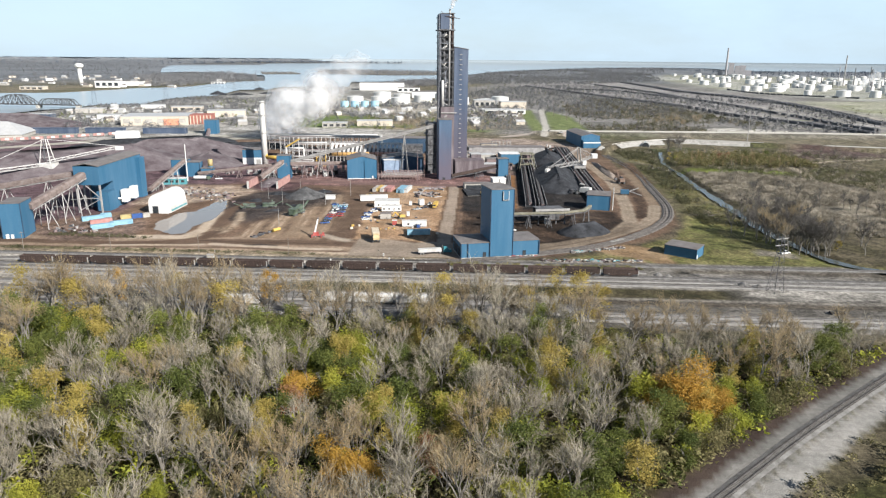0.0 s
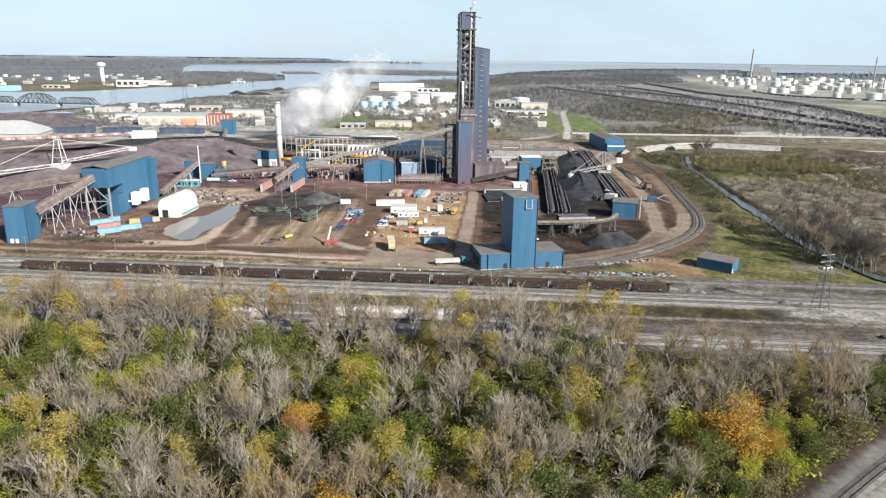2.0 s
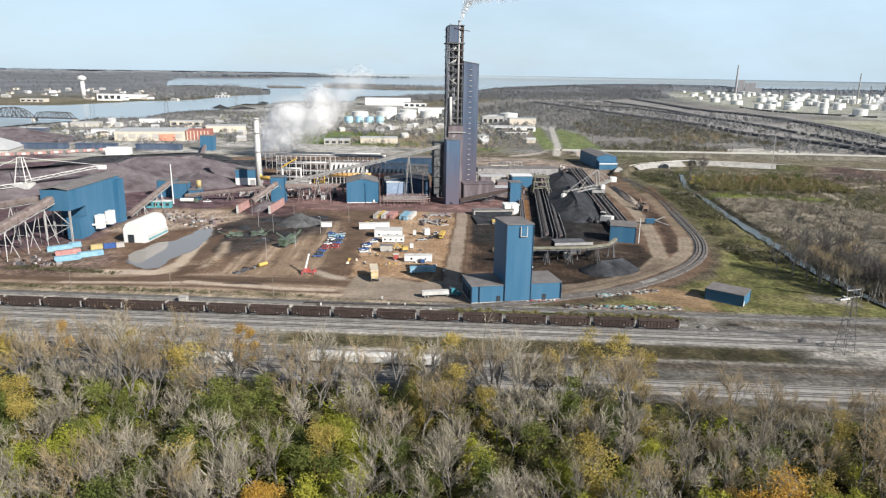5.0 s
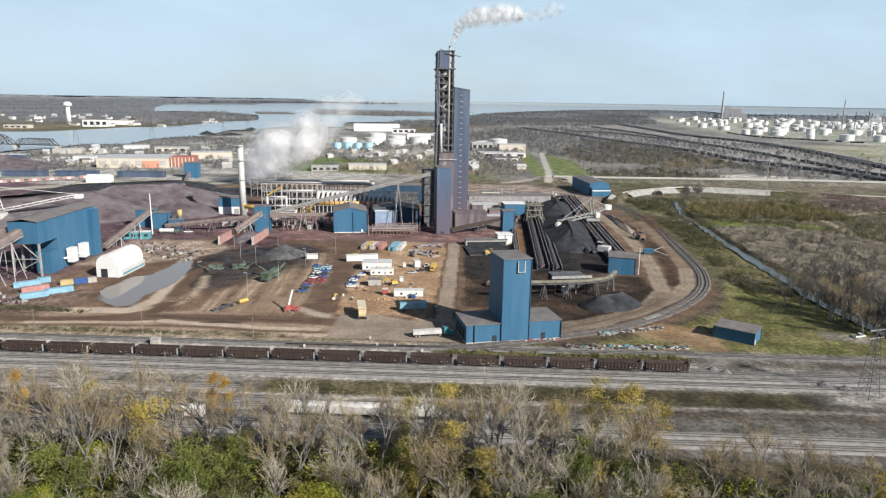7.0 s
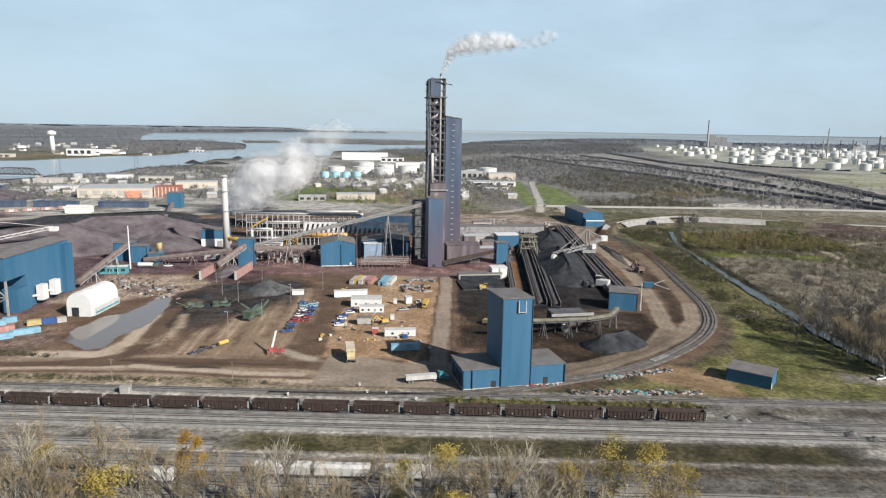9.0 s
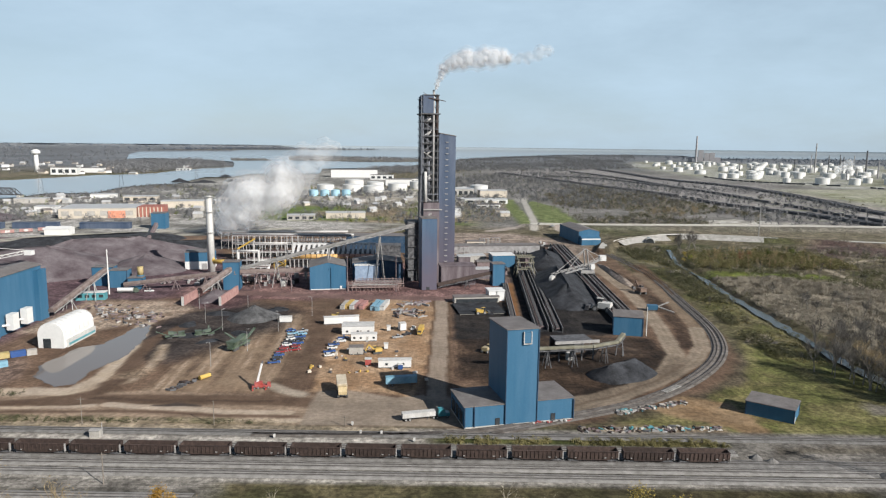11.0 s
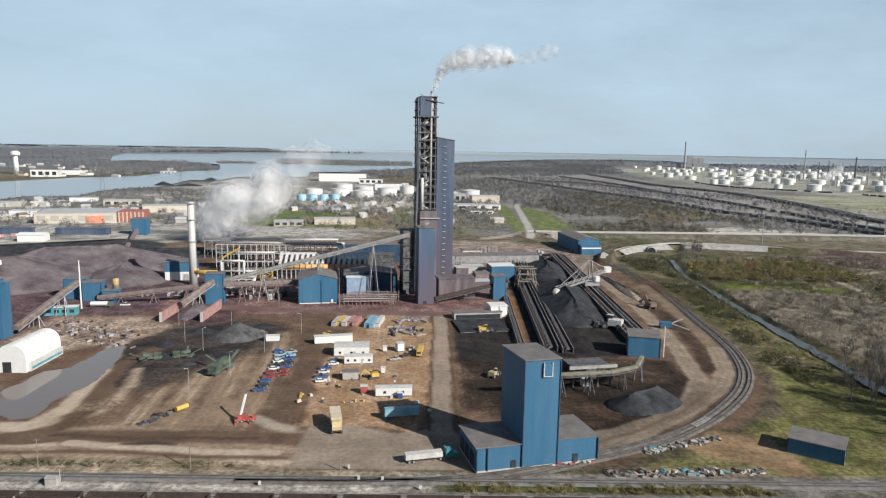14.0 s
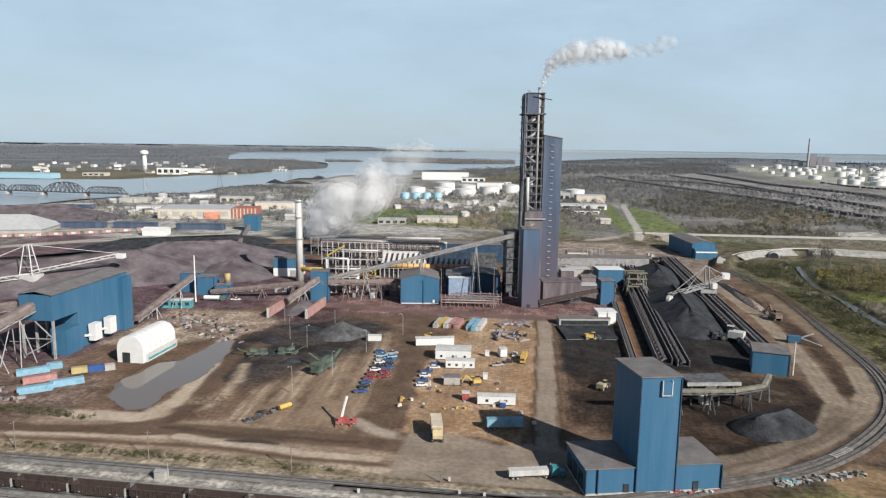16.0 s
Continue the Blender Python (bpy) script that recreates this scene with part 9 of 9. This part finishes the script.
# haul truck with a pale tipped body
dt = thing("dump_truck", pose(-34.8, 348.5, 0, 0, 0, 100) @ Matrix.Scale(1.25, 4), "tan articulated dump truck with its body half raised", "dump truck")
TAN_PAINT = surface("tan_truck_paint", (0.45, 0.34, 0.17), 0.6, vary=0.25)
part("chassis", Mesh().box(-4.5, 4.2, -0.7, 0.7, 0.9, 1.5), STEEL_DARK, dt)
part("cab", Mesh().profile_y([(-4.9, 1.4), (-2.6, 1.4), (-2.6, 3.5), (-3.9, 3.5), (-4.9, 2.3)], -1.3, 1.3), TAN_PAINT, dt)
part("cab_glass", Mesh().profile_y([(-4.4, 2.5), (-3.0, 2.5), (-3.0, 3.3), (-3.95, 3.3)], -1.33, 1.33), GLASS_DARK, dt)
part("skip", Mesh().profile_y([(-2.2, 1.9), (4.2, 2.4), (5.2, 4.4), (-2.2, 4.2), (-2.9, 4.2), (-2.9, 4.0)], -1.5, 1.5), surface("pale_skip_paint", (0.55, 0.47, 0.35), 0.7, vary=0.25), dt)
for x in (-3.6, 0.9, 2.8):
    for y in (-1.25, 1.25):
        wheel(dt, x, y, 0.85, 0.6)


def trailer(x, y, turn, w, h, mat, label, tractor=None, name="semi_trailer"):
    ob = thing(name, pose(x, y, 0, 0, 0, turn), label, "trailer", "trailers")
    part("body", Mesh().box(0, w, -1.25, 1.25, 1.2, h), mat, ob)
    part("frame", Mesh().box(0.3, w - 0.3, -0.5, 0.5, 0.9, 1.2), STEEL_DARK, ob)
    for xx in (1.2, 2.6):
        for yy in (-1.0, 1.0):
            wheel(ob, xx, yy, 0.5, 0.4)
    part("leg", Mesh().box(w - 3, w - 2.8, -0.9, -0.7, 0, 1.0), STEEL_DARK, ob)
    if tractor:
        t = thing("tractor_unit", pose(x, y, 0, 0, 0, turn), "teal lorry tractor unit coupled to a trailer", "lorry")
        part("cab", Mesh().profile_y([(w + 1.0, 0.8), (w + 5.2, 0.8), (w + 5.2, 1.9), (w + 3.6, 2.1), (w + 3.3, 3.3), (w + 1.2, 3.5)], -1.2, 1.2), tractor, t)
        part("windscreen", Mesh().profile_y([(w + 3.45, 2.25), (w + 3.58, 2.25), (w + 3.32, 3.15), (w + 3.2, 3.15)], -1.0, 1.0), GLASS_DARK, t)
        part("frame", Mesh().box(w - 1.5, w + 5, -0.45, 0.45, 0.7, 1.1), STEEL_DARK, t)
        for xx in (w - 0.6, w + 0.6, w + 4.4):
            for yy in (-1.0, 1.0):
                wheel(t, xx, yy, 0.5, 0.35)
        part("exhaust", Mesh().cyl((w + 1.0, 1.0, 1.0), (w + 1.0, 1.0, 4.0), 0.1, 0.1, 6), STEEL, t)


trailer(-10.6, 322.2, 13, 11.8, 2.9, WHITE_DIRTY, "grimy white open bulk trailer on the gravel lot", surface("teal_lorry_paint", (0.03, 0.2, 0.24), 0.35, vary=0.1))
trailer(-18.4, 356.5, 10, 12.6, 4.0, SKY_BLUE, "pale blue box trailer parked on gravel")
tk = thing("tipper_truck", pose(-5.2, 432, 0, 0, 0, 82), "yellow tipper truck parked on tan dirt", "truck")
part("body", Mesh().profile_y([(-1, 1.2), (6, 1.2), (6.4, 3.4), (-1, 3.4)], -1.2, 1.2), YELLOW, tk)
part("cab", Mesh().box(-3.2, -1.2, -1.1, 1.1, 0.8, 2.9), YELLOW, tk)
part("windscreen", Mesh().box(-3.26, -3.18, -0.95, 0.95, 1.8, 2.7), GLASS_DARK, tk)
for xx in (-2.4, 3.6, 5.0):
    for yy in (-1.0, 1.0):
        wheel(tk, xx, yy, 0.5, 0.4)


def digger(x, y, turn, mat, label, arm=True, s=1.0, z=0.0):
    ob = thing("excavator" if arm else "wheel_loader", pose(x, y, GROUND_AT(x, y) + z, 0, 0, turn) @ Matrix.Scale(s, 4), label, "excavator" if arm else "loader", "earth movers")
    if arm:
        for sy in (-1.2, 1.2):
            part("crawler", Mesh().box(-2, 2, sy - 0.35, sy + 0.35, 0, 0.95), BLACK, ob)
    else:
        for sx in (-1.7, 1.7):
            for sy in (-1.1, 1.1):
                wheel(ob, sx, sy, 0.8, 0.6)
    part("house", Mesh().box(-2.3, 1.0, -1.3, 1.3, 1.0, 2.5), mat, ob)
    part("cab", Mesh().box(0.2, 1.6, -1.2, -0.1, 1.3, 3.3), GLASS_DARK, ob)
    part("cab_roof", Mesh().box(0.1, 1.7, -1.25, -0.05, 3.3, 3.42), mat, ob)
    if arm:
        part("boom", Mesh().beam((1.0, 0.3, 1.8), (4.0, 0.3, 4.6), 0.5, 0.6), mat, ob)
        part("stick", Mesh().beam((4.0, 0.3, 4.6), (5.6, 0.3, 1.8), 0.4, 0.45), mat, ob)
        part("bucket", Mesh().profile_y([(5.0, 0.6), (6.2, 0.9), (6.0, 1.9), (5.2, 1.7)], -0.3, 0.9), STEEL_DARK, ob)
    else:
        part("lift_arm", Mesh().beam((1.0, -0.8, 1.4), (3.4, -0.8, 0.8), 0.3).beam((1.0, 0.8, 1.4), (3.4, 0.8, 0.8), 0.3), mat, ob)
        part("bucket", Mesh().profile_y([(3.3, 0.2), (4.5, 0.2), (4.2, 1.4), (3.3, 1.4)], -1.5, 1.5), STEEL_DARK, ob)
    return ob


digger(29, 474, 10, YELLOW, "yellow wheel loader working on black fines", False, 1.2)
digger(-25, 400, 200, YELLOW, "yellow digger beside site cabins")
digger(26, 402, 60, surface("dusty_yellow_paint", (0.34, 0.27, 0.14), 0.7, vary=0.3), "dusty yellow loader beside the load-out tower", False, 1.1)
digger(-52, 462, 20, YELLOW, "yellow wheel loader by the trailers", False)
digger(101, 482, 150, WHITE_DIRTY, "large pale wheel loader in the stock yard", False, 2.2)
digger(139, 531, 100, surface("brown_machine_paint", (0.14, 0.08, 0.05), 0.7), "brown excavator on the bank of the loop road", True, 1.6)
digger(-146, 533, 30, GREEN_PAINT, "green loader beside the conveyor", False)
# green screening plants
def screener(x, y, turn, s, label):
    ob = thing("screening_machine", pose(x, y, GROUND_AT(x, y), 0, 0, turn) @ Matrix.Scale(s, 4), label, "screening machine", "screening machines")
    part("chassis", Mesh().box(-6, 6, -1.2, 1.2, 0.9, 1.6), GREEN_PAINT, ob)
    part("hopper", Mesh().profile_x([(-1.2, 1.6), (1.2, 1.6), (2.0, 3.6), (-2.0, 3.6)], -5.5, -1.5), GREEN_PAINT, ob)
    part("screen_box", Mesh().profile_y([(-1.0, 1.8), (4.0, 2.8), (4.0, 4.4), (-1.0, 3.4)], -1.2, 1.2), GREEN_PAINT, ob)
    part("discharge_belt", Mesh().beam((4, 0, 1.6), (11, 0, 4.8), 0.9, 0.35), GREEN_PAINT, ob)
    part("side_belt", Mesh().beam((2, 1.0, 1.4), (3, 8, 4.2), 0.8, 0.35), GREEN_PAINT, ob)
    part("engine", Mesh().box(-1.2, 0.6, -1.2, 1.2, 1.6, 2.9), STEEL_DARK, ob)
    for xx in (-3.5, 3.5):
        for sy in (-1.1, 1.1):
            part("crawler", Mesh().box(xx - 1.6, xx + 1.6, sy - 0.3, sy + 0.3, 0, 0.9), BLACK, ob)


screener(-90.5, 408, 72, 1.25, "green mobile screening plant with folded belts")
screener(-113, 428, 20, 0.8, "green mobile screen among black fines")
screener(-126, 424, 200, 0.8, "dark green stacking machine beside black fines")
bar = thing("yellow_culvert", pose(-92.5, 364.5, 0.3, 0, 0, 55), "yellow steel barrel lying on dirt", "steel barrel")
part("barrel", Mesh().cyl((-2.6, 0, 0.9), (2.6, 0, 0.9), 0.9, 0.9, 12), YELLOW, bar)
part("end_ring", Mesh().cyl((2.4, 0, 0.9), (2.62, 0, 0.9), 1.0, 1.0, 12), STEEL_DARK, bar)


def litter(name, n, area, sizes, mats, label, category, group, joined_label=None):
    """Loose pieces dropped over an area, each lying flat on the ground."""
    for i in range(n):
        u = yr.random()
        (ax, ay), (bx, by), w = area
        x, y = ax + (bx - ax) * u + yr.uniform(-w, w) * 0.5, ay + (by - ay) * u + yr.uniform(-w, w)
        a, b, c = (yr.uniform(*s) for s in sizes)
        q = Mesh().box(-a / 2, a / 2, -b / 2, b / 2, 0, c)
        q.v = [(p[0] * yr.uniform(0.8, 1.1), p[1] * yr.uniform(0.8, 1.1), p[2] * yr.uniform(0.8, 1.15) - 0.02) for p in q.v]
        solo(name, q, yr.choice(mats), label, category, group, m=pose(x, y, GROUND_AT(x, y), 0, 0, yr.uniform(0, 180)))


litter("concrete_slab", 120, ((50, 314.4), (100, 315.2), 2.2), ((0.6, 2.6), (0.25, 1.1), (0.2, 0.7)), (STONE, STEEL_DARK, CONCRETE, STEEL_DUSTY, STEEL, RUST, WOOD_POLE, RUST, TEAL), "broken pale concrete slab dumped on dirt", "rubble", "dumped concrete")
litter("concrete_slab", 110, ((67, 329.0), (97, 340), 1.9), ((0.6, 2.6), (0.25, 1.1), (0.2, 0.8)), (STONE, STEEL_DARK, CONCRETE, STEEL_DUSTY, STEEL, RUST, WOOD_POLE, RUST, TEAL), "broken pale concrete slab dumped on dirt", "rubble", "dumped concrete")
litter("scrap_piece", 130, ((-198, 486), (-148, 450), 15), ((0.8, 4.0), (0.4, 1.6), (0.2, 1.2)), (STEEL, RUST, STEEL_DUSTY, STEEL_DARK, RUST, GREY_WALL, STEEL_DUSTY), "piece of scrap metal lying on dirt", "scrap", "scrap yard pieces")
litter("scrap_piece", 40, ((-215, 365), (-190, 355), 7), ((0.8, 3.0), (0.5, 1.6), (0.3, 1.4)), (STEEL, RUST, STEEL_DARK, STEEL_DUSTY), "piece of scrap metal lying on dirt", "scrap", "scrap yard pieces")
litter("steel_section", 34, ((-20, 474), (-4, 474), 9), ((3, 8), (0.5, 1.2), (0.4, 1.3)), (STEEL_DARK, RUST, STEEL, STEEL_DUSTY), "bundle of steel stock stacked on sleepers", "steel stock", "steel stock on the yard")
litter("steel_section", 26, ((-19, 496), (-3, 500), 6), ((3, 7), (0.6, 1.4), (0.4, 1.2)), (STEEL_DUSTY, STEEL, STEEL_DUSTY), "bundle of steel stock stacked on sleepers", "steel stock", "steel stock on the yard")
litter("pallet", 22, ((34, 319.2), (49, 322.4), 0.6), ((0.8, 1.4), (0.6, 1.2), (0.3, 0.8)), (RED, WHITE_DIRTY, STEEL_DARK), "small pallet of goods along the wall", "pallet", "pallets by the wall")
litter("rusty_plate", 20, ((-102, 352), (-95, 364), 2), ((0.8, 2.4), (0.6, 1.6), (0.3, 1.2)), (RUST, STEEL_DARK), "rusty scrap plate in a heap", "scrap", "rusty scrap heap")
litter("crate", 36, ((-50, 392), (-8, 380), 20), ((0.6, 2.2), (0.5, 1.4), (0.3, 1.2)), (STEEL_DARK, TAN_WALL, WHITE_DIRTY, YELLOW, STEEL), "small crate or tool box on the tan yard", "crate", "crates on the yard")
litter("plant_item", 60, ((20, 620), (110, 740), 22), ((1, 5), (1, 3), (0.8, 2.8)), (STEEL, WHITE, STEEL_DUSTY, RUST, WHITE_DIRTY), "piece of plant equipment standing on gravel", "equipment", "stored equipment")
litter("plant_item", 50, ((-180, 560), (-90, 556), 10), ((1, 4), (1, 3), (0.8, 3.0)), (STEEL, WHITE_DIRTY, STEEL_DUSTY, RUST), "piece of plant equipment standing on the works floor", "equipment", "stored equipment")
for x, y in ((-24, 311), (-17, 310.5), (-27.5, 318), (-52, 308), (-6, 305)):
    sb_ = thing("signal_box", pose(x, y, 0), "small white trackside cabinet on a post", "cabinet", "trackside cabinets")
    part("case", Mesh().box(-0.35, 0.35, -0.3, 0.3, 0.4, 1.4), WHITE_DIRTY, sb_)
    part("post", Mesh().box(-0.1, 0.1, -0.1, 0.1, 0, 0.4), STEEL, sb_)
sw = thing("relay_cabin", pose(-112, 308, 0, 0, 0, -2), "small grey relay cabin with a mast by the tracks", "cabin")
part("hut", Mesh().box(0, 3.2, 0, 2.4, 0, 2.4), GREY_WALL, sw)
part("roof", Mesh().profile_x([(-0.2, 2.4), (2.6, 2.4), (1.2, 2.8)], -0.2, 3.4), STEEL, sw)
part("mast", Mesh().cyl((3.8, 1, 0), (3.8, 1, 5), 0.1, 0.1, 6), STEEL, sw)

# ---- steam ----
def steam_material(name, alpha, scale, seed):
    mat = bpy.data.materials.new(name)
    mat.use_nodes = True
    n, l = mat.node_tree.nodes, mat.node_tree.links
    b = n["Principled BSDF"]
    b.inputs["Base Color"].default_value, b.inputs["Roughness"].default_value = (0.95, 0.95, 0.95, 1), 1.0
    b.inputs["Specular IOR Level"].default_value = 0.0
    b.inputs["Subsurface Weight"].default_value = 0.0
    g = n.new("ShaderNodeNewGeometry")
    nz = n.new("ShaderNodeTexNoise")
    nz.inputs["Scale"].default_value, nz.inputs["Detail"].default_value, nz.inputs["Roughness"].default_value = scale, 6, 0.6
    l.new(g.outputs["Position"], nz.inputs["Vector"])
    mr = n.new("ShaderNodeMapRange")
    mr.inputs[1].default_value, mr.inputs[2].default_value, mr.inputs[3].default_value, mr.inputs[4].default_value = 0.3, 0.7, alpha * 0.25, alpha
    l.new(nz.outputs["Fac"], mr.inputs[0])
    tl = n.new("ShaderNodeBsdfTranslucent")
    tl.inputs["Color"].default_value = (0.98, 0.98, 0.98, 1)
    m1, m2, tr = n.new("ShaderNodeMixShader"), n.new("ShaderNodeMixShader"), n.new("ShaderNodeBsdfTransparent")
    m1.inputs[0].default_value = 0.62
    l.new(b.outputs[0], m1.inputs[1])
    l.new(tl.outputs[0], m1.inputs[2])
    l.new(mr.outputs[0], m2.inputs[0])
    l.new(tr.outputs[0], m2.inputs[1])
    l.new(m1.outputs[0], m2.inputs[2])
    l.new(m2.outputs[0], n["Material Output"].inputs["Surface"])
    return mat


def plume(name, path, label, alphas, scale, seed, lumps=26, ragged_by=0.7):
    """A cloud as nested, ragged shells round a line of (x, y, z, radius)."""
    r = random.Random(seed)
    ob = thing(name, Matrix.Identity(4), label, "steam")
    balls = []
    for i in range(lumps):
        t = (i + r.random()) / lumps * (len(path) - 1)
        k = min(int(t), len(path) - 2)
        f = t - k
        a, b = path[k], path[k + 1]
        rad = a[3] + (b[3] - a[3]) * f
        c = Vector(a[:3]).lerp(Vector(b[:3]), f) + Vector((r.uniform(-1, 1), r.uniform(-1, 1), r.uniform(-1, 1))) * rad * 0.5
        balls.append((c, rad * r.uniform(0.55, 0.9)))
    for shell, (grow_by, alpha) in enumerate(alphas):
        bm = bmesh.new()
        for c, rad in balls:
            res = bmesh.ops.create_icosphere(bm, subdivisions=2, radius=rad * grow_by, matrix=Matrix.Translation(c))
        me = bpy.data.meshes.new("cloud")
        bm.to_mesh(me)
        bm.free()
        me.materials.append(steam_material(f"{name}_{shell}", alpha, scale, seed))
        o = new("cloud", me)
        o.parent = ob
        rm = o.modifiers.new("union", 'REMESH')
        rm.mode, rm.voxel_size = 'VOXEL', min(rad for _, rad in balls) * 0.3
        rm.use_smooth_shade = True
        tx = bpy.data.textures.new(f"{name}_{shell}", 'CLOUDS')
        tx.noise_scale, tx.noise_depth = path[-1][3] * 0.6, 3
        dm = o.modifiers.new("ragged", 'DISPLACE')
        dm.texture, dm.texture_coords, dm.strength, dm.mid_level = tx, 'GLOBAL', path[-1][3] * ragged_by, 0.5


plume("steam_plume", [(-207, 790, 6, 9), (-202, 790, 20, 14), (-184, 792, 33, 20), (-164, 794, 45, 21), (-147, 796, 58, 17)], "white steam cloud drifting from behind the chimney", ((1.4, 0.2), (1.1, 0.36), (0.8, 0.5), (0.5, 0.6)), 0.022, 3, 40, 0.4)
plume("steam_veil", [(-150, 800, 58, 14), (-132, 800, 72, 15), (-112, 802, 82, 16)], "thin veil of steam rising from the cloud", ((1.2, 0.13), (0.8, 0.2)), 0.03, 4, 16, 0.6)
plume("tower_steam", [(3.9, 566, 132, 0.8), (4.6, 566, 138, 1.7), (9.2, 566, 146.5, 3.4), (18, 566, 152, 5.0), (29, 566, 153.6, 5.6), (40, 566, 154, 5.4), (50, 566, 153, 4.2)], "white steam puffing from the tower vent", ((1.55, 0.12), (1.2, 0.25), (0.9, 0.4), (0.6, 0.5)), 0.04, 5, 120, 0.3)
plume("steam_trail", [(50, 566, 153, 3.6), (60, 566, 153, 3.4), (70, 566, 155.5, 4.6), (78, 566, 159, 3.8)], "faint wisps of steam trailing off downwind", ((1.2, 0.12), (0.8, 0.2)), 0.09, 6, 22, 0.5)
plume("refinery_steam", [(1330, 2300, 8, 6), (1350, 2310, 30, 12), (1390, 2320, 56, 15)], "far white steam rising from the refinery", ((1.1, 0.2), (0.8, 0.3)), 0.03, 8, 12)
pole(110.5, 431, 15, "white mast beside the drive house", False, WHITE, 0.25, "masts")
